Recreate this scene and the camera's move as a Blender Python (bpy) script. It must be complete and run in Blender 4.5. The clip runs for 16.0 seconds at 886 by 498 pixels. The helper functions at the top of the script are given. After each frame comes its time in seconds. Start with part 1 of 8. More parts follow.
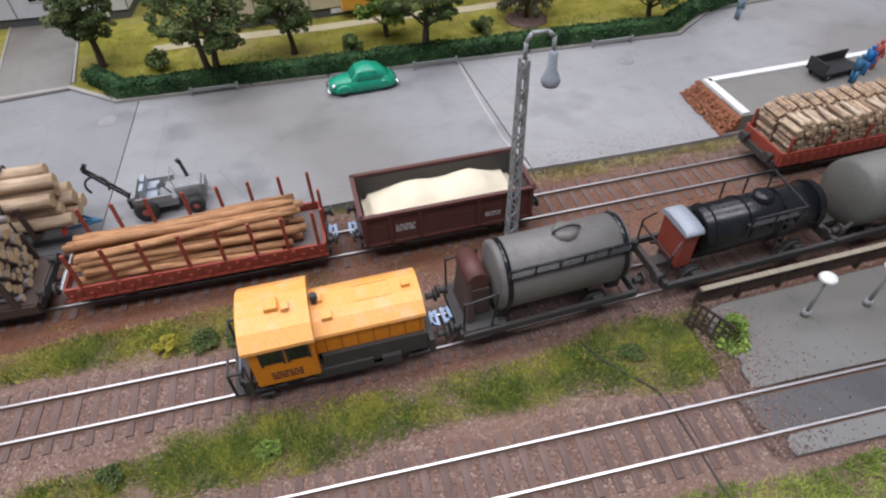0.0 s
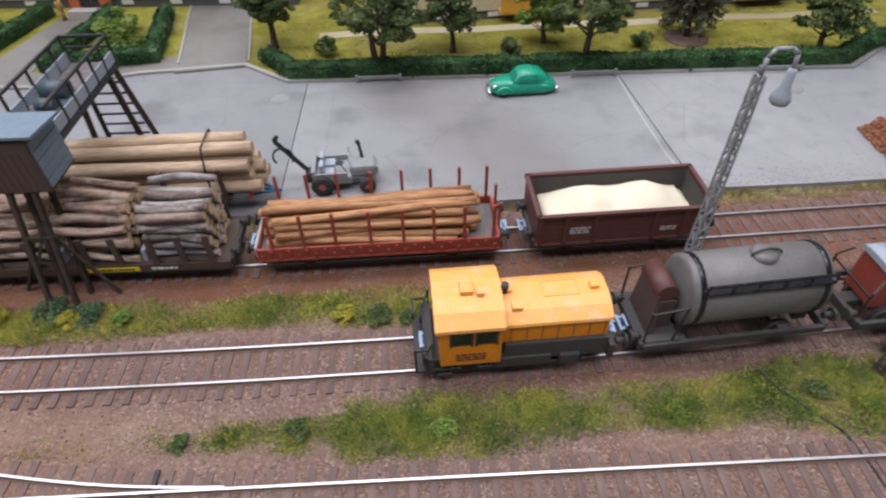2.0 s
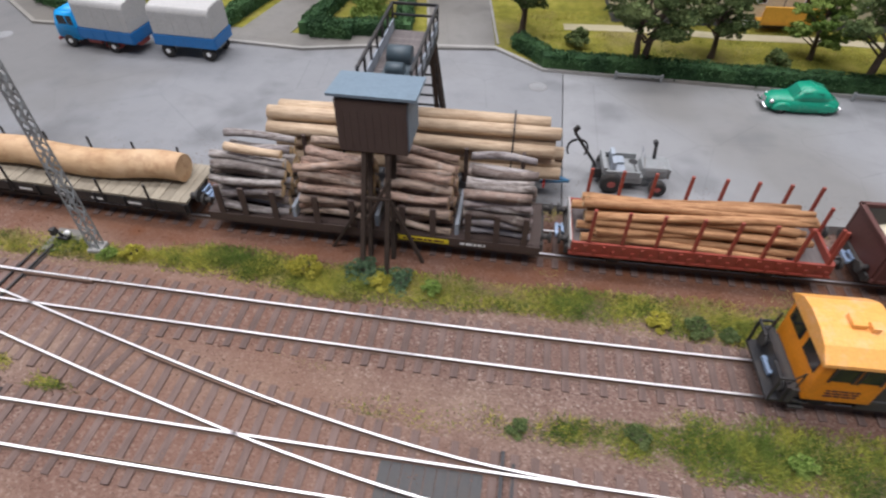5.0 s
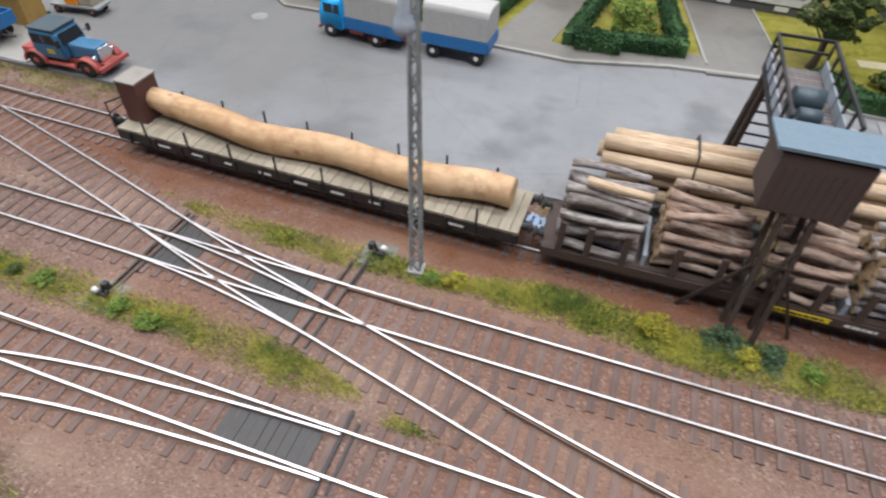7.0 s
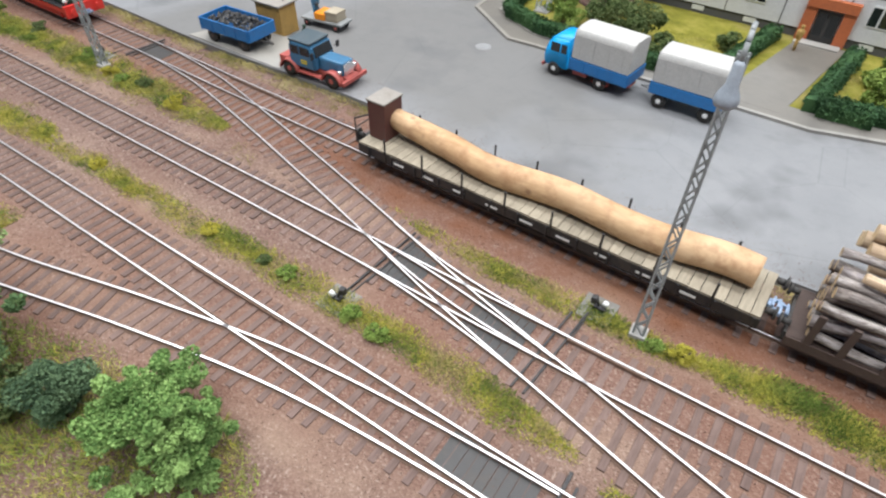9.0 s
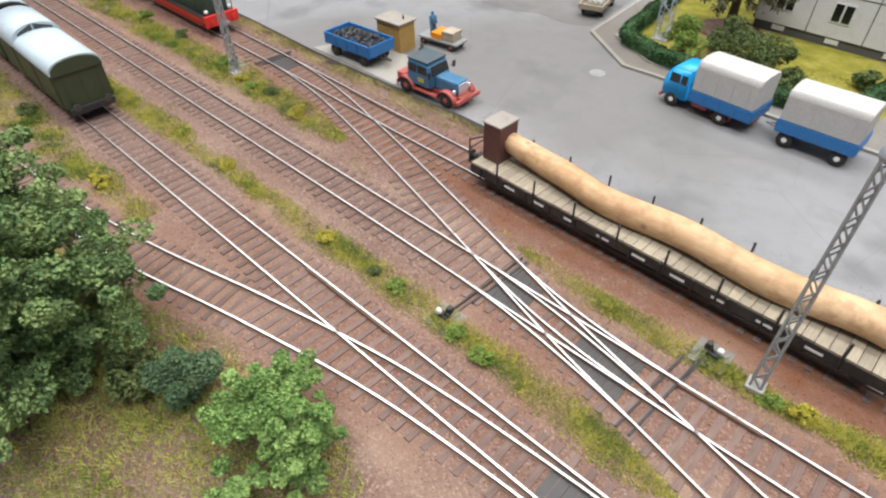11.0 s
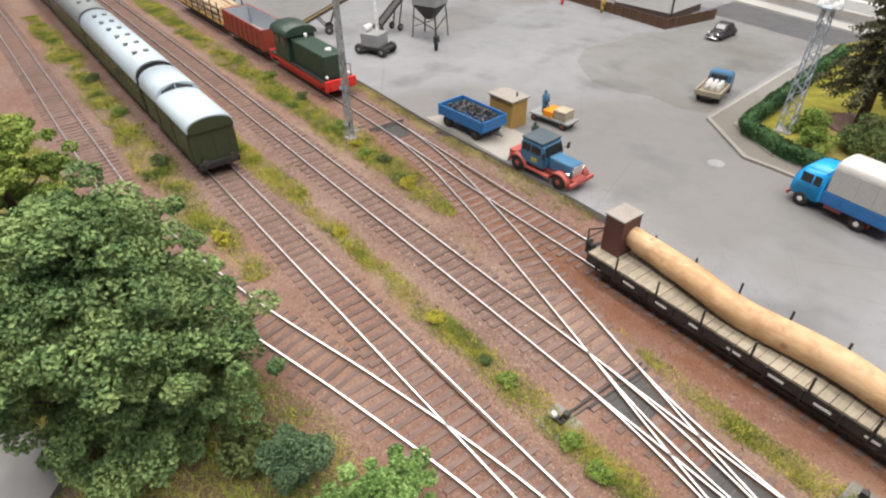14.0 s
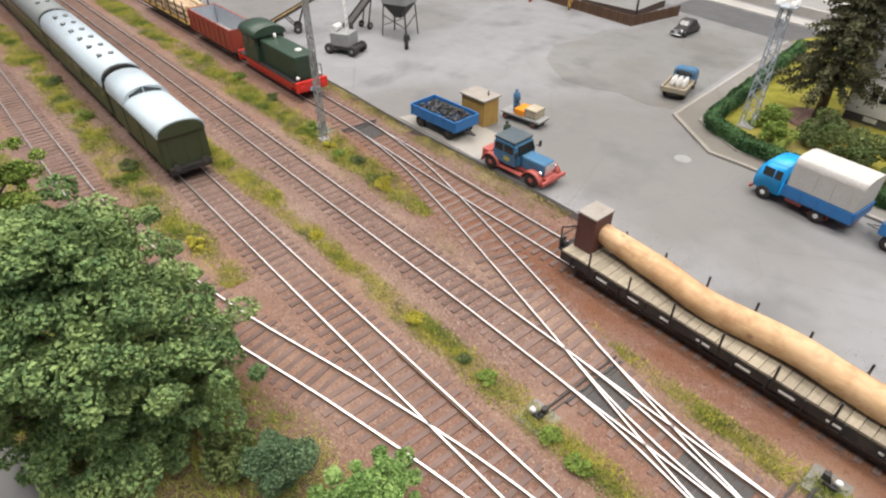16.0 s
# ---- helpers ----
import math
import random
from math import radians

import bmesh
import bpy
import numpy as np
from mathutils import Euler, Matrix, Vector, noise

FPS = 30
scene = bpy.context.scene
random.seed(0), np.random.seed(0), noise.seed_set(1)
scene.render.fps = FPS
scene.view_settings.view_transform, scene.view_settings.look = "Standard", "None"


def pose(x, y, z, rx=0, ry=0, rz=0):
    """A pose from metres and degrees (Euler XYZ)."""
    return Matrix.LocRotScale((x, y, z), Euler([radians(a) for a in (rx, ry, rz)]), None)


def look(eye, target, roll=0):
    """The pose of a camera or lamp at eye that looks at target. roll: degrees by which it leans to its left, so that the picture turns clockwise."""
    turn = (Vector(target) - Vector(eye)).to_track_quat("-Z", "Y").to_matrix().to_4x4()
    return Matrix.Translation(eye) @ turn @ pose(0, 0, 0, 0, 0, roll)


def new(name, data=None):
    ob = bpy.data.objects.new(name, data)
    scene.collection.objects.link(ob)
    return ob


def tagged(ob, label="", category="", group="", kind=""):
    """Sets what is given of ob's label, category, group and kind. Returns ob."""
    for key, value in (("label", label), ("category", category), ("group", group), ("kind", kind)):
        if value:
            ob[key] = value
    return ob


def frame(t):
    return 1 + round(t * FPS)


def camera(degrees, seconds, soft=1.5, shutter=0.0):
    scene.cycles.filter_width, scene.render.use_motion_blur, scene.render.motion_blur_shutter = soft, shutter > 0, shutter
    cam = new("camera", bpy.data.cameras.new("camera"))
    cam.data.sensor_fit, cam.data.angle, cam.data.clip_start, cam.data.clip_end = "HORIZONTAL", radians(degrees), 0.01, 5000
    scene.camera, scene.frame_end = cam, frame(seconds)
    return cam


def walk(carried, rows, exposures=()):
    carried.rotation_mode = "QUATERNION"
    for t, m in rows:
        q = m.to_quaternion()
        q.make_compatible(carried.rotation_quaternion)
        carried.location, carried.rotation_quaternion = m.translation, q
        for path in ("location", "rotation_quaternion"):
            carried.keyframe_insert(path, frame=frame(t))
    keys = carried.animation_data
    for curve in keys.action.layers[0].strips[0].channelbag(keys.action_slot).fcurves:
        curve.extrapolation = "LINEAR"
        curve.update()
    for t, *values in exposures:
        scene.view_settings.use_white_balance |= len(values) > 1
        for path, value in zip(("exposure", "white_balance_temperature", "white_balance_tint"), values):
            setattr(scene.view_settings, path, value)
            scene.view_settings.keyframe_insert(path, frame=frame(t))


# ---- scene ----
cam = camera(74.50, 16.0, soft=2.2, shutter=0.35)
PATH = [
    (0, (0.03342, 0.03938, 0.19801), (0.05993, 0.17829, 0.05658), -2.12),
    (0.5, (0.03062, 0.03960, 0.19755), (0.05544, 0.17858, 0.05589), -2.11),
    (1, (0.02120, 0.03998, 0.19883), (0.04172, 0.17974, 0.05725), -1.82),
    (1.5, (0.00197, 0.03995, 0.19943), (0.01640, 0.18173, 0.05911), -1.06),
    (2, (-0.01505, 0.03950, 0.19752), (-0.01068, 0.18347, 0.05876), -1.16),
    (2.5, (-0.02602, 0.03803, 0.19572), (-0.03184, 0.18310, 0.05816), -1.40),
    (3, (-0.02783, 0.03580, 0.19625), (-0.04643, 0.18021, 0.05914), -2.67),
    (5.5, (-0.15169, 0.04396, 0.19192), (-0.17389, 0.18297, 0.04986), 1.65),
    (6, (-0.17875, 0.04894, 0.19504), (-0.21053, 0.18385, 0.05086), 0.61),
    (6.5, (-0.21716, 0.04889, 0.18889), (-0.25291, 0.18470, 0.04650), 1.67),
    (7, (-0.25092, 0.04806, 0.18588), (-0.29244, 0.18312, 0.04435), 2.03),
    (7.5, (-0.27313, 0.04451, 0.18973), (-0.32382, 0.17651, 0.04828), 1.87),
    (8, (-0.28416, 0.04014, 0.19283), (-0.34616, 0.16807, 0.05215), 1.00),
    (8.5, (-0.28963, 0.03907, 0.19092), (-0.36353, 0.16262, 0.05208), 0.24),
    (9, (-0.29582, 0.03600, 0.19129), (-0.37654, 0.15735, 0.05432), 0.74),
    (11.5, (-0.31476, 0.02532, 0.19638), (-0.42127, 0.13018, 0.06349), -1.05),
    (12, (-0.32234, 0.02263, 0.19581), (-0.43185, 0.12515, 0.06353), -0.85),
    (12.5, (-0.32839, 0.02124, 0.19619), (-0.44235, 0.12095, 0.06554), -0.95),
    (13, (-0.33559, 0.02086, 0.19957), (-0.45447, 0.11815, 0.07149), -0.81),
    (13.5, (-0.33832, 0.02016, 0.20382), (-0.46191, 0.11719, 0.08009), -0.78),
    (14, (-0.33867, 0.02062, 0.20542), (-0.46439, 0.11984, 0.08564), -0.64),
    (14.5, (-0.33869, 0.02063, 0.20956), (-0.46370, 0.12147, 0.09039), -0.59),
    (15, (-0.33881, 0.02032, 0.21162), (-0.46197, 0.12227, 0.09146), -0.49),
    (15.5, (-0.33929, 0.01868, 0.21212), (-0.46006, 0.12235, 0.09101), -0.16),
    (16, (-0.33871, 0.01840, 0.21055), (-0.45778, 0.12385, 0.08930), -0.06),
]
walk(cam, [(t, look(eye, target, roll)) for t, eye, target, roll in PATH], exposures=((0, 0.15, 6000, 16), (3, 0.18, 6000, 17), (6, 0.20, 6050, 13), (7.5, 0.42, 6050, 10), (9, 0.60, 6100, 9), (11.5, 0.64, 6450, 11), (16, 0.64, 6700, 12)))
CM = 0.01  # every number below is in centimetres of the model, 1:87


# ---- light: a hall ceiling with lamp panels over the layout ----
world = bpy.data.worlds.new("hall")
scene.world = world
world.use_nodes = True
world.node_tree.nodes["Background"].inputs[0].default_value = (0.80, 0.86, 1.0, 1)
world.node_tree.nodes["Background"].inputs[1].default_value = 0.17


def ceiling_lamp(x, y, z, sx, sy, watts, colour=(1.0, 0.97, 0.93)):
    data = bpy.data.lights.new("ceiling_lamp", "AREA")
    data.shape, data.size, data.size_y, data.energy, data.color = "RECTANGLE", sx, sy, watts, colour
    ob = new("ceiling_lamp", data)
    ob.matrix_world = pose(x, y, z)
    return ob


ceiling_lamp(-0.35, -0.35, 1.75, 2.6, 0.4, 29)
ceiling_lamp(-0.35, 0.55, 1.75, 2.6, 0.35, 27)
ceiling_lamp(-0.35, 1.6, 1.75, 2.6, 0.35, 15)
ceiling_lamp(-2.1, 0.6, 1.75, 0.5, 1.6, 10)


# ---- materials ----
class Nodes:
    def __init__(self, name):
        self.mat = bpy.data.materials.new(name)
        self.mat.use_nodes = True
        self.t = self.mat.node_tree
        self.bsdf = self.t.nodes["Principled BSDF"]
        self.co = self.t.nodes.new("ShaderNodeTexCoord").outputs["Object"]

    def add(self, kind, **inputs):
        n = self.t.nodes.new(kind)
        for k, v in inputs.items():
            self.put(n.inputs[k.replace("_", " ")], v)
        return n

    def put(self, socket, v):
        if isinstance(v, bpy.types.NodeSocket):
            self.t.links.new(v, socket)
        elif isinstance(v, tuple) and len(v) == 3:
            socket.default_value = (*v, 1)
        else:
            socket.default_value = v

    def noise(self, scale, detail=4.0, rough=0.6, co=None):
        return self.add("ShaderNodeTexNoise", Vector=co or self.co, Scale=scale, Detail=detail, Roughness=rough).outputs["Fac"]

    def ramp(self, fac, *stops):
        n = self.t.nodes.new("ShaderNodeValToRGB")
        self.put(n.inputs[0], fac)
        e = n.color_ramp.elements
        while len(e) < len(stops):
            e.new(0.5)
        for el, (p, c) in zip(e, stops):
            el.position, el.color = p, (*c, 1) if len(c) == 3 else c
        return n.outputs[0]

    def mix(self, fac, a, b, mode="MIX"):
        n = self.t.nodes.new("ShaderNodeMix")
        n.data_type, n.blend_type = "RGBA", mode
        self.put(n.inputs[0], fac)
        self.put(n.inputs[6], a)
        self.put(n.inputs[7], b)
        return n.outputs[2]

    def math(self, op, a, b=0.0):
        n = self.t.nodes.new("ShaderNodeMath")
        n.operation = op
        self.put(n.inputs[0], a)
        self.put(n.inputs[1], b)
        return n.outputs[0]

    def bump(self, height, strength=0.4, distance=0.0005):
        self.put(self.bsdf.inputs["Normal"], self.add("ShaderNodeBump", Height=height, Strength=strength, Distance=distance).outputs[0])

    def done(self, colour, rough=0.6, metal=0.0, spec=0.5):
        self.put(self.bsdf.inputs["Base Color"], colour)
        self.put(self.bsdf.inputs["Roughness"], rough)
        self.put(self.bsdf.inputs["Metallic"], metal)
        self.put(self.bsdf.inputs["Specular IOR Level"], spec)
        return self.mat


def shade(c, k):
    return tuple(min(1.0, v * k) for v in c)


def paint(name, c, rough=0.45, dirt=0.25, dirt_colour=(0.10, 0.075, 0.055), bump=0.12, metal=0.0, spec=0.5):
    """Painted plastic with faint mottling, dust in patches and a fine grain."""
    n = Nodes(name)
    fine, wide = n.noise(900, 5), n.noise(130, 5, 0.7)
    base = n.mix(n.ramp(fine, (0.3, (0, 0, 0)), (0.75, (1, 1, 1))), shade(c, 0.86), shade(c, 1.1))
    col = n.mix(n.math("MULTIPLY", n.ramp(wide, (0.48, (0, 0, 0)), (0.78, (1, 1, 1))), dirt), base, dirt_colour)
    n.bump(fine, bump, 0.0002)
    return n.done(col, n.math("ADD", n.math("MULTIPLY", wide, 0.25), rough - 0.1), metal, spec)


def wood(name, c, dark, scale=500, stretch=(0.12, 1, 1), rough=0.7):
    n = Nodes(name)
    m = n.add("ShaderNodeMapping", Vector=n.co)
    m.inputs["Scale"].default_value = stretch
    grain = n.noise(scale * 2, 6, 0.7, m.outputs[0])
    wide = n.noise(160, 3)
    per = n.add("ShaderNodeObjectInfo").outputs["Random"]
    isl = n.add("ShaderNodeNewGeometry").outputs["Random Per Island"]
    col = n.mix(n.ramp(grain, (0.35, (0, 0, 0)), (0.7, (1, 1, 1))), dark, c)
    col = n.mix(n.math("MULTIPLY", wide, 0.35), col, shade(dark, 0.8))
    var = n.add("ShaderNodeHueSaturation", Color=col, Value=n.math("ADD", n.math("MULTIPLY", n.math("ADD", per, isl), 0.28), 0.72))
    n.bump(grain, 0.5, 0.0004)
    return n.done(var.outputs[0], rough, 0.0, 0.3)


def stained(n, col):
    """Rust dust along the siding and pale sand beside the grass, each with an outline of its own."""
    rust = n.add("ShaderNodeAttribute")
    rust.attribute_name = "rust"
    sand = n.add("ShaderNodeAttribute")
    sand.attribute_name = "sand"
    breakup = n.ramp(n.noise(55, 5, 0.65), (0.3, (0.35, 0.35, 0.35)), (0.7, (1, 1, 1)))
    col = n.mix(n.math("MULTIPLY", n.math("MULTIPLY", rust.outputs["Fac"], breakup), 1.0), col, (0.155, 0.064, 0.032))
    return n.mix(n.math("MULTIPLY", n.math("MULTIPLY", sand.outputs["Fac"], breakup), 0.75), col, (0.34, 0.245, 0.18))


def ballast_mat(name):
    n = Nodes(name)
    v = n.add("ShaderNodeTexVoronoi", Vector=n.co, Scale=1300)
    cell = n.add("ShaderNodeSeparateColor", Color=v.outputs["Color"]).outputs[0]
    wide, mid = n.noise(7, 4), n.noise(45, 5, 0.7)
    col = n.ramp(cell, (0.0, (0.105, 0.064, 0.052)), (0.45, (0.17, 0.108, 0.088)), (0.85, (0.225, 0.15, 0.124)), (1.0, (0.33, 0.26, 0.22)))
    col = n.mix(n.ramp(mid, (0.4, (0, 0, 0)), (0.75, (0.75, 0.75, 0.75))), col, (0.15, 0.085, 0.066))
    col = n.mix(n.ramp(n.noise(4, 3), (0.48, (0, 0, 0)), (0.62, (0.45, 0.45, 0.45))), col, (0.20, 0.098, 0.062))
    col = n.mix(n.ramp(wide, (0.5, (0, 0, 0)), (0.7, (0.3, 0.3, 0.3))), col, (0.29, 0.21, 0.17))
    n.bump(v.outputs["Distance"], 0.7, 0.0005)
    return n.done(stained(n, col), 0.9, 0.0, 0.2)


def stone_mat(name):
    n = Nodes(name)
    isl = n.add("ShaderNodeNewGeometry").outputs["Random Per Island"]
    wide = n.noise(7, 4)
    col = n.ramp(isl, (0.0, (0.095, 0.058, 0.046)), (0.4, (0.165, 0.106, 0.086)), (0.9, (0.225, 0.152, 0.126)), (1.0, (0.36, 0.29, 0.25)))
    col = n.mix(n.ramp(n.noise(4, 3), (0.48, (0, 0, 0)), (0.62, (0.45, 0.45, 0.45))), col, (0.195, 0.096, 0.062))
    col = n.mix(n.ramp(wide, (0.5, (0, 0, 0)), (0.7, (0.4, 0.4, 0.4))), col, (0.31, 0.225, 0.185))
    return n.done(stained(n, col), 0.9, 0.0, 0.2)


def asphalt_mat(name, c, patch):
    n = Nodes(name)
    fine, mid, wide = n.noise(1400, 4), n.noise(60, 6, 0.7), n.noise(9, 4, 0.6)
    v = n.add("ShaderNodeTexVoronoi", Vector=n.co, Scale=14)
    v.feature = "DISTANCE_TO_EDGE"
    crack = n.ramp(v.outputs["Distance"], (0.0, (1, 1, 1)), (0.004, (0, 0, 0)))
    col = n.mix(n.ramp(wide, (0.35, (0, 0, 0)), (0.68, (1, 1, 1))), c, patch)
    col = n.mix(n.math("MULTIPLY", n.ramp(n.noise(4.5, 3, 0.55), (0.47, (0, 0, 0)), (0.58, (1, 1, 1))), 0.8), col, (c[0] * 0.72, c[1] * 0.68, c[2] * 0.61))
    col = n.mix(n.math("MULTIPLY", n.ramp(n.noise(22, 3, 0.5), (0.55, (0, 0, 0)), (0.70, (1, 1, 1))), 0.6), col, shade(c, 0.5))
    col = n.mix(n.math("MULTIPLY", n.ramp(mid, (0.5, (0, 0, 0)), (0.8, (1, 1, 1))), 0.35), col, shade(c, 0.62))
    col = n.mix(n.math("MULTIPLY", fine, 0.3), col, shade(c, 0.7))
    col = n.mix(n.math("MULTIPLY", n.math("MULTIPLY", crack, mid), 0.65), col, shade(c, 0.4))
    n.bump(fine, 0.25, 0.0003)
    return n.done(col, n.math("ADD", n.math("MULTIPLY", mid, 0.3), 0.38), 0.0, 0.4)


def leaf_mat(name, lo, mid, hi):
    n = Nodes(name)
    isl = n.add("ShaderNodeNewGeometry").outputs["Random Per Island"]
    wide = n.noise(60, 3)
    col = n.ramp(isl, (0.0, lo), (0.5, mid), (1.0, hi))
    col = n.mix(n.ramp(wide, (0.42, (0, 0, 0)), (0.62, (0.75, 0.75, 0.75))), col, lo)
    col = n.mix(n.ramp(n.noise(42, 2), (0.47, (0, 0, 0)), (0.6, (0.7, 0.7, 0.7))), col, hi)
    n.put(n.bsdf.inputs["Subsurface Weight"], 0.0)
    return n.done(col, 0.75, 0.0, 0.2)


def grass_mat(name, seed, stops):
    """Static grass whose tone drifts from patch to patch, each blade only a little apart from its neighbours."""
    n = Nodes(name)
    m = n.add("ShaderNodeMapping", Vector=n.co)
    m.inputs["Location"].default_value = (seed * 3.7, seed * 1.9, 0)
    isl = n.add("ShaderNodeNewGeometry").outputs["Random Per Island"]
    drift = n.noise(38, 3, 0.55, m.outputs[0])
    fac = n.math("ADD", drift, n.math("MULTIPLY", n.math("SUBTRACT", isl, 0.5), 0.12))
    col = n.ramp(fac, *stops)
    var = n.add("ShaderNodeHueSaturation", Color=col, Value=n.math("ADD", n.math("MULTIPLY", isl, 0.5), 0.72))
    return n.done(var.outputs[0], 0.85, 0.0, 0.12)


def lawn_mat(name):
    n = Nodes(name)
    fine, mid, wide = n.noise(1500, 5), n.noise(60, 5, 0.7), n.noise(14, 4)
    col = n.ramp(mid, (0.3, (0.15, 0.15, 0.022)), (0.5, (0.27, 0.255, 0.04)), (0.7, (0.40, 0.35, 0.085)))
    col = n.mix(n.ramp(wide, (0.5, (0, 0, 0)), (0.72, (0.8, 0.8, 0.8))), col, (0.33, 0.26, 0.13))
    col = n.mix(n.math("MULTIPLY", fine, 0.5), col, (0.08, 0.075, 0.012))
    n.bump(fine, 0.8, 0.0008)
    return n.done(col, 0.9, 0.0, 0.15)


def steel_mat(name, c=(0.72, 0.70, 0.70), rough=0.28):
    n = Nodes(name)
    w = n.noise(300, 4)
    return n.done(n.mix(n.math("MULTIPLY", w, 0.5), c, shade(c, 0.75)), n.math("ADD", n.math("MULTIPLY", w, 0.2), rough), 0.9, 0.5)


M_BALLAST, M_STONE = ballast_mat("ballast"), stone_mat("ballast_stone")
M_ASPHALT = asphalt_mat("yard_asphalt", (0.21, 0.213, 0.22), (0.28, 0.282, 0.288))
M_FARASPHALT = asphalt_mat("worn_dark_asphalt", (0.175, 0.175, 0.172), (0.225, 0.223, 0.218))
M_PALEASPHALT = asphalt_mat("pale_yard_asphalt", (0.28, 0.28, 0.285), (0.355, 0.355, 0.355))
M_MIDASPHALT = asphalt_mat("mid_yard_asphalt", (0.26, 0.262, 0.267), (0.33, 0.332, 0.335))
M_ROADGREY = asphalt_mat("worn_road", (0.17, 0.17, 0.163), (0.22, 0.218, 0.208))
M_ROAD = asphalt_mat("dark_asphalt", (0.085, 0.085, 0.09), (0.12, 0.12, 0.12))
M_PAVING = asphalt_mat("paving", (0.19, 0.18, 0.165), (0.25, 0.24, 0.22))
M_CONCRETE = asphalt_mat("concrete", (0.38, 0.37, 0.35), (0.47, 0.46, 0.44))
M_KERB = asphalt_mat("kerb_stone", (0.31, 0.30, 0.28), (0.40, 0.385, 0.36))
M_RAIL, M_RAILSIDE = steel_mat("rail_head", (0.82, 0.79, 0.78), 0.26), paint("rail_rust", (0.19, 0.12, 0.085), 0.8, 0.4)
M_SLEEPER = wood("sleeper", (0.21, 0.146, 0.125), (0.13, 0.088, 0.075), 500, (1, 0.12, 1), 0.85)
M_LAWN = lawn_mat("lawn")
M_TRODDEN = asphalt_mat("trodden_sand", (0.40, 0.35, 0.22), (0.52, 0.47, 0.33))
M_GRASS = grass_mat("static_grass", 1, ((0.34, (0.10, 0.15, 0.03)), (0.45, (0.26, 0.27, 0.055)), (0.52, (0.43, 0.39, 0.065)), (0.64, (0.38, 0.31, 0.13))))
M_TURF = grass_mat("turf", 2, ((0.36, (0.06, 0.105, 0.02)), (0.48, (0.105, 0.155, 0.03)), (0.56, (0.18, 0.22, 0.045)), (0.66, (0.34, 0.33, 0.055))))
M_LUSH = grass_mat("lush_grass", 3, ((0.34, (0.13, 0.19, 0.035)), (0.48, (0.26, 0.33, 0.065)), (0.6, (0.40, 0.42, 0.10)), (0.7, (0.42, 0.37, 0.14))))
M_STRAW = grass_mat("dry_grass", 4, ((0.36, (0.20, 0.19, 0.055)), (0.5, (0.33, 0.28, 0.10)), (0.64, (0.44, 0.38, 0.19))))
M_YELLOW = leaf_mat("yellow_flower", (0.22, 0.21, 0.03), (0.38, 0.34, 0.04), (0.50, 0.44, 0.07))
M_HEDGE = leaf_mat("hedge_leaf", (0.018, 0.045, 0.018), (0.035, 0.085, 0.03), (0.075, 0.15, 0.055))
M_LEAF = leaf_mat("leaf", (0.075, 0.13, 0.022), (0.17, 0.26, 0.05), (0.32, 0.40, 0.10))
M_LEAFDARK = leaf_mat("dark_leaf", (0.04, 0.065, 0.02), (0.085, 0.125, 0.04), (0.19, 0.23, 0.085))
M_LEAFNEAR = leaf_mat("flock_leaf", (0.075, 0.135, 0.055), (0.15, 0.235, 0.085), (0.26, 0.35, 0.13))
M_FRESH = leaf_mat("fresh_leaf", (0.08, 0.155, 0.04), (0.17, 0.29, 0.08), (0.31, 0.45, 0.15))
M_LEAFBLUE = leaf_mat("blue_green_leaf", (0.04, 0.075, 0.04), (0.085, 0.145, 0.075), (0.16, 0.24, 0.12))
M_NEEDLE = leaf_mat("needle", (0.04, 0.044, 0.024), (0.085, 0.088, 0.045), (0.15, 0.145, 0.08))
M_BARK = wood("bark", (0.16, 0.12, 0.09), (0.07, 0.05, 0.04), 300, (1, 1, 0.2), 0.9)
M_SOIL = ballast_mat("soil")
M_BLACK = paint("black_metal", (0.022, 0.022, 0.024), 0.5, 0.5)
M_WALLROOM = paint("hall_wall", (0.55, 0.55, 0.55), 0.8, 0.1)


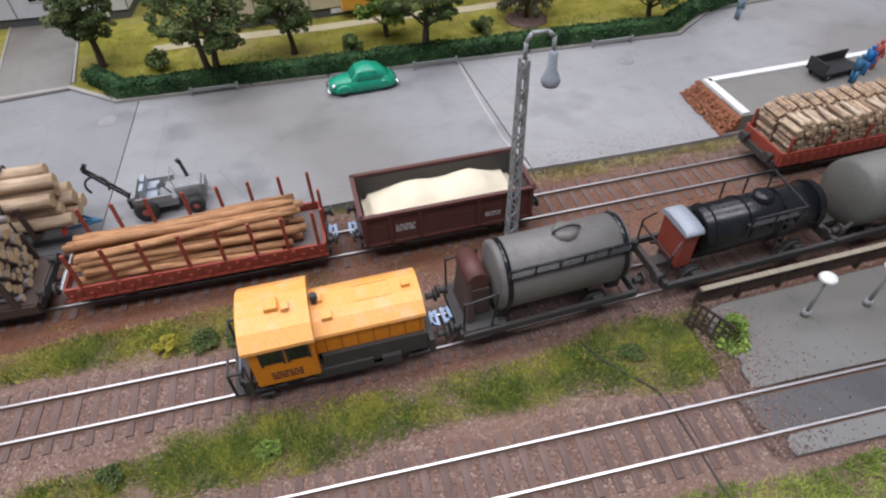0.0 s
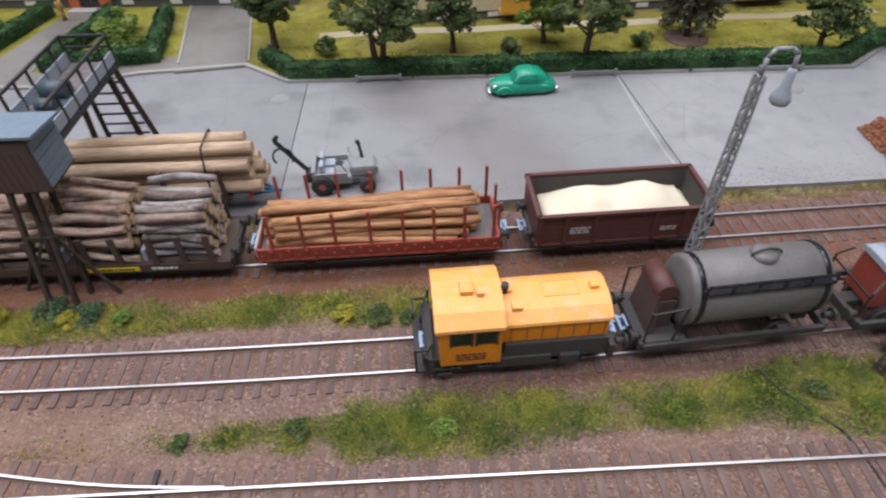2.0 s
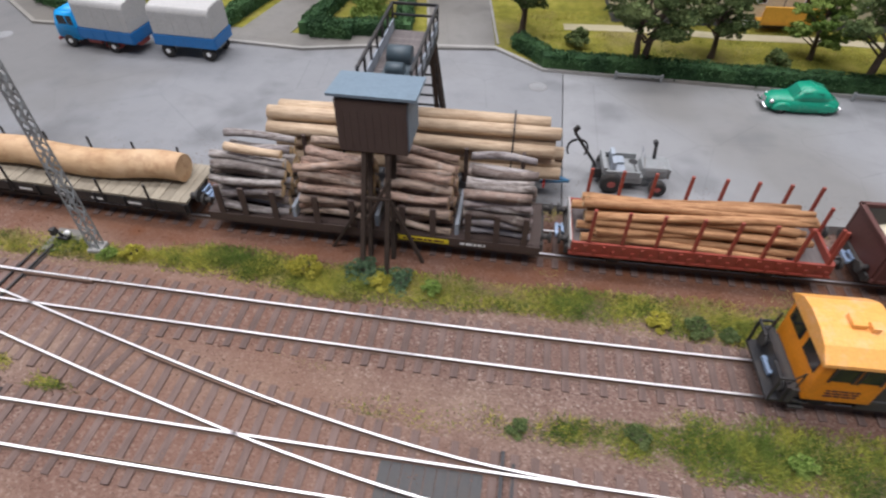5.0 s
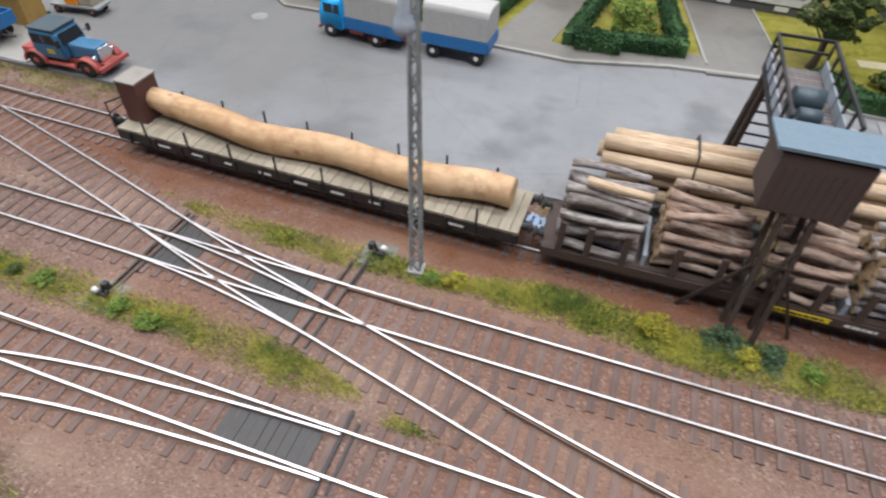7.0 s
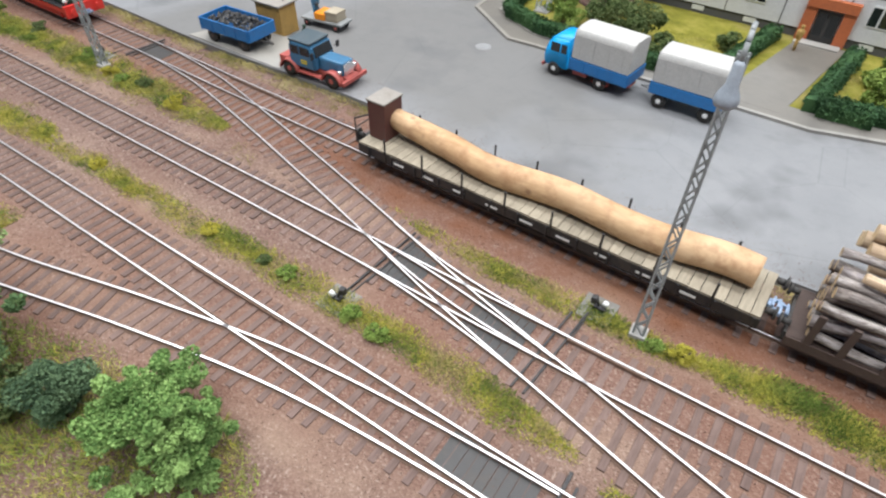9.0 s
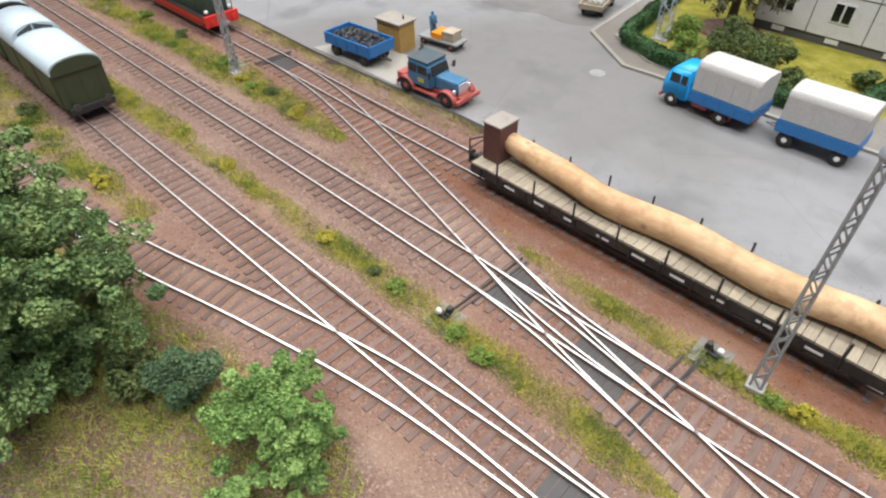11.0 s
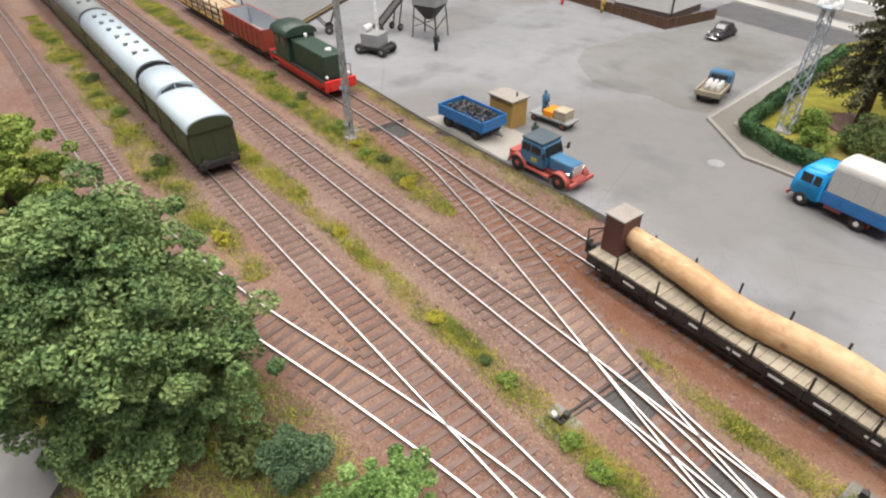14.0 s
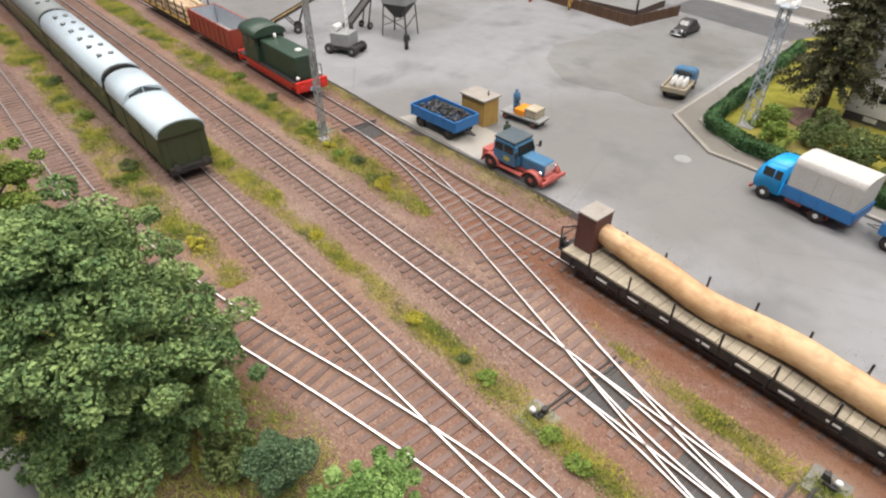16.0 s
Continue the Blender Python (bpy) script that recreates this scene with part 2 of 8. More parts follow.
# ---- mesh helpers ----
class B:
    """A bmesh in centimetres."""

    def __init__(self):
        self.bm = bmesh.new()
        self.slot = 0

    def face(self, vs):
        try:
            f = self.bm.faces.new(vs)
            f.material_index = self.slot
            return f
        except ValueError:
            return None

    def hexa(self, p):
        v = [self.bm.verts.new(q) for q in p]
        for i in ((3, 2, 1, 0), (4, 5, 6, 7), (0, 1, 5, 4), (1, 2, 6, 5), (2, 3, 7, 6), (3, 0, 4, 7)):
            self.face([v[k] for k in i])
        return self

    def box(self, x0, x1, y0, y1, z0, z1, bevel=0.0):
        first = len(self.bm.verts)
        self.hexa([(x0, y0, z0), (x1, y0, z0), (x1, y1, z0), (x0, y1, z0), (x0, y0, z1), (x1, y0, z1), (x1, y1, z1), (x0, y1, z1)])
        if bevel:
            self.bm.verts.ensure_lookup_table()
            vs = set(self.bm.verts[first:])
            es = [e for e in self.bm.edges if e.verts[0] in vs]
            bmesh.ops.bevel(self.bm, geom=es, offset=bevel, segments=2, affect="EDGES", profile=0.6)
        return self

    def tube(self, p, q, r, n=8, r2=None, caps=True):
        p, q = Vector(p), Vector(q)
        rot = (q - p).to_track_quat("Z", "Y").to_matrix()
        r2 = r if r2 is None else r2
        a, b = [], []
        for i in range(n):
            d = rot @ Vector((math.cos(math.tau * i / n), math.sin(math.tau * i / n), 0))
            a.append(self.bm.verts.new(p + d * r))
            b.append(self.bm.verts.new(q + d * r2))
        for i in range(n):
            f = self.face((a[i], a[(i + 1) % n], b[(i + 1) % n], b[i]))
            if f and n > 6:
                f.smooth = True
        if caps:
            self.face(a[::-1])
            self.face(b)
        return self

    def bar(self, p, q, w, h=None):
        """A square bar between two points."""
        p, q = Vector(p), Vector(q)
        h = w if h is None else h
        d = (q - p).normalized()
        side = d.cross(Vector((0, 0, 1)))
        side = side.normalized() if side.length > 1e-4 else Vector((1, 0, 0))
        up = side.cross(d).normalized()
        c = [(-1, -1), (1, -1), (1, 1), (-1, 1)]
        self.hexa([tuple(e + side * (s * w / 2) + up * (u * h / 2)) for e in (p, q) for s, u in c])
        return self

    def prism(self, profile, a, b, axis="x", smooth=False):
        """A profile swept along an axis: (y, z) along x, (x, z) along y, (x, y) along z."""
        def at(u, v, w):
            return {"x": (w, u, v), "y": (u, w, v), "z": (u, v, w)}[axis]
        lo = [self.bm.verts.new(at(u, v, a)) for u, v in profile]
        hi = [self.bm.verts.new(at(u, v, b)) for u, v in profile]
        n = len(profile)
        for i in range(n):
            f = self.face((lo[i], lo[(i + 1) % n], hi[(i + 1) % n], hi[i]))
            if f and smooth:
                f.smooth = True
        self.face(lo[::-1])
        self.face(hi)
        return self

    def loft(self, rings, caps=True, smooth=True):
        rows = [[self.bm.verts.new(p) for p in ring] for ring in rings]
        for a, b in zip(rows, rows[1:]):
            n = len(a)
            for i in range(n):
                f = self.face((a[i], a[(i + 1) % n], b[(i + 1) % n], b[i]))
                if f and smooth:
                    f.smooth = True
        if caps:
            self.face(rows[0][::-1])
            self.face(rows[-1])
        return self

    def lathe(self, prof, c, n=14, axis="z"):
        """Rings of (radius, height) round an axis through c."""
        def at(r, h, a):
            u, v = r * math.cos(a), r * math.sin(a)
            p = {"z": (u, v, h), "x": (h, u, v), "y": (u, h, v)}[axis]
            return (c[0] + p[0], c[1] + p[1], c[2] + p[2])
        return self.loft([[at(max(r, 0.002), h, math.tau * i / n) for i in range(n)] for r, h in prof])

    def mesh(self, name, *mats):
        bmesh.ops.recalc_face_normals(self.bm, faces=self.bm.faces[:])
        bmesh.ops.scale(self.bm, vec=(CM, CM, CM), verts=self.bm.verts[:])
        me = bpy.data.meshes.new(name)
        self.bm.to_mesh(me)
        self.bm.free()
        for m in mats:
            me.materials.append(m)
        return me


def part(name, b, mat, parent=None, label="", at=None):
    mats = mat if isinstance(mat, (list, tuple)) else (mat,)
    ob = new(name, b.mesh(name, *mats))
    ob.parent = parent
    if at is not None:
        ob.matrix_basis = at
    return tagged(ob, label)


def cmpose(x, y, z=0, rx=0, ry=0, rz=0):
    return pose(x * CM, y * CM, z * CM, rx, ry, rz)


def thing(name, m, label, category, group="", kind=""):
    ob = new(name)
    ob.empty_display_size = 0.01
    ob.matrix_basis = m
    return tagged(ob, label, category, group, kind)


def cloud(name, verts, faces, mat, parent=None, label="", category="", kind=""):
    """A large mesh from arrays, in centimetres."""
    me = bpy.data.meshes.new(name)
    me.from_pydata((np.asarray(verts) * CM).tolist(), [], np.asarray(faces).tolist())
    me.materials.append(mat)
    ob = new(name, me)
    ob.parent = parent
    return tagged(ob, label, category, "", kind)


RNG = np.random.default_rng(7)


def rotations(n):
    q = RNG.normal(size=(n, 4))
    q /= np.linalg.norm(q, axis=1)[:, None]
    w, x, y, z = q.T
    return np.stack([1 - 2 * (y * y + z * z), 2 * (x * y - z * w), 2 * (x * z + y * w), 2 * (x * y + z * w), 1 - 2 * (x * x + z * z), 2 * (y * z - x * w),
                     2 * (x * z - y * w), 2 * (y * z + x * w), 1 - 2 * (x * x + y * y)], 1).reshape(n, 3, 3)


def strewn(base, faces, places, sizes, turn=True):
    """Copies of a small mesh at many places."""
    n, k = len(places), len(base)
    v = np.repeat(np.asarray(base, float)[None], n, 0) * np.reshape(sizes, (n, 1, -1))
    if turn:
        v = np.einsum("nij,nkj->nki", rotations(n), v)
    v = v + np.asarray(places)[:, None, :]
    f = np.asarray(faces)[None] + (np.arange(n) * k)[:, None, None]
    return v.reshape(-1, 3), f.reshape(-1, np.shape(faces)[1])


PEBBLE = [(1, 0, 0), (-0.8, 0.2, 0.1), (0, 1, 0.1), (0.1, -0.9, 0), (0, 0.1, 0.75), (0.1, 0, -0.7)]
PEBBLE_F = [(0, 2, 4), (2, 1, 4), (1, 3, 4), (3, 0, 4), (2, 0, 5), (1, 2, 5), (3, 1, 5), (0, 3, 5)]
LEAFLET = [(-0.9, 0, 0), (0, -0.55, 0.18), (1, 0, -0.05), (0, 0.55, 0.15)]
LEAFLET_F = [(0, 1, 2), (0, 2, 3)]


def wave(x, y, s, seed=0):
    """Smooth noise over arrays, about -1 to 1."""
    out = np.zeros_like(np.asarray(x, float))
    for k in range(7):
        a = 2.399 * k + seed * 1.7
        f = (1 + 0.37 * k) / s
        out += np.sin((np.cos(a) * x + np.sin(a) * y) * f + 3.1 * k + seed) / (1 + 0.25 * k)
    return out / 3.0


# ---- the lines of the tracks ----
LINES = {
    "T0": [(-146, 13.4), (-93.6, 12.87), (-69.7, 12.58), (-46.45, 12.33), (-19.4, 12.19), (2.75, 12.21), (60, 12.3)],
    "T1": [(-163, 19.6), (-132, 19.3), (-89.4, 19.05), (-66.9, 18.75), (-51.9, 18.6), (-40.3, 18.4), (-27.8, 18.25), (-6.1, 18.25), (2.6, 18.5), (13.4, 19.25), (24.2, 20.05), (60, 22.8)],
    "T2": [(-157, 27.6), (-128, 27.2), (-89.6, 26.85), (-77.7, 26.55), (-70.2, 26.3), (-57.3, 25.75), (-48.6, 25.47), (-39.3, 25.12), (-26.1, 24.77), (-10.3, 24.73), (2.4, 25.0), (11.9, 25.34), (24.5, 25.8), (60, 27.3)],
    "D": [(-73.25, 26.42), (-68.7, 26.15), (-64.1, 25.5), (-59.1, 24.3), (-50.3, 21.84), (-44.9, 20.24), (-38.84, 18.37), (-32.6, 16.74), (-25.9, 15.03), (-19.3, 13.5), (-13, 12.5), (-7.3, 12.2), (-2.8, 12.2)],
    "T4": [(-151, 5.6), (-104, 5.8), (-84, 5.8), (-70.8, 6.05), (-64.2, 6.77), (-57.2, 7.97), (-49.4, 9.86), (-42, 11.32), (-35, 11.93), (-29.5, 12.12), (-25, 12.2)],
}


def centre(name, x):
    """The track's centre line: y over x, with a rounded course through its points."""
    px, py = np.array(LINES[name], float).T
    m = np.gradient(py, px)
    x = np.asarray(x, float)
    i = np.clip(np.searchsorted(px, x) - 1, 0, len(px) - 2)
    h = px[i + 1] - px[i]
    t = np.clip((x - px[i]) / h, 0, 1)
    return (2 * t**3 - 3 * t**2 + 1) * py[i] + (t**3 - 2 * t**2 + t) * h * m[i] + (3 * t**2 - 2 * t**3) * py[i + 1] + (t**3 - t**2) * h * m[i + 1]


def heading(name, x):
    return float(np.arctan2(centre(name, x + 0.5) - centre(name, x - 0.5), 1.0))


def lot_edge(x):
    return centre("T2", x) + 3.0 + 0.15 * np.sin(x * 0.21) + 0.6 * np.exp(-((x + 55) / 12.0) ** 2)


# ---- the ground: one sheet of ballast and earth ----
def spaced(lo, a, b, hi, fine, wide):
    return np.r_[np.arange(lo, a, wide), np.arange(a, b, fine), np.arange(b, hi + wide, wide)]


def track_gap(x, y):
    """Distance to the nearest track's centre line."""
    out = np.full(np.shape(x), 99.0)
    for k in LINES:
        lo, hi = LINES[k][0][0], LINES[k][-1][0]
        out = np.minimum(out, np.abs(y - centre(k, x)) + 9 * ((x < lo) | (x > hi)))
    return out


def bed_height(x, y):
    """The ballast bed: shoulders under the tracks, low and uneven between them."""
    z = -0.29 + 0.03 * wave(x, y, 1.1, 1) + 0.02 * wave(x, y, 0.35, 2)
    return np.maximum(z, -0.31) + 0.045 * np.exp(-(track_gap(x, y) / 1.6) ** 6)


LEVERS = ((-43.0, 15.4), (-33.2, 21.45), (-73.47, 23.59))


def stains(ob, x, y):
    d = centre("T2", x) - y
    uneven = 0.5 * wave(x, y, 3.1, 9) + 0.25 * wave(x, y, 0.9, 4)
    rust = np.clip(1.5 - np.abs(d - 1.3) / 2.2 + 0.4 * uneven, 0, 1) * np.clip(1.5 - np.abs(x + 22) / 55, 0, 1)
    rust = np.maximum(rust, np.clip(1.0 - np.abs(y - 17.0) / 0.9, 0, 1) * np.clip(1 - np.abs(x - 6) / 9, 0, 1) * 0.8)
    sand = np.zeros(np.shape(x))
    for yc, w in ((15.2, 2.2), (20.6, 1.3), (9.2, 2.0)):
        sand = np.maximum(sand, np.clip(1 - np.abs(y - yc) / w, 0, 1) * np.clip(0.45 + 0.9 * uneven, 0, 1))
    for lx, ly in LEVERS:
        sand = np.maximum(sand, 1.2 * np.exp(-(((x - lx) / 1.5) ** 2 + ((y - ly) / 1.1) ** 2)))
    for name, value in (("rust", rust), ("sand", sand)):
        ob.data.attributes.new(name, "FLOAT", "POINT").data.foreach_set("value", np.clip(value, 0, 1).astype(np.float32).ravel())


def ground():
    xs, ys = spaced(-300, -115, 45, 160, 0.35, 6), spaced(-30, 1, 32, 230, 0.3, 6)
    gx, gy = np.meshgrid(xs, ys)
    gz = np.where(gy > lot_edge(gx) - 0.5, -0.6, bed_height(gx, gy))
    n, m = gx.shape
    idx = np.arange(n * m).reshape(n, m)
    f = np.stack([idx[:-1, :-1], idx[:-1, 1:], idx[1:, 1:], idx[1:, :-1]], -1).reshape(-1, 4)
    ob = cloud("ground", np.stack([gx, gy, gz], -1).reshape(-1, 3), f, M_BALLAST, None, "reddish brown ballast and earth under the tracks", "ground", "structure")
    stains(ob, gx, gy)
    for p in ob.data.polygons:
        p.use_smooth = True


ground()


def ballast():
    n = 64000
    x, y = RNG.uniform(-110, 34, n), RNG.uniform(5, 31, n)
    keep = (y < lot_edge(x) - 0.1) & ~((x > 14.6 + 3.5 * RNG.random(n)) & (y > 10.4) & (y < 17.2))
    x, y = x[keep], y[keep]
    z = bed_height(x, y)
    s = RNG.uniform(0.028, 0.078, len(x))
    v, f = strewn(PEBBLE, PEBBLE_F, np.stack([x, y, z], 1), np.stack([s, s * 0.9, s * 0.7], 1))
    ob = cloud("ballast", v, f, M_STONE, None, "loose reddish brown ballast stones between the sleepers", "ballast", "stuff")
    stains(ob, v[:, 0], v[:, 1])


ballast()


# ---- rails and sleepers ----
def rail_profile():
    return [(-0.10, -0.25), (0.10, -0.25), (0.10, -0.22), (0.03, -0.19), (0.03, -0.09), (0.05, -0.07), (0.05, -0.012), (0.037, 0.0), (-0.037, 0.0), (-0.05, -0.012), (-0.05, -0.07), (-0.03, -0.09), (-0.03, -0.19), (-0.10, -0.22)]


def rail(parent, xs, ys, name="rail", lift=0.0):
    b = B()
    pts = np.stack([xs, ys], 1)
    tan = np.gradient(pts, axis=0)
    tan /= np.linalg.norm(tan, axis=1)[:, None]
    rings = [[(p[0] - t[1] * u, p[1] + t[0] * u, w + lift) for u, w in rail_profile()] for p, t in zip(pts, tan)]
    b.loft(rings, smooth=False)
    b.bm.normal_update()
    b.bm.faces.ensure_lookup_table()
    for fc in b.bm.faces:
        c = fc.calc_center_median()
        fc.material_index = 0 if c.z - lift > -0.03 else 1
    return part(name, b, (M_RAIL, M_RAILSIDE), parent, "steel rail with a polished head")


def offset(name, xs, side):
    ys = centre(name, xs)
    th = np.arctan(np.gradient(ys, xs))
    return xs - np.sin(th) * side * 0.825, ys + np.cos(th) * side * 0.825


SLEEPER_MESH = {}


def sleeper_mesh(length):
    key = round(length * 5) / 5
    if key not in SLEEPER_MESH:
        b = B().box(-0.15, 0.15, -key / 2, key / 2, -0.36, -0.205, 0.02)
        for s in (-1, 1):
            if key < 3.3:
                b.box(-0.11, 0.11, s * 0.825 - 0.14, s * 0.825 + 0.14, -0.205, -0.19)
        SLEEPER_MESH[key] = b.mesh("sleeper", M_SLEEPER)
    return SLEEPER_MESH[key]


HOSTS = {"T0": [], "T1": ["T0"], "T2": [], "D": ["T0", "T1", "T2"], "T4": ["T0"]}
GUESTS = {"T0": ["D", "T4"], "T1": ["D"], "T2": ["D"]}


BLADES = {"D": (-71.0, -9.0), "T4": (-151, -31.0)}  # where the blades of the turnouts end against the stock rails


def inside(k, x):
    return LINES[k][0][0] <= x <= LINES[k][-1][0]


def track(name, label):
    lo, hi = LINES[name][0][0], LINES[name][-1][0]
    top = thing("railway_track", Matrix(), label, "railway track", "tracks", "structure")
    first, last = BLADES.get(name, (lo, hi))
    xs = np.arange(first, last + 0.01, 1.0)
    for side in (-1, 1):
        rail(top, *offset(name, xs, side))
    rest = B()
    for x in np.arange(lo + 0.3, hi, 0.72):
        y = float(centre(name, x))
        if name in ("D", "T4") and any(abs(y - centre(h, x)) < 2.75 for h in HOSTS[name]):
            continue
        if name == "T0" and x > 16.8:
            continue
        y0, y1 = y - 1.5, y + 1.5
        for g in GUESTS.get(name, ()):
            if inside(g, x) and abs(centre(g, x) - y) < 2.75:
                y0, y1 = min(y0, centre(g, x) - 1.5), max(y1, centre(g, x) + 1.5)
        if x < -112 or x > 32:
            rest.box(x - 0.15, x + 0.15, y - 1.5, y + 1.5, -0.36, -0.205)
            continue
        ob = new("sleeper", sleeper_mesh(float(y1 - y0)))
        ob.parent = top
        ob.matrix_basis = cmpose(x, float(y0 + y1) / 2, RNG.uniform(-0.012, 0.012), 0, 0, math.degrees(heading(name, x)) + RNG.uniform(-1, 1))
    if len(rest.bm.verts):
        tagged(part("far_sleepers", rest, M_SLEEPER, top), kind="stuff")
    return top


TRACKS = {
    "T0": track("T0", "near running track, shiny rails on dark wooden sleepers"),
    "T1": track("T1", "middle running track, shiny rails on dark wooden sleepers"),
    "T2": track("T2", "yard siding beside the asphalt, shiny rails on sleepers"),
    "D": track("D", "diverging track of the slip and turnouts, shiny rails"),
    "T4": track("T4", "branch track curving away from the turnout"),
}


# ---- the yard and the garden beyond ----
def slab(name, outline, z0, z1, mat, label, category, parent=None, kind="structure"):
    b = B()
    lo = [b.bm.verts.new((x, y, z0)) for x, y in outline]
    hi = [b.bm.verts.new((x, y, z1)) for x, y in outline]
    n = len(outline)
    for i in range(n):
        b.face((lo[i], lo[(i + 1) % n], hi[(i + 1) % n], hi[i]))
    top = b.face(hi)
    b.face(lo[::-1])
    bmesh.ops.triangulate(b.bm, faces=[f for f in b.bm.faces if len(f.verts) > 4])
    return tagged(part(name, b, mat, parent), label, category, "", kind)


KERB_LINE = [(-57.69, 74.1), (-55.66, 47.28), (-50.15, 43.12), (-47.71, 43.15), (-34.6, 42.51), (-28.2, 42.16), (-21.76, 43.82), (-14.52, 44.54), (-11.01, 41.82), (7.93, 41.53), (28.92, 41.13), (33.3, 44.37), (58.73, 46.98)]


def yard_piece(name, x0, x1, label, mat=None, b0=None, b1=None):
    front = [(x, float(lot_edge(x))) for x in np.linspace(x0, x1, max(3, int((x1 - x0) / 3)))]
    return slab(name, front + [(x1 + (b1 or 0), 120), (x0 + (b0 or 0), 120)], -0.6, -0.05, mat or M_ASPHALT, label, "asphalt")


yard_piece("asphalt_yard", -280, -9.6, "wide grey asphalt yard with darker stains and tyre marks")
yard_piece("asphalt_yard", -9.54, 13.16, "grey asphalt slab of the yard with a fine joint", M_MIDASPHALT, None, -6.9)
yard_piece("asphalt_yard", 13.24, 140, "light grey asphalt slab of the yard", M_PALEASPHALT, -6.9)


slab("asphalt_patch", [(-56.3, 48.6), (-58.4, 47.6), (-61.6, 48.1), (-64.2, 46.9), (-67.1, 46.7), (-69.8, 48.4), (-72.0, 50.0), (-74.2, 54.0), (-73.3, 58.6), (-73.9, 62.5), (-71.6, 66.0), (-70.9, 76.2), (-58.4, 74.4)], -0.2, -0.038, M_FARASPHALT, "darker worn asphalt where the street meets the yard", "asphalt")


def yard_grit():
    """Dark crumbs strewn over the asphalt, thickest along the tracks."""
    n = 5200
    x = RNG.uniform(-62, 24, n)
    y = lot_edge(x) + 0.15 + RNG.exponential(0.9, n)
    s = RNG.uniform(0.012, 0.035, n)
    keep = (y < 34) & (wave(x, y, 2.4, 3) > -0.35)
    v, f = strewn(PEBBLE, PEBBLE_F, np.stack([x, y, np.full(n, -0.045)], 1)[keep], s[keep][:, None])
    ob = cloud("grit", v, f, M_SOIL, None, "dark grit and crumbs scattered on the asphalt edge", "grit", "stuff")
    stains(ob, v[:, 0], v[:, 1])


yard_grit()


# kerbs, pavement, lawn
def band(pts, w0, w1):
    """Two lines beside a polyline, offset to its left by w0 and w1."""
    p = np.array(pts, float)
    seg = np.diff(p, axis=0)
    seg /= np.linalg.norm(seg, axis=1)[:, None]
    nrm = np.stack([-seg[:, 1], seg[:, 0]], 1)
    out = []
    for w in (w0, w1):
        row = []
        for i in range(len(p)):
            a, b = nrm[max(i - 1, 0)], nrm[min(i, len(nrm) - 1)]
            m = (a + b) / max(1e-6, 1 + a @ b)
            row.append(p[i] + m * w)
        out.append(np.array(row))
    return out


def strip(name, pts, w0, w1, z0, z1, mat, label, category, parent=None, kind="structure"):
    lo, hi = band(pts, w0, w1)
    b = B()
    rows = [[b.bm.verts.new((*q, z)) for q, z in ((l, z0), (h, z0), (h, z1), (l, z1))] for l, h in zip(lo, hi)]
    for a, c in zip(rows, rows[1:]):
        for i in range(4):
            b.face((a[i], a[(i + 1) % 4], c[(i + 1) % 4], c[i]))
    b.face(rows[0][::-1])
    b.face(rows[-1])
    return tagged(part(name, b, mat, parent), label, category, "", kind)


strip("kerb", KERB_LINE, 0.0, 0.32, -0.2, 0.14, M_KERB, "pale stone kerb round the garden", "kerb")
lawn_edge = band(KERB_LINE, 0.33, 1)[0]
slab("lawn", [tuple(p) for p in lawn_edge] + [(45.26, 87.07), (-55.16, 81.35)], -0.3, 0.06, M_LAWN, "yellow-green lawn of scattered grass fibre", "lawn")
strip("pavement", KERB_LINE[:6] + [(-21.76, 43.82), (-14.52, 44.54)], 0.33, 2.3, -0.2, 0.11, M_PAVING, "grey garden pavement behind the kerb", "pavement")
strip("kerb", [(-55.91, 72.86), (-53.55, 47.73), (-48.93, 44.79), (-47.08, 44.81), (-34.52, 44.16)], 0.0, 0.22, 0.0, 0.19, M_KERB, "narrow pale edging stone of the lawn", "kerb")
slab("garden_path", [(-34.1, 43.49), (-30.12, 43.27), (-27.94, 56.01), (-31.52, 55.98)], -0.2, 0.115, M_PAVING, "grey paved path to the house entrance", "path")
slab("garden_path", [(-19.43, 43.83), (-14.42, 44.46), (-16.29, 57.07), (-21.4, 56.47)], -0.2, 0.115, M_PAVING, "broad grey paved path across the garden", "path")
strip("kerb", [(-21.58, 56.45), (-19.54, 45.08)], 0.0, 0.18, 0.0, 0.17, M_KERB, "pale edging stone beside the path", "kerb")
strip("kerb", [(-14.24, 45.21), (-16.2, 57.08)], 0.0, 0.18, 0.0, 0.17, M_KERB, "pale edging stone beside the path", "kerb")
strip("joint_strip", [(12.1, 41.1), (12.25, 36.0), (12.5, 31.6), (13.1, 28.5)], -0.075, 0.075, -0.4, -0.04, M_CONCRETE, "pale mortar joint between two asphalt slabs", "joint")
strip("garden_path", [(-9.5, 48.6), (-4, 49.1), (3, 48.9), (9, 49.3), (15, 49.2), (22, 49.7), (28, 49.6), (36, 50.1)], 0.0, 1.1, 0.0, 0.09, M_TRODDEN, "pale trodden path through the lawn", "path")


# plants
def leaves(places, size, mat, name, parent=None, **tags):
    s = RNG.uniform(0.7, 1.3, (len(places), 1)) * size
    v, f = strewn(LEAFLET, LEAFLET_F, places, s)
    return cloud(name, v, f, mat, parent, **tags)


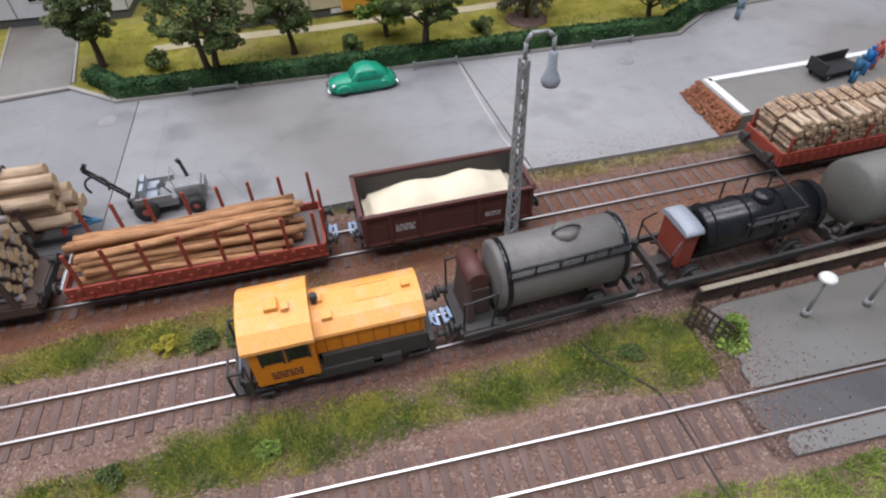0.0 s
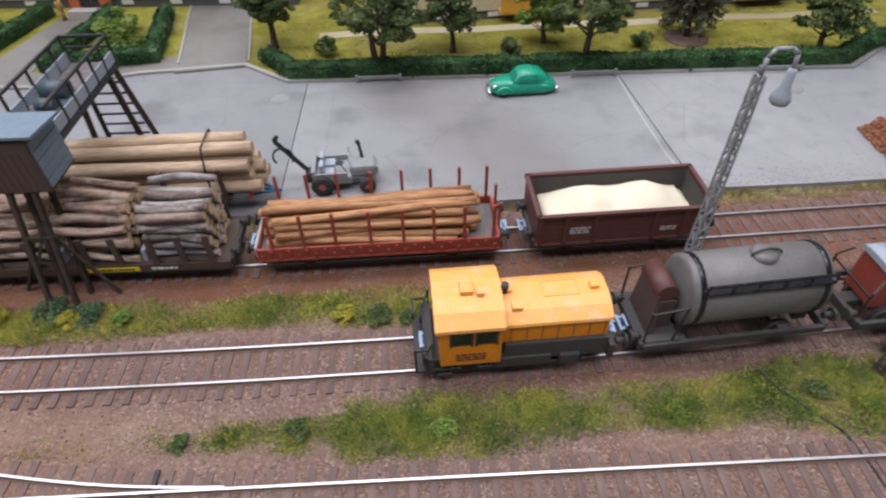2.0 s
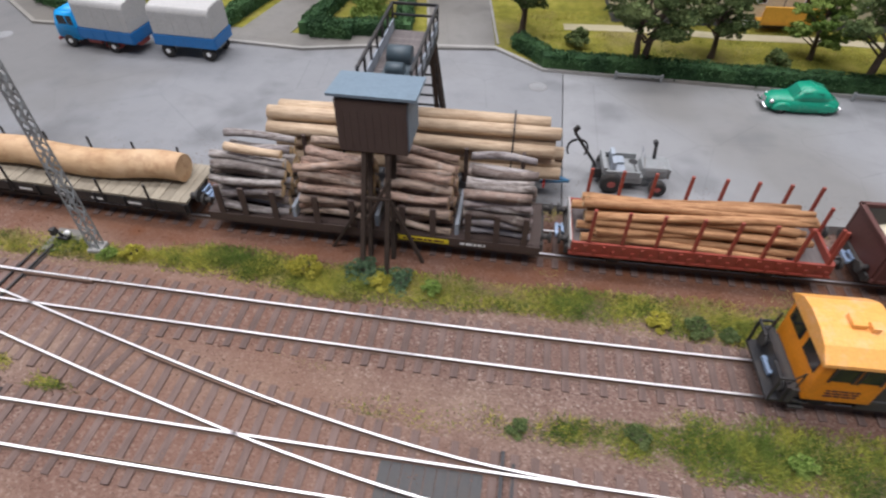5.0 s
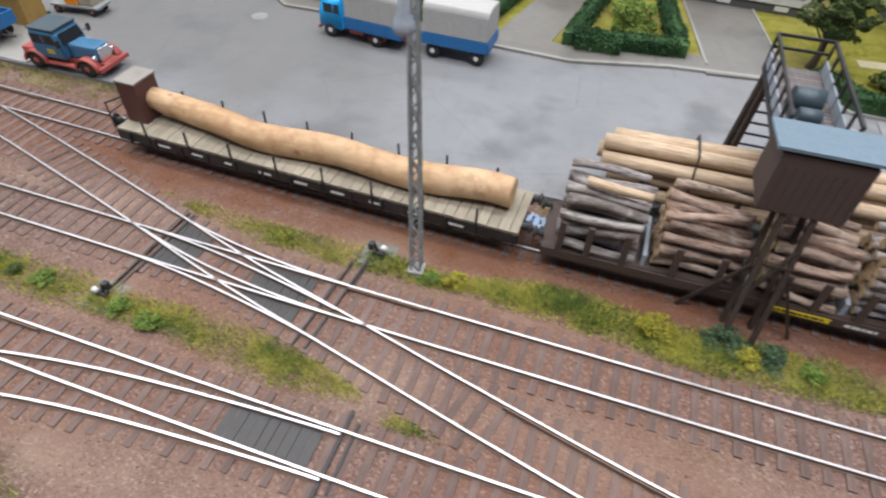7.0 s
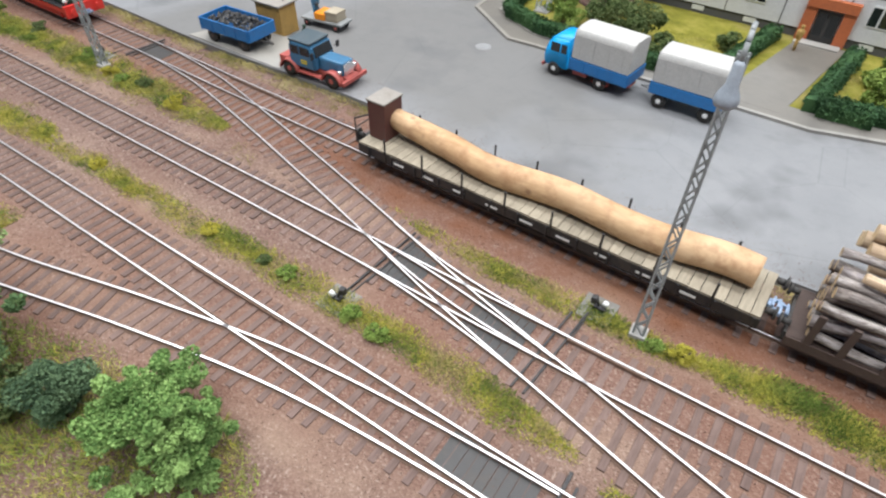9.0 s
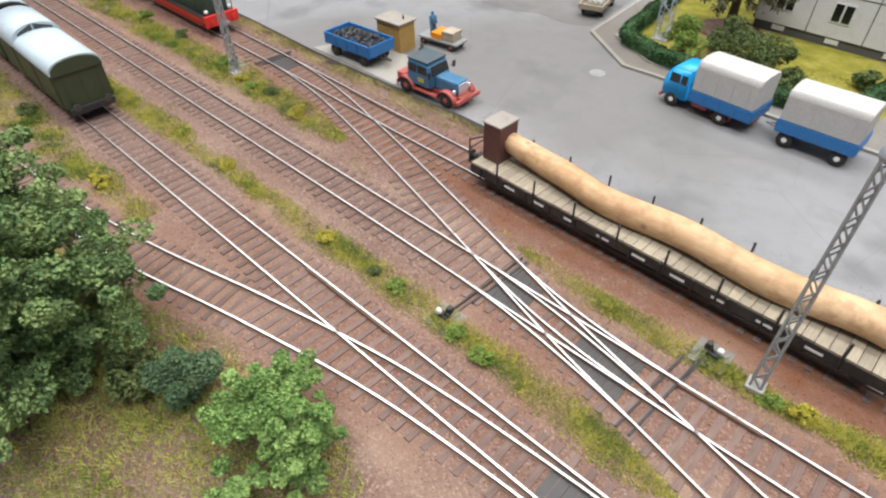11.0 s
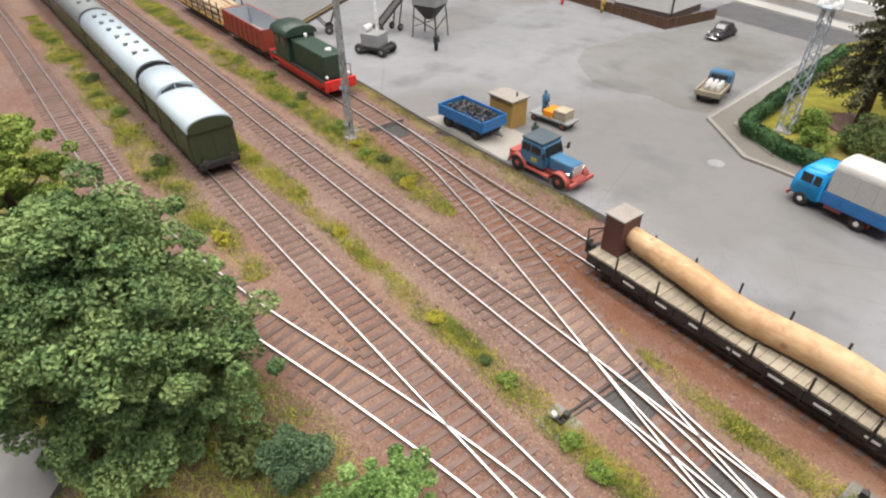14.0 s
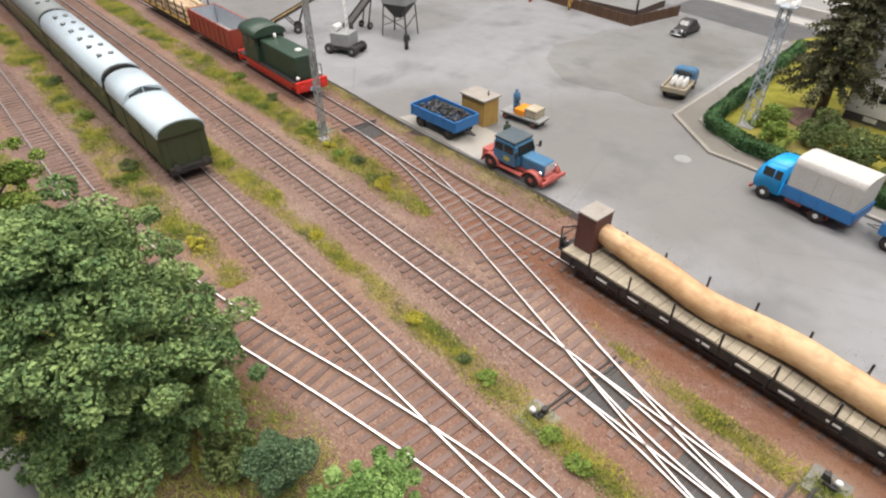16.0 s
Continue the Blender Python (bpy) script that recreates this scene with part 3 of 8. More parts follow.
def foam(places, size, mat, name, parent=None, **tags):
    s = RNG.uniform(0.6, 1.35, (len(places), 1)) * size
    v, f = strewn(PEBBLE, PEBBLE_F, places, s)
    ob = cloud(name, v, f, mat, parent, **tags)
    ob.data.polygons.foreach_set("use_smooth", [True] * len(ob.data.polygons))
    return ob


def blob_points(c, r, n, squash=1.0):
    d = RNG.normal(size=(n, 3))
    d /= np.linalg.norm(d, axis=1)[:, None]
    rad = r * (0.62 + 0.42 * RNG.random(n) ** 0.6) * (1 + 0.22 * wave(d[:, 0] * 3 + c[0], d[:, 1] * 3 + d[:, 2] * 2 + c[1], 0.8, 3))
    p = d * rad[:, None]
    p[:, 2] *= squash
    return p + np.asarray(c)


def hedge(pts, label, w=1.25, h=1.05, z=0.1):
    top = thing("hedge", Matrix(), label, "hedge", "garden hedges")
    lo, hi = band(pts, -w / 2 + 0.15, w / 2 - 0.15)
    b = B()
    rows = [[b.bm.verts.new((*q, k)) for q, k in ((l, z - 0.1), (r, z - 0.1), (r, z + h - 0.15), (l, z + h - 0.15))] for l, r in zip(lo, hi)]
    for a, c in zip(rows, rows[1:]):
        for i in range(4):
            b.face((a[i], a[(i + 1) % 4], c[(i + 1) % 4], c[i]))
    b.face(rows[0][::-1])
    b.face(rows[-1])
    part("hedge_core", b, M_HEDGE, top)
    p = np.array(pts, float)
    ln = np.linalg.norm(np.diff(p, axis=0), axis=1)
    n = int(ln.sum() * 260)
    s = RNG.random(n) * ln.sum()
    cum = np.r_[0, np.cumsum(ln)]
    x, y = np.interp(s, cum, p[:, 0]), np.interp(s, cum, p[:, 1])
    i = np.clip(np.searchsorted(cum, s) - 1, 0, len(ln) - 1)
    d = np.diff(p, axis=0)[i] / ln[i][:, None]
    a = RNG.uniform(0, math.pi, n)
    rr = 1 + 0.2 * wave(s, a, 0.5, 4) + RNG.normal(0, 0.06, n)
    off = np.sign(np.cos(a)) * np.abs(np.cos(a)) ** 0.5 * w / 2 * rr
    up = np.abs(np.sin(a)) ** 0.5 * h * (1 + 0.14 * wave(s, a, 0.9, 8) + RNG.normal(0, 0.05, n))
    leaves(np.stack([x - d[:, 1] * off, y + d[:, 0] * off, z + up], 1), 0.10, M_HEDGE, "foliage", top)
    return top


hedge([(-11.24, 43.38), (-10.69, 42.52), (7.89, 42.23), (28.31, 41.92), (31.78, 44.3), (39.91, 46.54)], "long dark green clipped hedge along the kerb")
hedge([(-12.99, 45.21), (-11.24, 43.38)], "short dark green hedge end beside the path")
hedge([(-55.29, 72.16), (-52.69, 48.19), (-52.07, 47.12), (-48.32, 45.36), (-44.34, 45.17)], "rounded green hedge at the lawn corner")
hedge([(-44.39, 44.97), (-35.33, 44.59), (-33.12, 55.24)], "green clipped hedge beside the entrance path")
hedge([(-27.28, 54.51), (-28.61, 44.91), (-21.4, 45.78), (-22.85, 54.37)], "green hedge frame round a planted bed")
hedge([(-28.29, 44.51), (-25.14, 44.61)], "low green hedge behind the kerb")


strip("soil_strip", [(-11.0, 42.12), (7.9, 41.84), (28.6, 41.45)], 0.05, 0.55, -0.1, 0.15, M_SOIL, "red-brown leaf litter at the hedge's foot", "soil")


def bush(x, y, r, mat, label, z=0.0, squash=0.9, n=1600, size=0.11, name="bush"):
    top = thing(name, cmpose(x, y, z), label, "bush", "bushes")
    b = B()
    for k in range(4):
        a = k * 1.7
        b.tube((0.06 * math.cos(a), 0.06 * math.sin(a), -0.1), (0.45 * r * math.cos(a), 0.45 * r * math.sin(a), r * 0.8), 0.07, 5, 0.03)
    part("stem", b, M_BARK, top)
    rnd = random.Random(int(x * 31) + int(y * 17))
    p = []
    for k in range(11):
        a, q = k * 2.4 + x, r * rnd.uniform(0.15, 0.85)
        h = r * squash * rnd.uniform(0.35, 1.55) * (1.15 - 0.5 * q / r)
        p.append(blob_points((q * math.cos(a), q * math.sin(a), h), r * rnd.uniform(0.26, 0.48), n // 10, squash))
    p = np.concatenate(p)
    p[:, 2] = np.maximum(p[:, 2], 0.02)
    half = len(p) // 4
    RNG.shuffle(p)
    foam(p[:half], size * 0.8, mat, "foliage", top)
    leaves(p[half:], size, mat, "leaf_spray", top)
    return top


def tree(x, y, height, r, mat, label, trunk=0.35, low=0.35, n=3500, size=0.22, z=0.0, lean=0.0, blobs=16, name="tree", tall=0.5, stems=1):
    top = thing(name, cmpose(x, y, z), label, "tree", "trees")
    rnd = random.Random(int(x * 10) + int(y * 7))
    b = B()
    for s in range(stems):
        ox = (s - (stems - 1) / 2) * 0.5
        rings, k = [], 7
        for i in range(k + 1):
            t = i / k
            rr = trunk * (1 - 0.7 * t) * (1.5 if i == 0 else 1)
            cx, cy = ox * (1 + t * 1.3) + lean * t * t + 0.12 * math.sin(5 * t + x + s), 0.1 * math.sin(4 * t + y)
            rings.append([(cx + rr * math.cos(math.tau * j / 7), cy + rr * math.sin(math.tau * j / 7), -0.3 + t * height * 0.72) for j in range(7)])
        b.loft(rings)
    centres = []
    for i in range(blobs):
        t = (i + 0.5) / blobs
        hgt = height * (low + (0.93 - low) * t)
        env = r * math.sin(math.pi * min(1, 0.25 + 0.7 * t)) ** 0.7
        a = i * 2.4 + rnd.uniform(-0.4, 0.4)
        q = env * (0.74 if t < 0.85 else 0.3) * rnd.uniform(0.6, 1.2)
        c = (q * math.cos(a) + lean * t, q * math.sin(a), hgt)
        centres.append(c)
        h0 = max(height * low * 0.7, hgt - r * 0.6)
        b.tube((lean * t * 0.5, 0, min(h0, height * 0.7)), c, trunk * 0.3, 5, trunk * 0.08)
    part("trunk", b, M_BARK, top)
    p = []
    for i, c in enumerate(centres):
        p.append(blob_points(c, r * rnd.uniform(0.17, 0.27), n // blobs // 2, 0.68))
        for j in range(6):
            a, u = j * 1.05 + i, rnd.uniform(-0.5, 0.8)
            q = r * rnd.uniform(0.22, 0.42)
            p.append(blob_points((c[0] + q * math.cos(a), c[1] + q * math.sin(a), c[2] + r * 0.25 * u), r * rnd.uniform(0.07, 0.15), n // blobs // 10, 0.7))
    p = np.concatenate(p)
    RNG.shuffle(p)
    half = len(p) // 5
    foam(p[:half], size * 0.75, mat, "crown", top)
    leaves(p[half:], size, mat, "leaf_spray", top)
    return top


def spruce(x, y, height, r, label, n=4500, z=0.0):
    top = thing("spruce", cmpose(x, y, z), label, "tree", "trees")
    part("trunk", B().tube((0, 0, -0.3), (0, 0, height * 0.95), height * 0.03, 8, 0.04), M_BARK, top)
    p, b = [], B()
    tiers = 12
    for i in range(tiers):
        t = i / tiers
        z0 = height * (0.27 + 0.69 * t)
        rr = r * (1 - t) ** 0.85 + 0.2
        arms = 9 if i < 8 else 6
        for k in range(arms):
            a = math.tau * k / arms + i * 0.7 + 0.2 * math.sin(7 * k + i)
            ln = rr * (0.8 + 0.25 * math.sin(3.1 * k + 1.7 * i))
            tip = (ln * math.cos(a), ln * math.sin(a), z0 - 0.42 * ln)
            b.tube((0, 0, z0), tip, 0.05, 4, 0.015)
            m = max(10, int(n / (tiers * arms)))
            s = RNG.random(m) ** 0.7
            q = np.stack([s * tip[0], s * tip[1], z0 + s * (tip[2] - z0)], 1)
            p.append(q + RNG.normal(size=(m, 3)) * np.array([0.2, 0.2, 0.1]) * (0.5 + 0.5 * s[:, None]) * r / 3.2 - np.array([0, 0, 0.25]) * RNG.random((m, 1)) ** 2)
    part("branch", b, M_BARK, top)
    leaves(np.concatenate(p), 0.13, M_NEEDLE, "needles", top)
    return top


# near trees and bushes beside the camera
tree(-53.4, 2.0, 11.5, 4.75, M_LEAFNEAR, "large dark green broadleaf tree beside the near track", 0.5, 0.10, 96000, 0.11, -0.3, 0.0, 38)
tree(-70.5, 0.3, 9.6, 3.6, M_LEAF, "yellow-green broadleaf tree beside the near track", 0.4, 0.3, 26000, 0.11, -0.3)
tree(-61.42, -3.18, 8.5, 3.6, M_LEAFNEAR, "dark green broadleaf tree in the near verge", 0.4, 0.25, 12000, 0.16, -0.3)
bush(-47.6, 5.7, 1.5, M_LEAFBLUE, "dense blue-green bush on the verge", -0.25, 0.95, 9000, 0.065)
tree(-42.9, 6.6, 3.6, 2.55, M_FRESH, "fresh green leafy bush on the verge", 0.16, 0.12, 30000, 0.085, -0.25, 0.0, 12, name="bush")
bush(-49.67, 4.18, 1.2, M_LEAFDARK, "dark green bush under the tree", -0.25, 0.9, 1500, 0.14)
bush(-58.77, 5.65, 0.7, M_LEAFDARK, "low green bush by the branch track", -0.25, 0.8, 700, 0.13)
bush(-64.88, 9.35, 0.55, M_YELLOW, "low yellow flowering bush between the tracks", -0.25, 0.7, 500, 0.11)
bush(17.46, 15.62, 0.8, M_LEAF, "leafy green bush by the lattice fence", -0.25, 0.8, 1100, 0.12)

# garden trees
tree(-4.54, 42.88, 7.2, 2.9, M_LEAFDARK, "round green garden tree with a forked trunk", 0.3, 0.4, 13000, 0.11, 0.05, 0.4, 15, stems=2)
tree(10.18, 42.83, 7.4, 2.8, M_LEAFDARK, "green garden tree with a straight trunk behind the kerb", 0.32, 0.4, 12500, 0.11, 0.05, 0.0, 15)
tree(-12.77, 47.34, 7.0, 2.6, M_LEAFDARK, "green garden tree near the path", 0.3, 0.35, 11500, 0.11, 0.05)
tree(0.7, 45.55, 6.0, 2.2, M_LEAFDARK, "smaller green garden tree on the lawn", 0.24, 0.35, 9500, 0.11, 0.05)
tree(7.65, 46.57, 5.2, 2.0, M_LEAF, "bushy light green tree on the lawn", 0.22, 0.25, 9000, 0.11, 0.05)
tree(27.56, 43.62, 5.5, 2.1, M_LEAFDARK, "green tree at the end of the hedge", 0.25, 0.3, 5720, 0.15, 0.05)
spruce(18.79, 46.69, 8.0, 2.4, "dark brown-green spruce on the lawn", 18000, 0.05)
spruce(-47.1, 55.3, 15.0, 4.0, "tall dark spruce on the lawn", 42000, 0.05)
spruce(-35.44, 66.29, 13.0, 4.8, "dark spruce at the back of the garden", 24000, 0.05)
bush(-8.62, 45.85, 0.9, M_LEAFDARK, "small round green bush on the lawn", 0.05, 0.85, 1400)
bush(4.86, 44.87, 0.9, M_LEAFDARK, "small round green bush on the lawn", 0.05, 0.85, 1400)
bush(14.86, 45.39, 0.8, M_LEAFDARK, "small round green bush on the lawn", 0.05, 0.85, 1200)
bush(-24.89, 48.42, 1.5, M_LEAF, "yellow-green bush in the hedged bed", 0.05, 0.85, 3000)
bush(-25.34, 51.13, 1.2, M_LEAF, "yellow-green bush in the hedged bed", 0.05, 0.85, 1800)
bush(-41.85, 48.53, 1.9, M_LEAFDARK, "round green bush on the lawn behind the lorry", 0.05, 0.85, 3800)
bush(-39.11, 46.54, 1.3, M_LEAFDARK, "round green bush behind the lorry", 0.05, 0.85, 2400)
bush(-35.49, 50.87, 0.9, M_LEAFDARK, "small green bush on the lawn", 0.05, 0.85, 1400)
bush(-48.98, 50.81, 1.5, M_LEAF, "light green bush at the foot of the mast", 0.05, 0.7, 2600)
bush(-45.02, 51.06, 1.9, M_LEAFDARK, "spreading green bush on the lawn", 0.05, 0.75, 3800)
bush(-47.52, 48.64, 1.2, M_LEAF, "light green bush on the lawn", 0.05, 0.75, 2000)
for x, y, r in ((18.79, 46.69, 1.7), (-47.1, 55.3, 2.6)):
    b = B()
    b.lathe([(r, 0.04), (r * 0.8, 0.12), (r * 0.3, 0.2), (0.01, 0.22)], (x, y, 0.02), 16)
    tagged(part("soil_patch", b, M_SOIL), "bare brown soil round the tree's foot", "soil", "", "structure")


# static grass along the tracks
def verge(name, x, y, n, mat, label, hmin, hmax, mask, z=-0.3, lean=1.0):
    px, py = RNG.uniform(*x, n), RNG.uniform(*y, n)
    keep = mask(px, py)
    px, py = px[keep], py[keep]
    m = len(px)
    a, t = RNG.uniform(0, math.tau, m), RNG.uniform(0, math.tau, m)
    h = RNG.uniform(hmin, hmax, m) * (0.75 + 0.35 * wave(px, py, 0.8, 5))
    w = 0.018 + 0.016 * RNG.random(m)
    base = np.stack([px, py, np.full(m, z)], 1) - np.array([0, 0, 0.03])
    side = np.stack([np.cos(a) * w, np.sin(a) * w, 0 * a], 1)
    tip = base + np.stack([np.cos(t) * h * lean, np.sin(t) * h * lean, h], 1)
    v = np.stack([base - side, base + side, tip], 1).reshape(-1, 3)
    cloud(name, v, np.arange(3 * m).reshape(-1, 3), mat, None, label, "grass", "stuff")


def soft(d, w):
    return RNG.random(np.shape(d)) < np.clip(1 - d / w, 0, 1)


def dist(k, x, y):
    return np.abs(y - centre(k, x))


def clear(x, y):
    ok = np.ones(np.shape(x), bool)
    for k in LINES:
        ok &= (dist(k, x, y) > 1.55) | (x < LINES[k][0][0]) | (x > LINES[k][-1][0])
    return ok & (y < lot_edge(x) - 0.25)


def tufted(x, y, s, seed, level):
    """Soft-edged patches."""
    return wave(x, y, s, seed) + RNG.normal(0, 0.4, np.shape(x)) > level


def strip_of_grass(x, y, amount, label, line, width, gaps, seed, dense=(0.5, 0.25)):
    """A yellow-green strip with darker green patches in it."""
    for k, mat in enumerate((M_GRASS, M_TURF)):
        verge("grass", x, y, int(amount * dense[k] * 1.7), mat, label if k == 0 else label.replace("grass", "dark green grass"), 0.10, 0.30 + 0.05 * k,
              lambda px, py: clear(px, py) & soft(np.abs(py - line(px) - 0.3 * wave(px, py, 2.2, seed)), width(px) * (1 + 0.35 * wave(px, py, 2.6, seed + 1))) & tufted(px, py, 1.2, seed + 2, gaps(px) + 0.4 * k))


strip_of_grass((-30, 17), (13.6, 17.6), 110000, "thick green static grass between two tracks", lambda x: 15.3 + 0.05 * (x - 3) + np.clip(-4 - x, 0, 4) * 0.05, lambda x: np.where(x > -5, 1.5, 0.9), lambda x: np.clip(-0.5 - 0.12 * (x + 5), -1.4, 0.2), 1, (0.5, 1.5))
strip_of_grass((-45, 2), (19.7, 23.4), 150000, "green and yellow static grass beside the siding", lambda x: 21.1 + 0 * x, lambda x: np.where(x > -28, 1.25, 0.8), lambda x: np.clip(-0.4 - 0.09 * (x + 28), -1.0, -0.3), 6, (0.9, 0.6))
strip_of_grass((-100, -31), (13.7, 17.4), 170000, "narrow strip of static grass between two tracks", lambda x: 15.15 - 0.004 * (x + 33), lambda x: 0.95 + 0 * x, lambda x: 0 * x - 0.95, 3, (0.8, 0.2))
strip_of_grass((-130, -58), (20.8, 25.2), 120000, "yellowish static grass beside the far siding", lambda x: 22.7 - 0.004 * (x + 70), lambda x: 1.6 + 0 * x, lambda x: 0 * x - 0.85, 5, (0.9, 0.6))
strip_of_grass((-130, -60), (7.0, 11.2), 120000, "yellowish static grass between two tracks by the coaches", lambda x: 9.3 + 0 * x, lambda x: 1.5 + 0 * x, lambda x: 0 * x - 0.6, 7, (0.8, 0.5))


def near_edge(x):
    return np.interp(x, [-130, -80, -66, -55, -48, -42.3, -39.6, -38, -30], [2.2, 2.8, 4.4, 6.0, 7.4, 8.4, 6.9, 4.0, 1.0])


for mat, n, lab in ((M_LUSH, 185000, "thick fresh green grass on the near verge"), (M_GRASS, 90000, "yellow-green grass tufts on the near verge")):
    verge("grass", (-95, -30), (-9, 8.8), n, mat, lab, 0.15, 0.42,
          lambda x, y: clear(x, y) & soft(y - near_edge(x) - 0.4 * wave(x, y, 1.5, 4), 0.7))
verge("grass", (6, 40), (3, 10.6), 110000, M_LUSH, "green grass on the near verge", 0.15, 0.4,
      lambda x, y: clear(x, y) & (y < 9.9 + 0.03 * (x - 11) + 0.3 * wave(x, y, 1.5, 6)))
def on_lawn(x, y):
    kx, ky = np.array(KERB_LINE[2:], float).T
    return (y > np.interp(x, kx, ky) + 2.4) & ~((x > -35) & (x < -27.5)) & ~((x > -22.5) & (x < -13.2)) & (wave(x, y, 1.3, 12) + RNG.normal(0, 0.35, np.shape(x)) > -0.1)


verge("lawn_grass", (-49, 36), (43.4, 52), 100000, M_GRASS, "short yellow-green grass fibre tufted over the lawn", 0.06, 0.2, lambda x, y: on_lawn(x, y) & ~((x > -10) & (np.abs(y - 49.6) < 0.75)), 0.08)
slab("near_path", [(-64, -9), (-50.6, -9), (-51.2, -3.4), (-53.2, -1.5), (-54.9, -1.2), (-57.5, -3.0), (-64, -4.5)], -0.6, 0.12, M_PALEASPHALT, "pale grey path beside the near trees", "path")
verge("dry_grass", (-82, 42), (26.0, 30.2), 130000, M_STRAW, "dry straw-coloured grass along the asphalt edge", 0.08, 0.26,
      lambda x, y: (dist("T2", x, y) > 1.75) & (y < lot_edge(x) + 0.1) & ((x > 10.5) | (x < -54) | (wave(x, y, 1.5, 8) > 0.25)) & (wave(x, y, 0.8, 2) > -0.6))
verge("dry_grass", (-75, 16), (13.6, 24), 110000, M_STRAW, "sparse dry grass fringing the green verges", 0.08, 0.22,
      lambda x, y: clear(x, y) & (dist("T0", x, y) > 1.9) & (wave(x, y, 1.7, 5) > 0.45))
for i, (x, y, r, m, lab) in enumerate([
        (-18.4, 21.6, 0.75, M_LEAFBLUE, "blue-green foam bush at the crane's foot"), (-16.68, 21.13, 0.6, M_LEAFBLUE, "blue-green foam bush at the crane's foot"),
        (-17.67, 21.03, 0.5, M_YELLOW, "yellow flowering bush at the crane's foot"), (-21.18, 21.2, 0.7, M_YELLOW, "yellow flowering bush in the grass"),
        (-15.15, 20.95, 0.45, M_LEAF, "low green bush at the crane's foot"), (-29.41, 21.03, 0.5, M_YELLOW, "yellow tuft by the lamp mast"),
        (-30.61, 20.75, 0.4, M_LEAF, "green tuft by the lamp mast"), (-3.88, 20.49, 0.5, M_LEAFDARK, "dark green low bush beside the track"),
        (-5.52, 20.58, 0.45, M_YELLOW, "yellow tuft in the grass"), (-2.58, 20.4, 0.35, M_LEAFDARK, "dark green low bush beside the track"),
        (-6.8, 15.17, 0.45, M_LEAFDARK, "green foam bush between the tracks"), (-11.06, 14.85, 0.35, M_LEAFDARK, "small green foam bush between the tracks"),
        (-1.23, 14.89, 0.5, M_LEAF, "green foam bush in the grass"), (13.24, 15.91, 0.4, M_LEAFDARK, "dark green tuft by the kerb"),
        (-41.86, 15.03, 0.4, M_LEAF, "green foam bush by the point lever"), (-40.23, 14.8, 0.45, M_LEAF, "green foam bush by the point lever"),
        (-45.89, 15.25, 0.4, M_LEAF, "green foam bush between the tracks"), (-47.47, 15.26, 0.35, M_LEAFDARK, "green foam bush between the tracks"),
        (-51.26, 15.24, 0.4, M_YELLOW, "yellow tuft between the tracks"), (-60.97, 15.37, 0.4, M_YELLOW, "yellow tuft between the tracks"),
        (-62.93, 22.08, 0.65, M_YELLOW, "yellow flowering bush beside the siding"), (-66.98, 22.71, 0.5, M_LEAFDARK, "green foam bush beside the siding"),
        (-70.69, 22.5, 0.5, M_YELLOW, "yellow tuft by the mast"), (-68.99, 22.27, 0.4, M_LEAF, "green tuft by the mast"),
        (-74.36, 23.27, 0.5, M_LEAF, "green tuft beside the siding"), (-81.74, 23.62, 0.6, M_LEAFDARK, "green foam bush beside the siding"),
        (-88.79, 23.82, 0.6, M_LEAF, "green foam bush beside the siding"), (-77.55, 9.6, 0.6, M_LEAFDARK, "green foam bush beside the coaches"),
        (-88.83, 9.81, 0.7, M_LEAF, "green foam bush beside the coaches"), (-99.28, 10, 0.7, M_LEAFDARK, "green foam bush beside the coaches")]):
    bush(x, y, r * 1.15, m, lab, -0.3, 0.55, 1500, 0.055, "low_bush")


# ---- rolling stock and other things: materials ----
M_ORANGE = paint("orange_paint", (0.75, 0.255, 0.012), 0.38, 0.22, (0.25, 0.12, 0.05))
# paler than M_ORANGE, with pinkish blotches; for roof, bonnet top and hatches
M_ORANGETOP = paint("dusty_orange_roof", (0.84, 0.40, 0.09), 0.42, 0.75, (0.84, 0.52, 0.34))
M_RUSTLINE = paint("rust_line", (0.30, 0.10, 0.02), 0.7, 0.4)
M_RED = paint("wagon_red", (0.30, 0.055, 0.035), 0.5, 0.35)
M_BROWN = paint("wagon_brown", (0.10, 0.036, 0.03), 0.55, 0.35)
M_DARKBROWN = paint("dark_brown", (0.075, 0.05, 0.042), 0.6, 0.35)
M_FRAME = paint("underframe_grey", (0.05, 0.048, 0.046), 0.65, 0.5)
M_TANKGREY = paint("weathered_tank", (0.165, 0.16, 0.15), 0.45, 0.6, (0.09, 0.07, 0.055))
M_TANKDARK = paint("olive_grey_tank", (0.13, 0.13, 0.115), 0.5, 0.4, (0.07, 0.06, 0.05))
M_TANKBLACK = paint("black_tank", (0.008, 0.009, 0.011), 0.24, 0.2, (0.04, 0.036, 0.032))
M_ROOFGREY = paint("roof_grey", (0.34, 0.38, 0.43), 0.5, 0.3, (0.22, 0.21, 0.2))
M_SLATE = paint("blue_grey_roof", (0.17, 0.23, 0.28), 0.5, 0.3, (0.1, 0.12, 0.13))
M_COACHROOF = paint("pale_coach_roof", (0.42, 0.50, 0.55), 0.42, 0.15, (0.3, 0.33, 0.34))
M_COACHROOFDARK = paint("weathered_coach_roof", (0.17, 0.19, 0.19), 0.5, 0.3)
M_OLIVE = paint("dark_olive_coach", (0.042, 0.055, 0.026), 0.45, 0.2)
M_GREENLOCO = paint("dark_green_paint", (0.024, 0.052, 0.034), 0.42, 0.25)
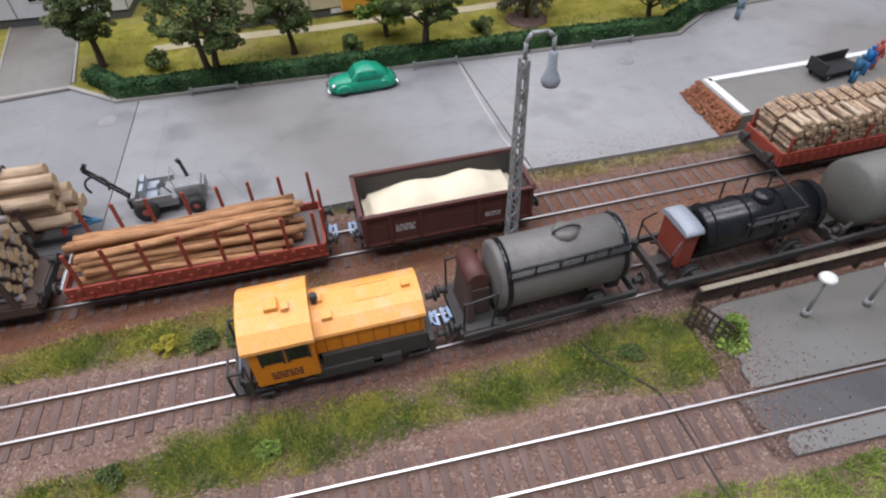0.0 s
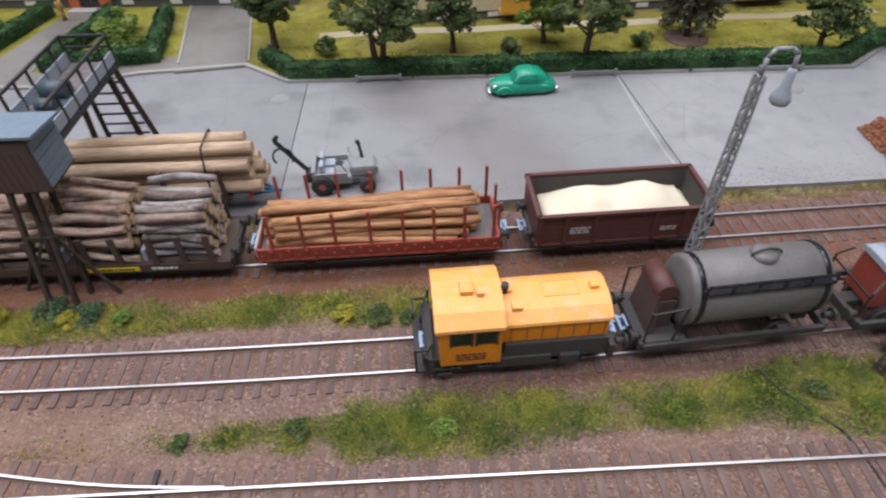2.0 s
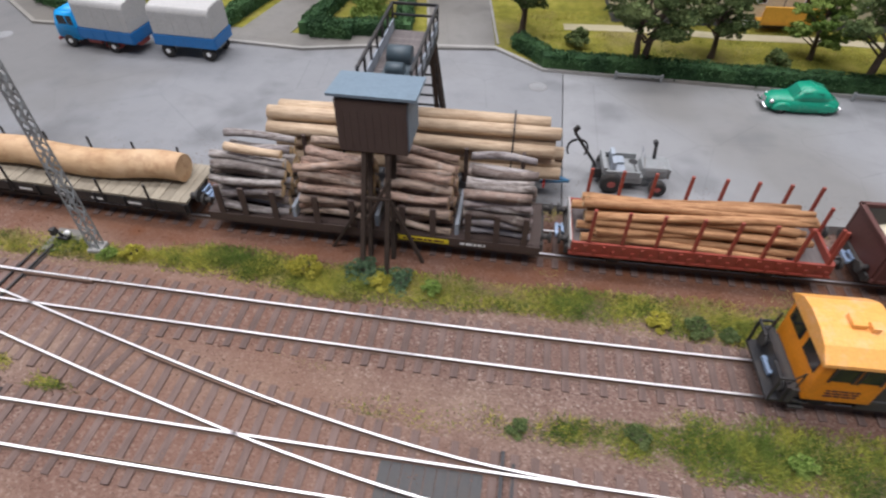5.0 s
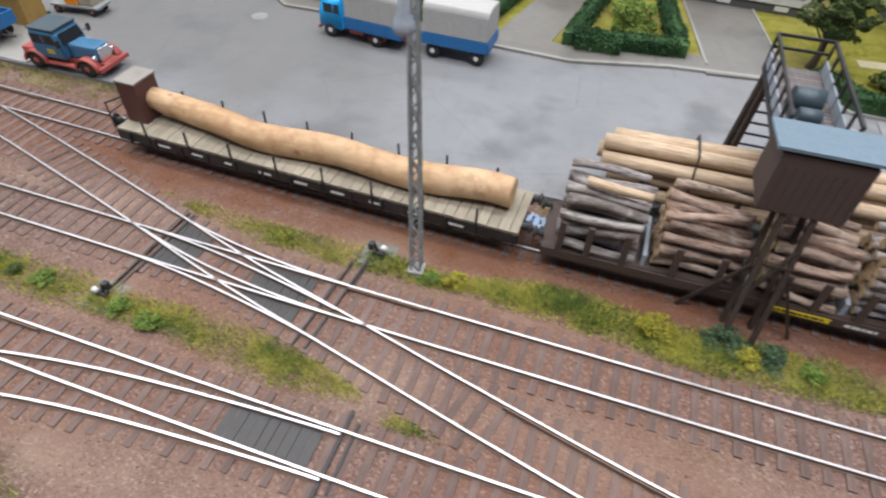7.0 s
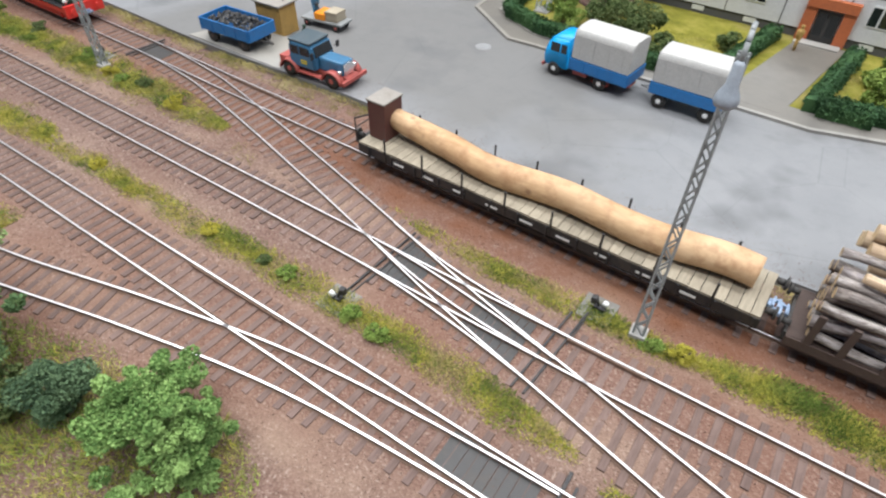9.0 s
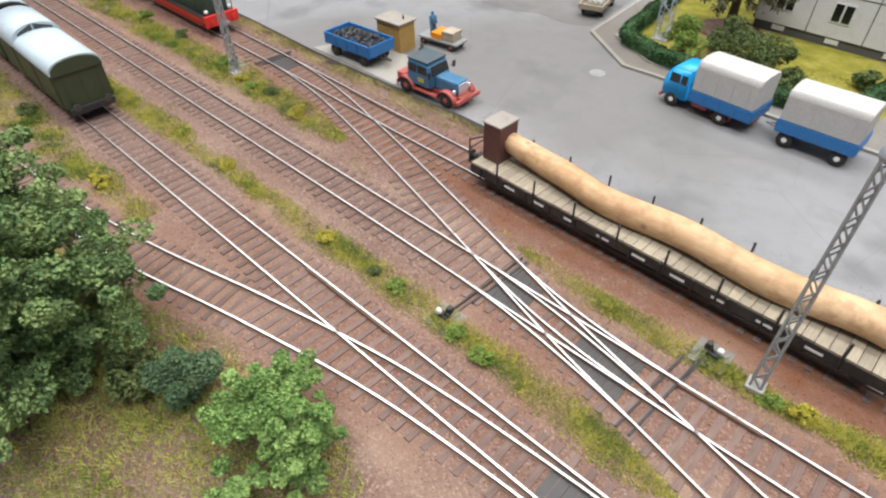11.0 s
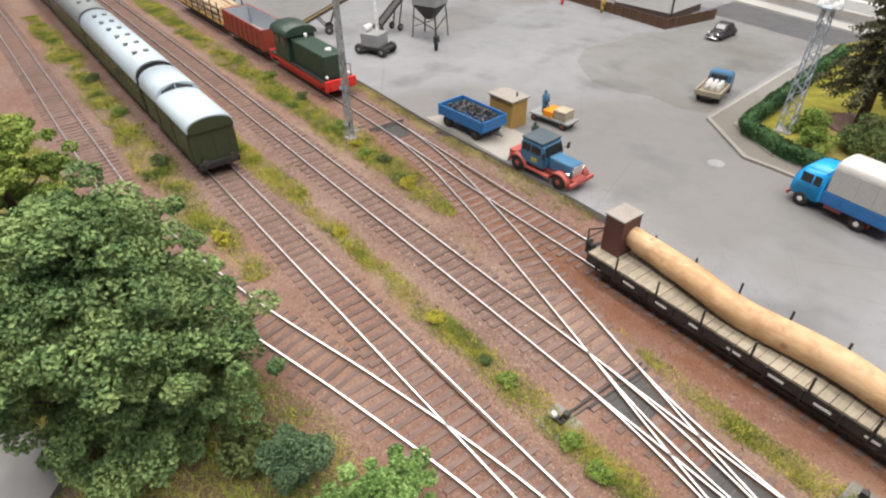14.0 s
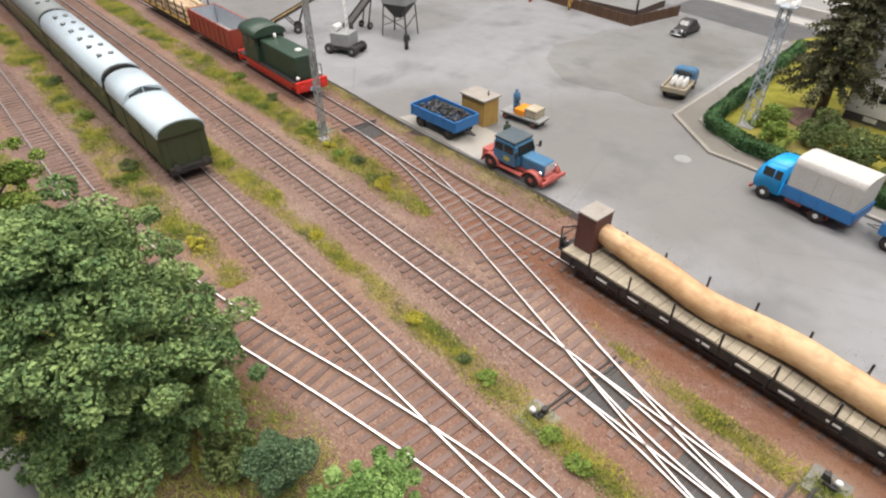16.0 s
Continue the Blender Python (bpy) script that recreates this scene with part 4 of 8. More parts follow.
M_BRIGHTRED = paint("bright_red", (0.62, 0.035, 0.025), 0.45, 0.2)
M_COUPLER = paint("blue_grey_coupler", (0.34, 0.45, 0.62), 0.3, 0.25, (0.05, 0.05, 0.06), metal=0.4)
M_GREENCAR = paint("green_car_paint", (0.015, 0.30, 0.18), 0.22, 0.08)
M_GREENPANE = paint("green_pane", (0.02, 0.22, 0.14), 0.12, 0.05, spec=0.7)
M_BLUE = paint("sky_blue_paint", (0.012, 0.36, 0.80), 0.3, 0.1)
M_DEEPBLUE = paint("deep_blue_paint", (0.02, 0.15, 0.40), 0.4, 0.2)
M_STEELBLUE = paint("grey_blue_paint", (0.045, 0.155, 0.28), 0.4, 0.35)
M_DARKROOF = paint("dark_blue_grey_roof", (0.06, 0.085, 0.10), 0.45, 0.4, (0.16, 0.17, 0.17))
M_DUSTYRED = paint("dusty_red_paint", (0.40, 0.085, 0.07), 0.5, 0.3)
M_TARP = paint("grey_canvas", (0.46, 0.45, 0.43), 0.8, 0.25, (0.33, 0.32, 0.3))
M_GREY = paint("grey_paint", (0.27, 0.28, 0.28), 0.5, 0.35)
M_MAST = paint("grey_mast", (0.30, 0.32, 0.32), 0.5, 0.45)
M_WHITE = paint("white_paint", (0.75, 0.75, 0.73), 0.45, 0.12)
M_OCHRE = paint("ochre_boards", (0.40, 0.25, 0.07), 0.6, 0.3)
M_TYRE = paint("rubber", (0.025, 0.024, 0.023), 0.8, 0.4)
M_CHROME = steel_mat("chrome", (0.8, 0.8, 0.82), 0.15)
M_GLASS = paint("dark_window", (0.012, 0.015, 0.018), 0.1, 0.05, spec=0.7)
M_YELLOWPLATE = paint("yellow_plate", (0.75, 0.58, 0.02), 0.5, 0.2)
M_LOG = wood("peeled_log", (0.66, 0.38, 0.19), (0.23, 0.10, 0.04), 420, (0.1, 1, 1))
M_PALELOG = wood("pale_log", (0.66, 0.52, 0.36), (0.36, 0.25, 0.16), 420, (0.1, 1, 1))
M_CUT = wood("cut_wood", (0.80, 0.66, 0.44), (0.48, 0.31, 0.14), 300, (1, 1, 1))


def trunk_mat():
    """A peeled trunk with knots and brown blotches."""
    n = Nodes("large_trunk")
    m = n.add("ShaderNodeMapping", Vector=n.co)
    m.inputs["Scale"].default_value = (0.25, 1, 1)
    grain, blotch, wide = n.noise(420, 6, 0.7, m.outputs[0]), n.noise(110, 5, 0.65), n.noise(22, 3)
    v = n.add("ShaderNodeTexVoronoi", Vector=n.co, Scale=75)
    col = n.mix(n.ramp(grain, (0.35, (0, 0, 0)), (0.7, (1, 1, 1))), (0.40, 0.235, 0.115), (0.58, 0.38, 0.205))
    col = n.mix(n.ramp(wide, (0.4, (0, 0, 0)), (0.65, (0.7, 0.7, 0.7))), col, (0.66, 0.47, 0.29))
    col = n.mix(n.ramp(blotch, (0.48, (0, 0, 0)), (0.7, (0.8, 0.8, 0.8))), col, (0.32, 0.165, 0.08))
    col = n.mix(n.ramp(n.noise(48, 4, 0.6), (0.48, (0, 0, 0)), (0.75, (0.55, 0.55, 0.55))), col, (0.38, 0.205, 0.095))
    col = n.mix(n.ramp(v.outputs["Distance"], (0.06, (0.8, 0.8, 0.8)), (0.16, (0, 0, 0))), col, (0.26, 0.14, 0.08))
    n.bump(blotch, 0.5, 0.0008)
    return n.done(col, 0.6, 0.0, 0.35)


M_BIGLOG = trunk_mat()


def bark_mat(name, tones):
    """Bark whose tone changes from log to log."""
    n = Nodes(name)
    m = n.add("ShaderNodeMapping", Vector=n.co)
    m.inputs["Scale"].default_value = (0.2, 1, 1)
    per = n.add("ShaderNodeObjectInfo").outputs["Random"]
    streak, patch = n.noise(520, 6, 0.75, m.outputs[0]), n.noise(190, 4, 0.6)
    col = n.ramp(per, *[(i / (len(tones) - 1), t) for i, t in enumerate(tones)])
    col = n.mix(n.ramp(streak, (0.36, (0.9, 0.9, 0.9)), (0.55, (0, 0, 0))), col, (0.09, 0.065, 0.05))
    col = n.mix(n.ramp(patch, (0.55, (0, 0, 0)), (0.75, (0.6, 0.6, 0.6))), col, (0.52, 0.46, 0.40))
    n.bump(streak, 0.8, 0.0006)
    return n.done(col, 0.85, 0.0, 0.2)

M_BARKLOG = bark_mat("bark_log", ((0.28, 0.16, 0.11), (0.46, 0.32, 0.25), (0.17, 0.105, 0.08), (0.52, 0.40, 0.31), (0.34, 0.20, 0.145)))
M_GREYLOG = bark_mat("grey_bark_log", ((0.28, 0.25, 0.25), (0.45, 0.41, 0.38), (0.16, 0.135, 0.125), (0.34, 0.24, 0.19), (0.36, 0.36, 0.39)))
M_BILLET = bark_mat("split_billet", ((0.48, 0.34, 0.22), (0.66, 0.53, 0.38), (0.30, 0.19, 0.12), (0.72, 0.60, 0.45), (0.55, 0.40, 0.27)))
M_PLANK = wood("weathered_plank", (0.42, 0.37, 0.28), (0.28, 0.24, 0.18), 400, (1, 0.1, 1))
M_DARKPLANK = wood("dark_timber", (0.085, 0.06, 0.045), (0.04, 0.028, 0.022), 400, (1, 1, 0.15), 0.8)
M_FLOOR = wood("wagon_floor", (0.24, 0.21, 0.20), (0.15, 0.13, 0.125), 400, (1, 0.1, 1))
M_BRICK = paint("brick_rubble", (0.27, 0.105, 0.05), 0.85, 0.5, (0.2, 0.1, 0.06), bump=0.5)
M_LINING = paint("sooty_lining", (0.055, 0.05, 0.048), 0.8, 0.4)
M_TANROOF = paint("tan_roofing", (0.29, 0.265, 0.235), 0.8, 0.3)


def sand_mat():
    n = Nodes("pale_sand")
    fine = n.noise(1800, 3)
    n.bump(fine, 0.6, 0.0004)
    return n.done(n.mix(fine, (0.80, 0.74, 0.58), (0.66, 0.58, 0.42)), 0.95, 0.0, 0.1)


M_SAND = sand_mat()


def coal_mat():
    n = Nodes("coal")
    isl = n.add("ShaderNodeNewGeometry").outputs["Random Per Island"]
    return n.done(n.ramp(isl, (0, (0.012, 0.012, 0.013)), (1, (0.07, 0.068, 0.066))), 0.45, 0.0, 0.5)


M_COAL = coal_mat()


def on_track(k, x, flip=0):
    return cmpose(x, float(centre(k, x)), 0, 0, 0, math.degrees(heading(k, x)) + flip)


def resized(top, kx, ky, kz, skip=("wheelset", "wheel")):
    """Brings all the parts of a thing to its true proportions; wheels stay round."""
    for ob in top.children_recursive:
        if ob.name.split(".")[0] in skip or (ob.parent and ob.parent.name.split(".")[0] in skip):
            ob.matrix_basis = Matrix()
            if kx != 1 and ob.parent == top:
                c = sum((Vector(v.co) for v in ob.data.vertices), Vector()) / len(ob.data.vertices)
                ob.data.transform(Matrix.Translation((c.x * (kx - 1), 0, 0)))
                for kid in ob.children:
                    kid.data.transform(Matrix.Translation((c.x * (kx - 1), 0, 0)))
            continue
        ob.data.transform(Matrix.Diagonal((kx, ky, kz, 1)))
        ob.data.update()


def stretched(kx, kz, x, y, z, *turn):
    return cmpose(x * kx, y, z * kz, *turn)


def wheelset(top, x, r=0.53, mat=None):
    b = B().tube((x, -0.9, r), (x, 0.9, r), 0.08, 6)
    for s in (-1, 1):
        b.tube((x, s * 0.72, r), (x, s * 0.79, r), r + 0.05, 18)
        b.tube((x, s * 0.79, r), (x, s * 0.95, r), r, 18)
    return part("wheelset", b, mat or M_FRAME, top)


def buffers(top, half, z=1.15, mat=None):
    for e in (-1, 1):
        for s in (-1, 1):
            b = B().tube((e * half, s * 1.0, z), (e * (half + 0.32), s * 1.0, z), 0.13, 8)
            b.tube((e * (half + 0.32), s * 1.0, z), (e * (half + 0.42), s * 1.0, z), 0.26, 10)
            part("buffer", b, mat or M_FRAME, top)


def coupler(top, half, e, z=0.78):
    b = B().box(e * half - 0.2, e * half + 0.2, -0.18, 0.18, z - 0.1, z + 0.05, 0.03)
    for s in (-1, 1):
        b.bar((e * half, s * 0.12, z), (e * (half + 0.42), s * 0.34, z), 0.11, 0.12)
    b.bar((e * (half + 0.42), -0.4, z), (e * (half + 0.42), 0.4, z), 0.12, 0.14)
    b.bar((e * (half + 0.2), -0.3, z + 0.12), (e * (half + 0.2), 0.3, z + 0.12), 0.09, 0.1)
    part("coupler", b, M_COUPLER, top, "bright blue-grey model coupler")


def running_gear(top, half, axles, z=0.98, w=1.35):
    b = B()
    for s in (-1, 1):
        b.box(-half, half, s * w - 0.08, s * w + 0.08, z - 0.28, z)
    for e in (-1, 1):
        b.box(e * half - 0.1, e * half + 0.1, -w, w, z - 0.3, z + 0.05)
    b.box(-half + 0.1, half - 0.1, -0.25, 0.25, z - 0.25, z - 0.02)
    part("underframe", b, M_FRAME, top)
    for x in axles:
        wheelset(top, x)
        b = B()
        for s in (-1, 1):
            b.box(x - 0.22, x + 0.22, s * 1.12 - 0.1, s * 1.12 + 0.12, 0.3, z - 0.05, 0.04)
            b.bar((x - 0.75, s * 1.14, z - 0.22), (x, s * 1.16, z - 0.42), 0.1, 0.1)
            b.bar((x + 0.75, s * 1.14, z - 0.22), (x, s * 1.16, z - 0.42), 0.1, 0.1)
        part("axle_guard", b, M_FRAME, top)
    buffers(top, half)


def arch(w, z_side, z_top, n=9, base=None):
    """An arched cross-section (y, z)."""
    p = [(-w, base if base is not None else z_side - 0.08)]
    for i in range(n):
        a = math.pi * (1 - i / (n - 1))
        p.append((w * math.cos(a), z_side + (z_top - z_side) * math.sin(a) ** 0.8))
    p.append((w, base if base is not None else z_side - 0.08))
    return p


def bars_of_writing(parent, x0, x1, y, z, rows, mat, h=0.09):
    b = B()
    for r in range(rows):
        x = x0
        while x < x1 - 0.08:
            w = min(0.12 + 0.16 * ((int(x * 40) + r) % 3) / 2, x1 - x)
            b.box(x, x + w, y - 0.008, y + 0.004, z - r * h * 1.7, z - r * h * 1.7 + h)
            x += w + 0.05
    return part("lettering", b, mat, parent)


# ---- orange shunting locomotive ----
def orange_loco():
    top = thing("shunting_locomotive", on_track("T1", 1.98), "small orange diesel shunting locomotive with a pale roof", "locomotive")
    b = B().box(-3.5, 3.1, -1.3, 1.3, 0.78, 1.12, 0.03)
    b.box(-3.5, -3.3, -1.45, 1.45, 0.65, 1.35, 0.03).box(2.95, 3.15, -1.45, 1.45, 0.65, 1.35, 0.03)
    b.box(-0.8, 2.9, -1.3, 1.3, 1.12, 1.62, 0.03)
    part("frame", b, M_FRAME, top, "dark grey dusty frame")
    b = B().box(-3.1, -0.95, -1.5, 1.5, 0.95, 2.9, 0.06)
    cab = part("cab", b, M_ORANGE, top)
    b = B().prism([(-1.6, 2.78), (-1.58, 2.9), (-1.05, 3.22), (-0.4, 3.36), (0.4, 3.38), (1.0, 3.28), (1.3, 3.1), (1.58, 2.9), (1.6, 2.78)], -3.25, -0.88, "x", False)
    part("cab_roof", b, M_ORANGETOP, top, "pale arched orange roof")
    for x0, x1 in ((-2.72, -2.0), (-1.85, -1.15)):
        for s in (-1, 1):
            w = part("window", B().box(x0, x1, s * 1.5 - 0.02, s * 1.5 + 0.02, 2.05, 2.68, 0.02), M_GLASS, cab, "dark cab window")
            fr = B()
            for a in (x0, x1):
                fr.box(a - 0.04, a + 0.04, s * 1.52 - 0.02, s * 1.52 + 0.02, 2.0, 2.73)
            part("window_frame", fr, M_BLACK, w)
    for y0, y1 in ((-1.25, -0.15), (0.15, 1.25)):
        part("window", B().box(-3.13, -3.09, y0, y1, 2.05, 2.7, 0.02), M_GLASS, cab, "dark cab window")
    bars_of_writing(cab, -2.55, -1.5, -1.505, 1.5, 3, M_BROWN, 0.08)
    b = B().box(-0.95, 2.85, -1.16, 1.16, 1.62, 2.5, 0.05)
    hood = part("hood", b, M_ORANGE, top)
    b = B().prism([(-1.24, 2.46), (-1.2, 2.56), (-0.75, 2.82), (-0.3, 2.92), (0.5, 2.92), (0.8, 2.82), (1.2, 2.56), (1.24, 2.46)], -0.95, 2.92, "x", False)
    part("hood_top", b, M_ORANGETOP, top, "pale orange bonnet top")
    b = B()
    for i in range(7):
        x = -0.6 + i * 0.55
        b.box(x - 0.015, x + 0.015, -1.185, -1.15, 1.7, 2.45).box(x - 0.015, x + 0.015, 1.15, 1.185, 1.7, 2.45)
    b.box(-0.9, 2.85, -1.195, -1.15, 2.42, 2.48).box(-0.9, 2.85, 1.15, 1.195, 2.42, 2.48)
    part("panel_joint", b, M_RUSTLINE, hood, "rusty door joints")
    b = B()
    for x0, x1, y0, y1, z in ((-2.3, -1.85, -0.4, 0.15, 3.38), (-1.75, -1.5, -0.5, -0.15, 3.36), (-0.85, -0.45, 0.0, 0.4, 2.9), (-0.55, -0.2, -0.8, -0.4, 2.8), (2.3, 2.6, -0.1, 0.2, 2.9)):
        b.box(x0, x1, y0, y1, z, z + 0.16, 0.03)
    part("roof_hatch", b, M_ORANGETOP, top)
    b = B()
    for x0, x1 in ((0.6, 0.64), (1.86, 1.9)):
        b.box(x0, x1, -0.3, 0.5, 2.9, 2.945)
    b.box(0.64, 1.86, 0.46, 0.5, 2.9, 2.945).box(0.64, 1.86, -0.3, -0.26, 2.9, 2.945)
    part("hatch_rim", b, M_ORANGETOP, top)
    b = B().tube((-0.7, 0.1, 2.8), (-0.7, 0.1, 3.3), 0.14, 8)
    part("exhaust", b, M_BLACK, top)
    for x in (-2.0, 0.0, 1.9):
        wheelset(top, x, 0.5)
    b = B()
    for s in (-1, 1):
        b.box(-1.2, 0.9, s * 1.32 - 0.06, s * 1.32 + 0.06, 0.5, 1.0, 0.04)
        b.box(1.2, 1.9, s * 1.35 - 0.12, s * 1.35 + 0.12, 0.55, 1.0, 0.05)
        b.box(-3.2, -2.7, s * 1.3 - 0.1, s * 1.3 + 0.15, 0.28, 0.36).box(-3.2, -2.7, s * 1.3 - 0.1, s * 1.3 + 0.15, 0.6, 0.68)
    part("side_box", b, M_FRAME, top)
    for s in (-1, 1):
        b = B().tube((-3.35, s * 1.35, 1.3), (-3.35, s * 1.35, 2.1), 0.035, 5).tube((-3.7, s * 1.1, 0.8), (-3.35, s * 1.35, 2.1), 0.03, 5)
        part("handrail", b, M_BLACK, top)
    part("end_step", B().box(-4.0, -3.5, -1.35, 1.35, 0.5, 0.62, 0.02).box(-3.62, -3.5, -1.4, 1.4, 0.55, 1.35, 0.03), M_BLACK, top, "black end platform")
    for s in (-1, 1):
        part("end_rail", B().bar((-3.95, s * 1.3, 0.6), (-3.95, s * 1.3, 1.75), 0.08).bar((-3.95, s * 1.3, 1.7), (-3.5, s * 1.3, 1.7), 0.07).bar((-3.95, s * 1.3, 1.7), (-3.95, s * 0.55, 1.7), 0.07), M_BLACK, top, "black end railing")
    buffers(top, 3.3, 1.05)
    coupler(top, 3.3, -1)
    coupler(top, 3.1, 1)
    resized(top, 1.08, 1.0, 1.14)


orange_loco()


# ---- tank wagons ----
def tank_shell(x0, x1, r, z, dish=0.35, n=26):
    b = B()
    prof = [(0.05, x0 - dish), (r * 0.5, x0 - dish * 0.85), (r * 0.85, x0 - dish * 0.4), (r, x0), (r, x1), (r * 0.85, x1 + dish * 0.4), (r * 0.5, x1 + dish * 0.85), (0.05, x1 + dish)]
    return b.lathe(prof, (0, 0, z), n, "x")


def grey_tank():
    top = thing("tank_wagon", on_track("T1", 10.3), "weathered grey tank wagon with a brown brake platform", "tank wagon", "goods wagons")
    running_gear(top, 3.5, (-2.0, 2.0))
    part("tank", tank_shell(-2.0, 2.95, 1.32, 2.3, 0.18), M_TANKGREY, top)
    b = B()
    for x in (-1.8, 2.7):
        for s in (-1, 1):
            b.box(x - 0.25, x + 0.25, s * 0.75 - 0.12, s * 0.75 + 0.12, 0.95, 1.45)
    part("saddle", b, M_FRAME, top)
    b = B().lathe([(0.5, 3.4), (0.5, 3.68), (0.36, 3.76), (0.05, 3.78)], (0.7, 0.0, 0), 14)
    dome = part("dome", b, M_TANKGREY, top)
    b = B()
    for i in range(6):
        a0, a1 = math.pi * i / 6, math.pi * (i + 1) / 6
        b.bar((0.7 - 0.55 * math.cos(a0), -0.1, 3.68 + 0.24 * math.sin(a0)), (0.7 - 0.55 * math.cos(a1), -0.1, 3.68 + 0.24 * math.sin(a1)), 0.06)
    part("dome_hoop", b, M_BLACK, dome)
    b = B().box(-1.8, 2.8, -1.28, -0.8, 3.1, 3.16)
    for x in np.linspace(-1.8, 2.8, 6):
        b.bar((x, -1.28, 3.1), (x, -1.28, 3.5), 0.07).bar((x, -1.25, 3.1), (x, -1.05, 2.8), 0.06)
    b.bar((-1.8, -1.28, 3.5), (2.8, -1.28, 3.5), 0.08)
    part("walkway", b, M_TANKBLACK, top, "black side walkway with a rail")
    b = B().tube((-2.72, -0.55, 2.62), (-2.72, 1.0, 2.62), 0.4, 16)
    part("brake_drum", b, M_BROWN, top, "red-brown rounded brake cover")
    part("brake_panel", B().hexa([(-3.25, -0.95, 1.0), (-2.95, -0.95, 1.0), (-2.95, 0.95, 1.0), (-3.25, 0.95, 1.0), (-3.1, -0.6, 2.6), (-3.0, -0.6, 2.6), (-3.0, 0.9, 2.6), (-3.1, 0.9, 2.6)]), M_DARKBROWN, top, "dark brown end panel")
    part("brake_panel", B().box(-3.1, -2.3, -0.62, -0.56, 1.0, 2.35, 0.02), M_DARKBROWN, top, "dark brown side panel")
    part("end_platform", B().box(-3.5, -2.1, -1.3, 1.3, 0.95, 1.05, 0.01), M_FRAME, top)
    for x, w in ((-1.75, 0.1), (2.75, 0.1)):
        part("tank_band", B().lathe([(1.325, x - w), (1.345, x - w), (1.345, x + w), (1.325, x + w)], (0, 0, 2.3), 26, "x"), M_TANKBLACK, top, "black tank band")
    b = B()
    for s in (-1, 1):
        b.bar((-3.45, s * 1.25, 1.0), (-3.45, s * 1.25, 2.5), 0.07).bar((-3.45, s * 1.25, 2.4), (-2.3, s * 1.3, 2.6), 0.06).bar((-2.4, s * 1.28, 1.0), (-2.2, s * 1.28, 2.6), 0.07)
    part("handrail", b, M_BLACK, top)
    coupler(top, 3.5, -1)
    resized(top, 1.085, 1.0, 1.17)


def black_tank():
    top = thing("tank_wagon", on_track("T1", 19.7), "glossy black tank wagon with a red-brown brakeman's cabin", "tank wagon", "goods wagons")
    running_gear(top, 3.95, (-2.4, 2.4))
    part("tank", tank_shell(-2.2, 3.1, 1.02, 2.0, 0.2), M_TANKBLACK, top)
    b = B().box(-3.25, -2.62, -0.75, 0.75, 1.05, 2.75, 0.04)
    cabin = part("brake_cabin", b, M_RED, top, "red-brown brakeman's cabin")
    part("cabin_roof", B().prism(arch(0.88, 2.75, 2.92, 7), -3.34, -2.54, "x", True), M_ROOFGREY, cabin, "pale grey roof")
    b = B().lathe([(0.42, 2.85), (0.42, 3.15), (0.3, 3.22), (0.05, 3.24)], (0.5, 0, 0), 14)
    part("dome", b, M_TANKBLACK, top)
    b = B().box(-0.6, 1.7, -1.02, -0.62, 2.55, 2.6)
    for x in (-0.6, 0.5, 1.7):
        b.bar((x, -1.02, 2.6), (x, -1.1, 3.05), 0.06).bar((x, 0.95, 2.5), (x, 1.0, 3.3), 0.06)
        b.bar((x, -1.0, 2.58), (x, -0.95, 1.9), 0.06)
    b.bar((-0.6, -1.1, 3.05), (1.7, -1.1, 3.05), 0.06).bar((-0.6, 1.0, 3.3), (1.7, 1.0, 3.3), 0.06)
    b.bar((1.7, -1.1, 3.05), (1.7, 1.0, 3.3), 0.06)
    part("platform_rail", b, M_BLACK, top)
    b = B()
    for s in (0, 1):
        b.bar((0.9 + 0.3 * s, -1.05, 2.6), (0.9 + 0.3 * s, -1.3, 0.6), 0.05)
    for i in range(6):
        b.bar((0.9, -1.08 - 0.04 * i, 2.4 - 0.32 * i), (1.2, -1.08 - 0.04 * i, 2.4 - 0.32 * i), 0.04)
    part("ladder", b, M_BLACK, top)
    b = B()
    for x in (-1.9, -0.4, 1.2, 2.8):
        for i in range(10):
            a0, a1 = math.tau * i / 20 + 0.0, math.tau * (i + 1) / 20
            b.bar((x, 1.04 * math.cos(a0), 2.0 + 1.04 * math.sin(a0)), (x, 1.04 * math.cos(a1), 2.0 + 1.04 * math.sin(a1)), 0.07)
    part("strap", b, M_TANKBLACK, top)
    b = B()
    for s in (-1, 1):
        b.bar((-3.9, s * 1.1, 1.0), (-3.9, s * 1.1, 2.2), 0.06)
        b.bar((-3.9, s * 1.1, 2.2), (-3.5, s * 0.9, 2.6), 0.06)
    b.bar((-3.9, -1.1, 2.0), (-3.9, 1.1, 2.0), 0.06)
    part("handrail", b, M_BLACK, top)
    b = B()
    for s in (-1, 1):
        for i in range(5):
            b.bar((-2 + i, s * 1.2, 0.75), (-1.5 + i, s * 1.2, 1.0), 0.07)
    part("truss", b, M_FRAME, top)
    resized(top, 1.08, 1.05, 1.17)


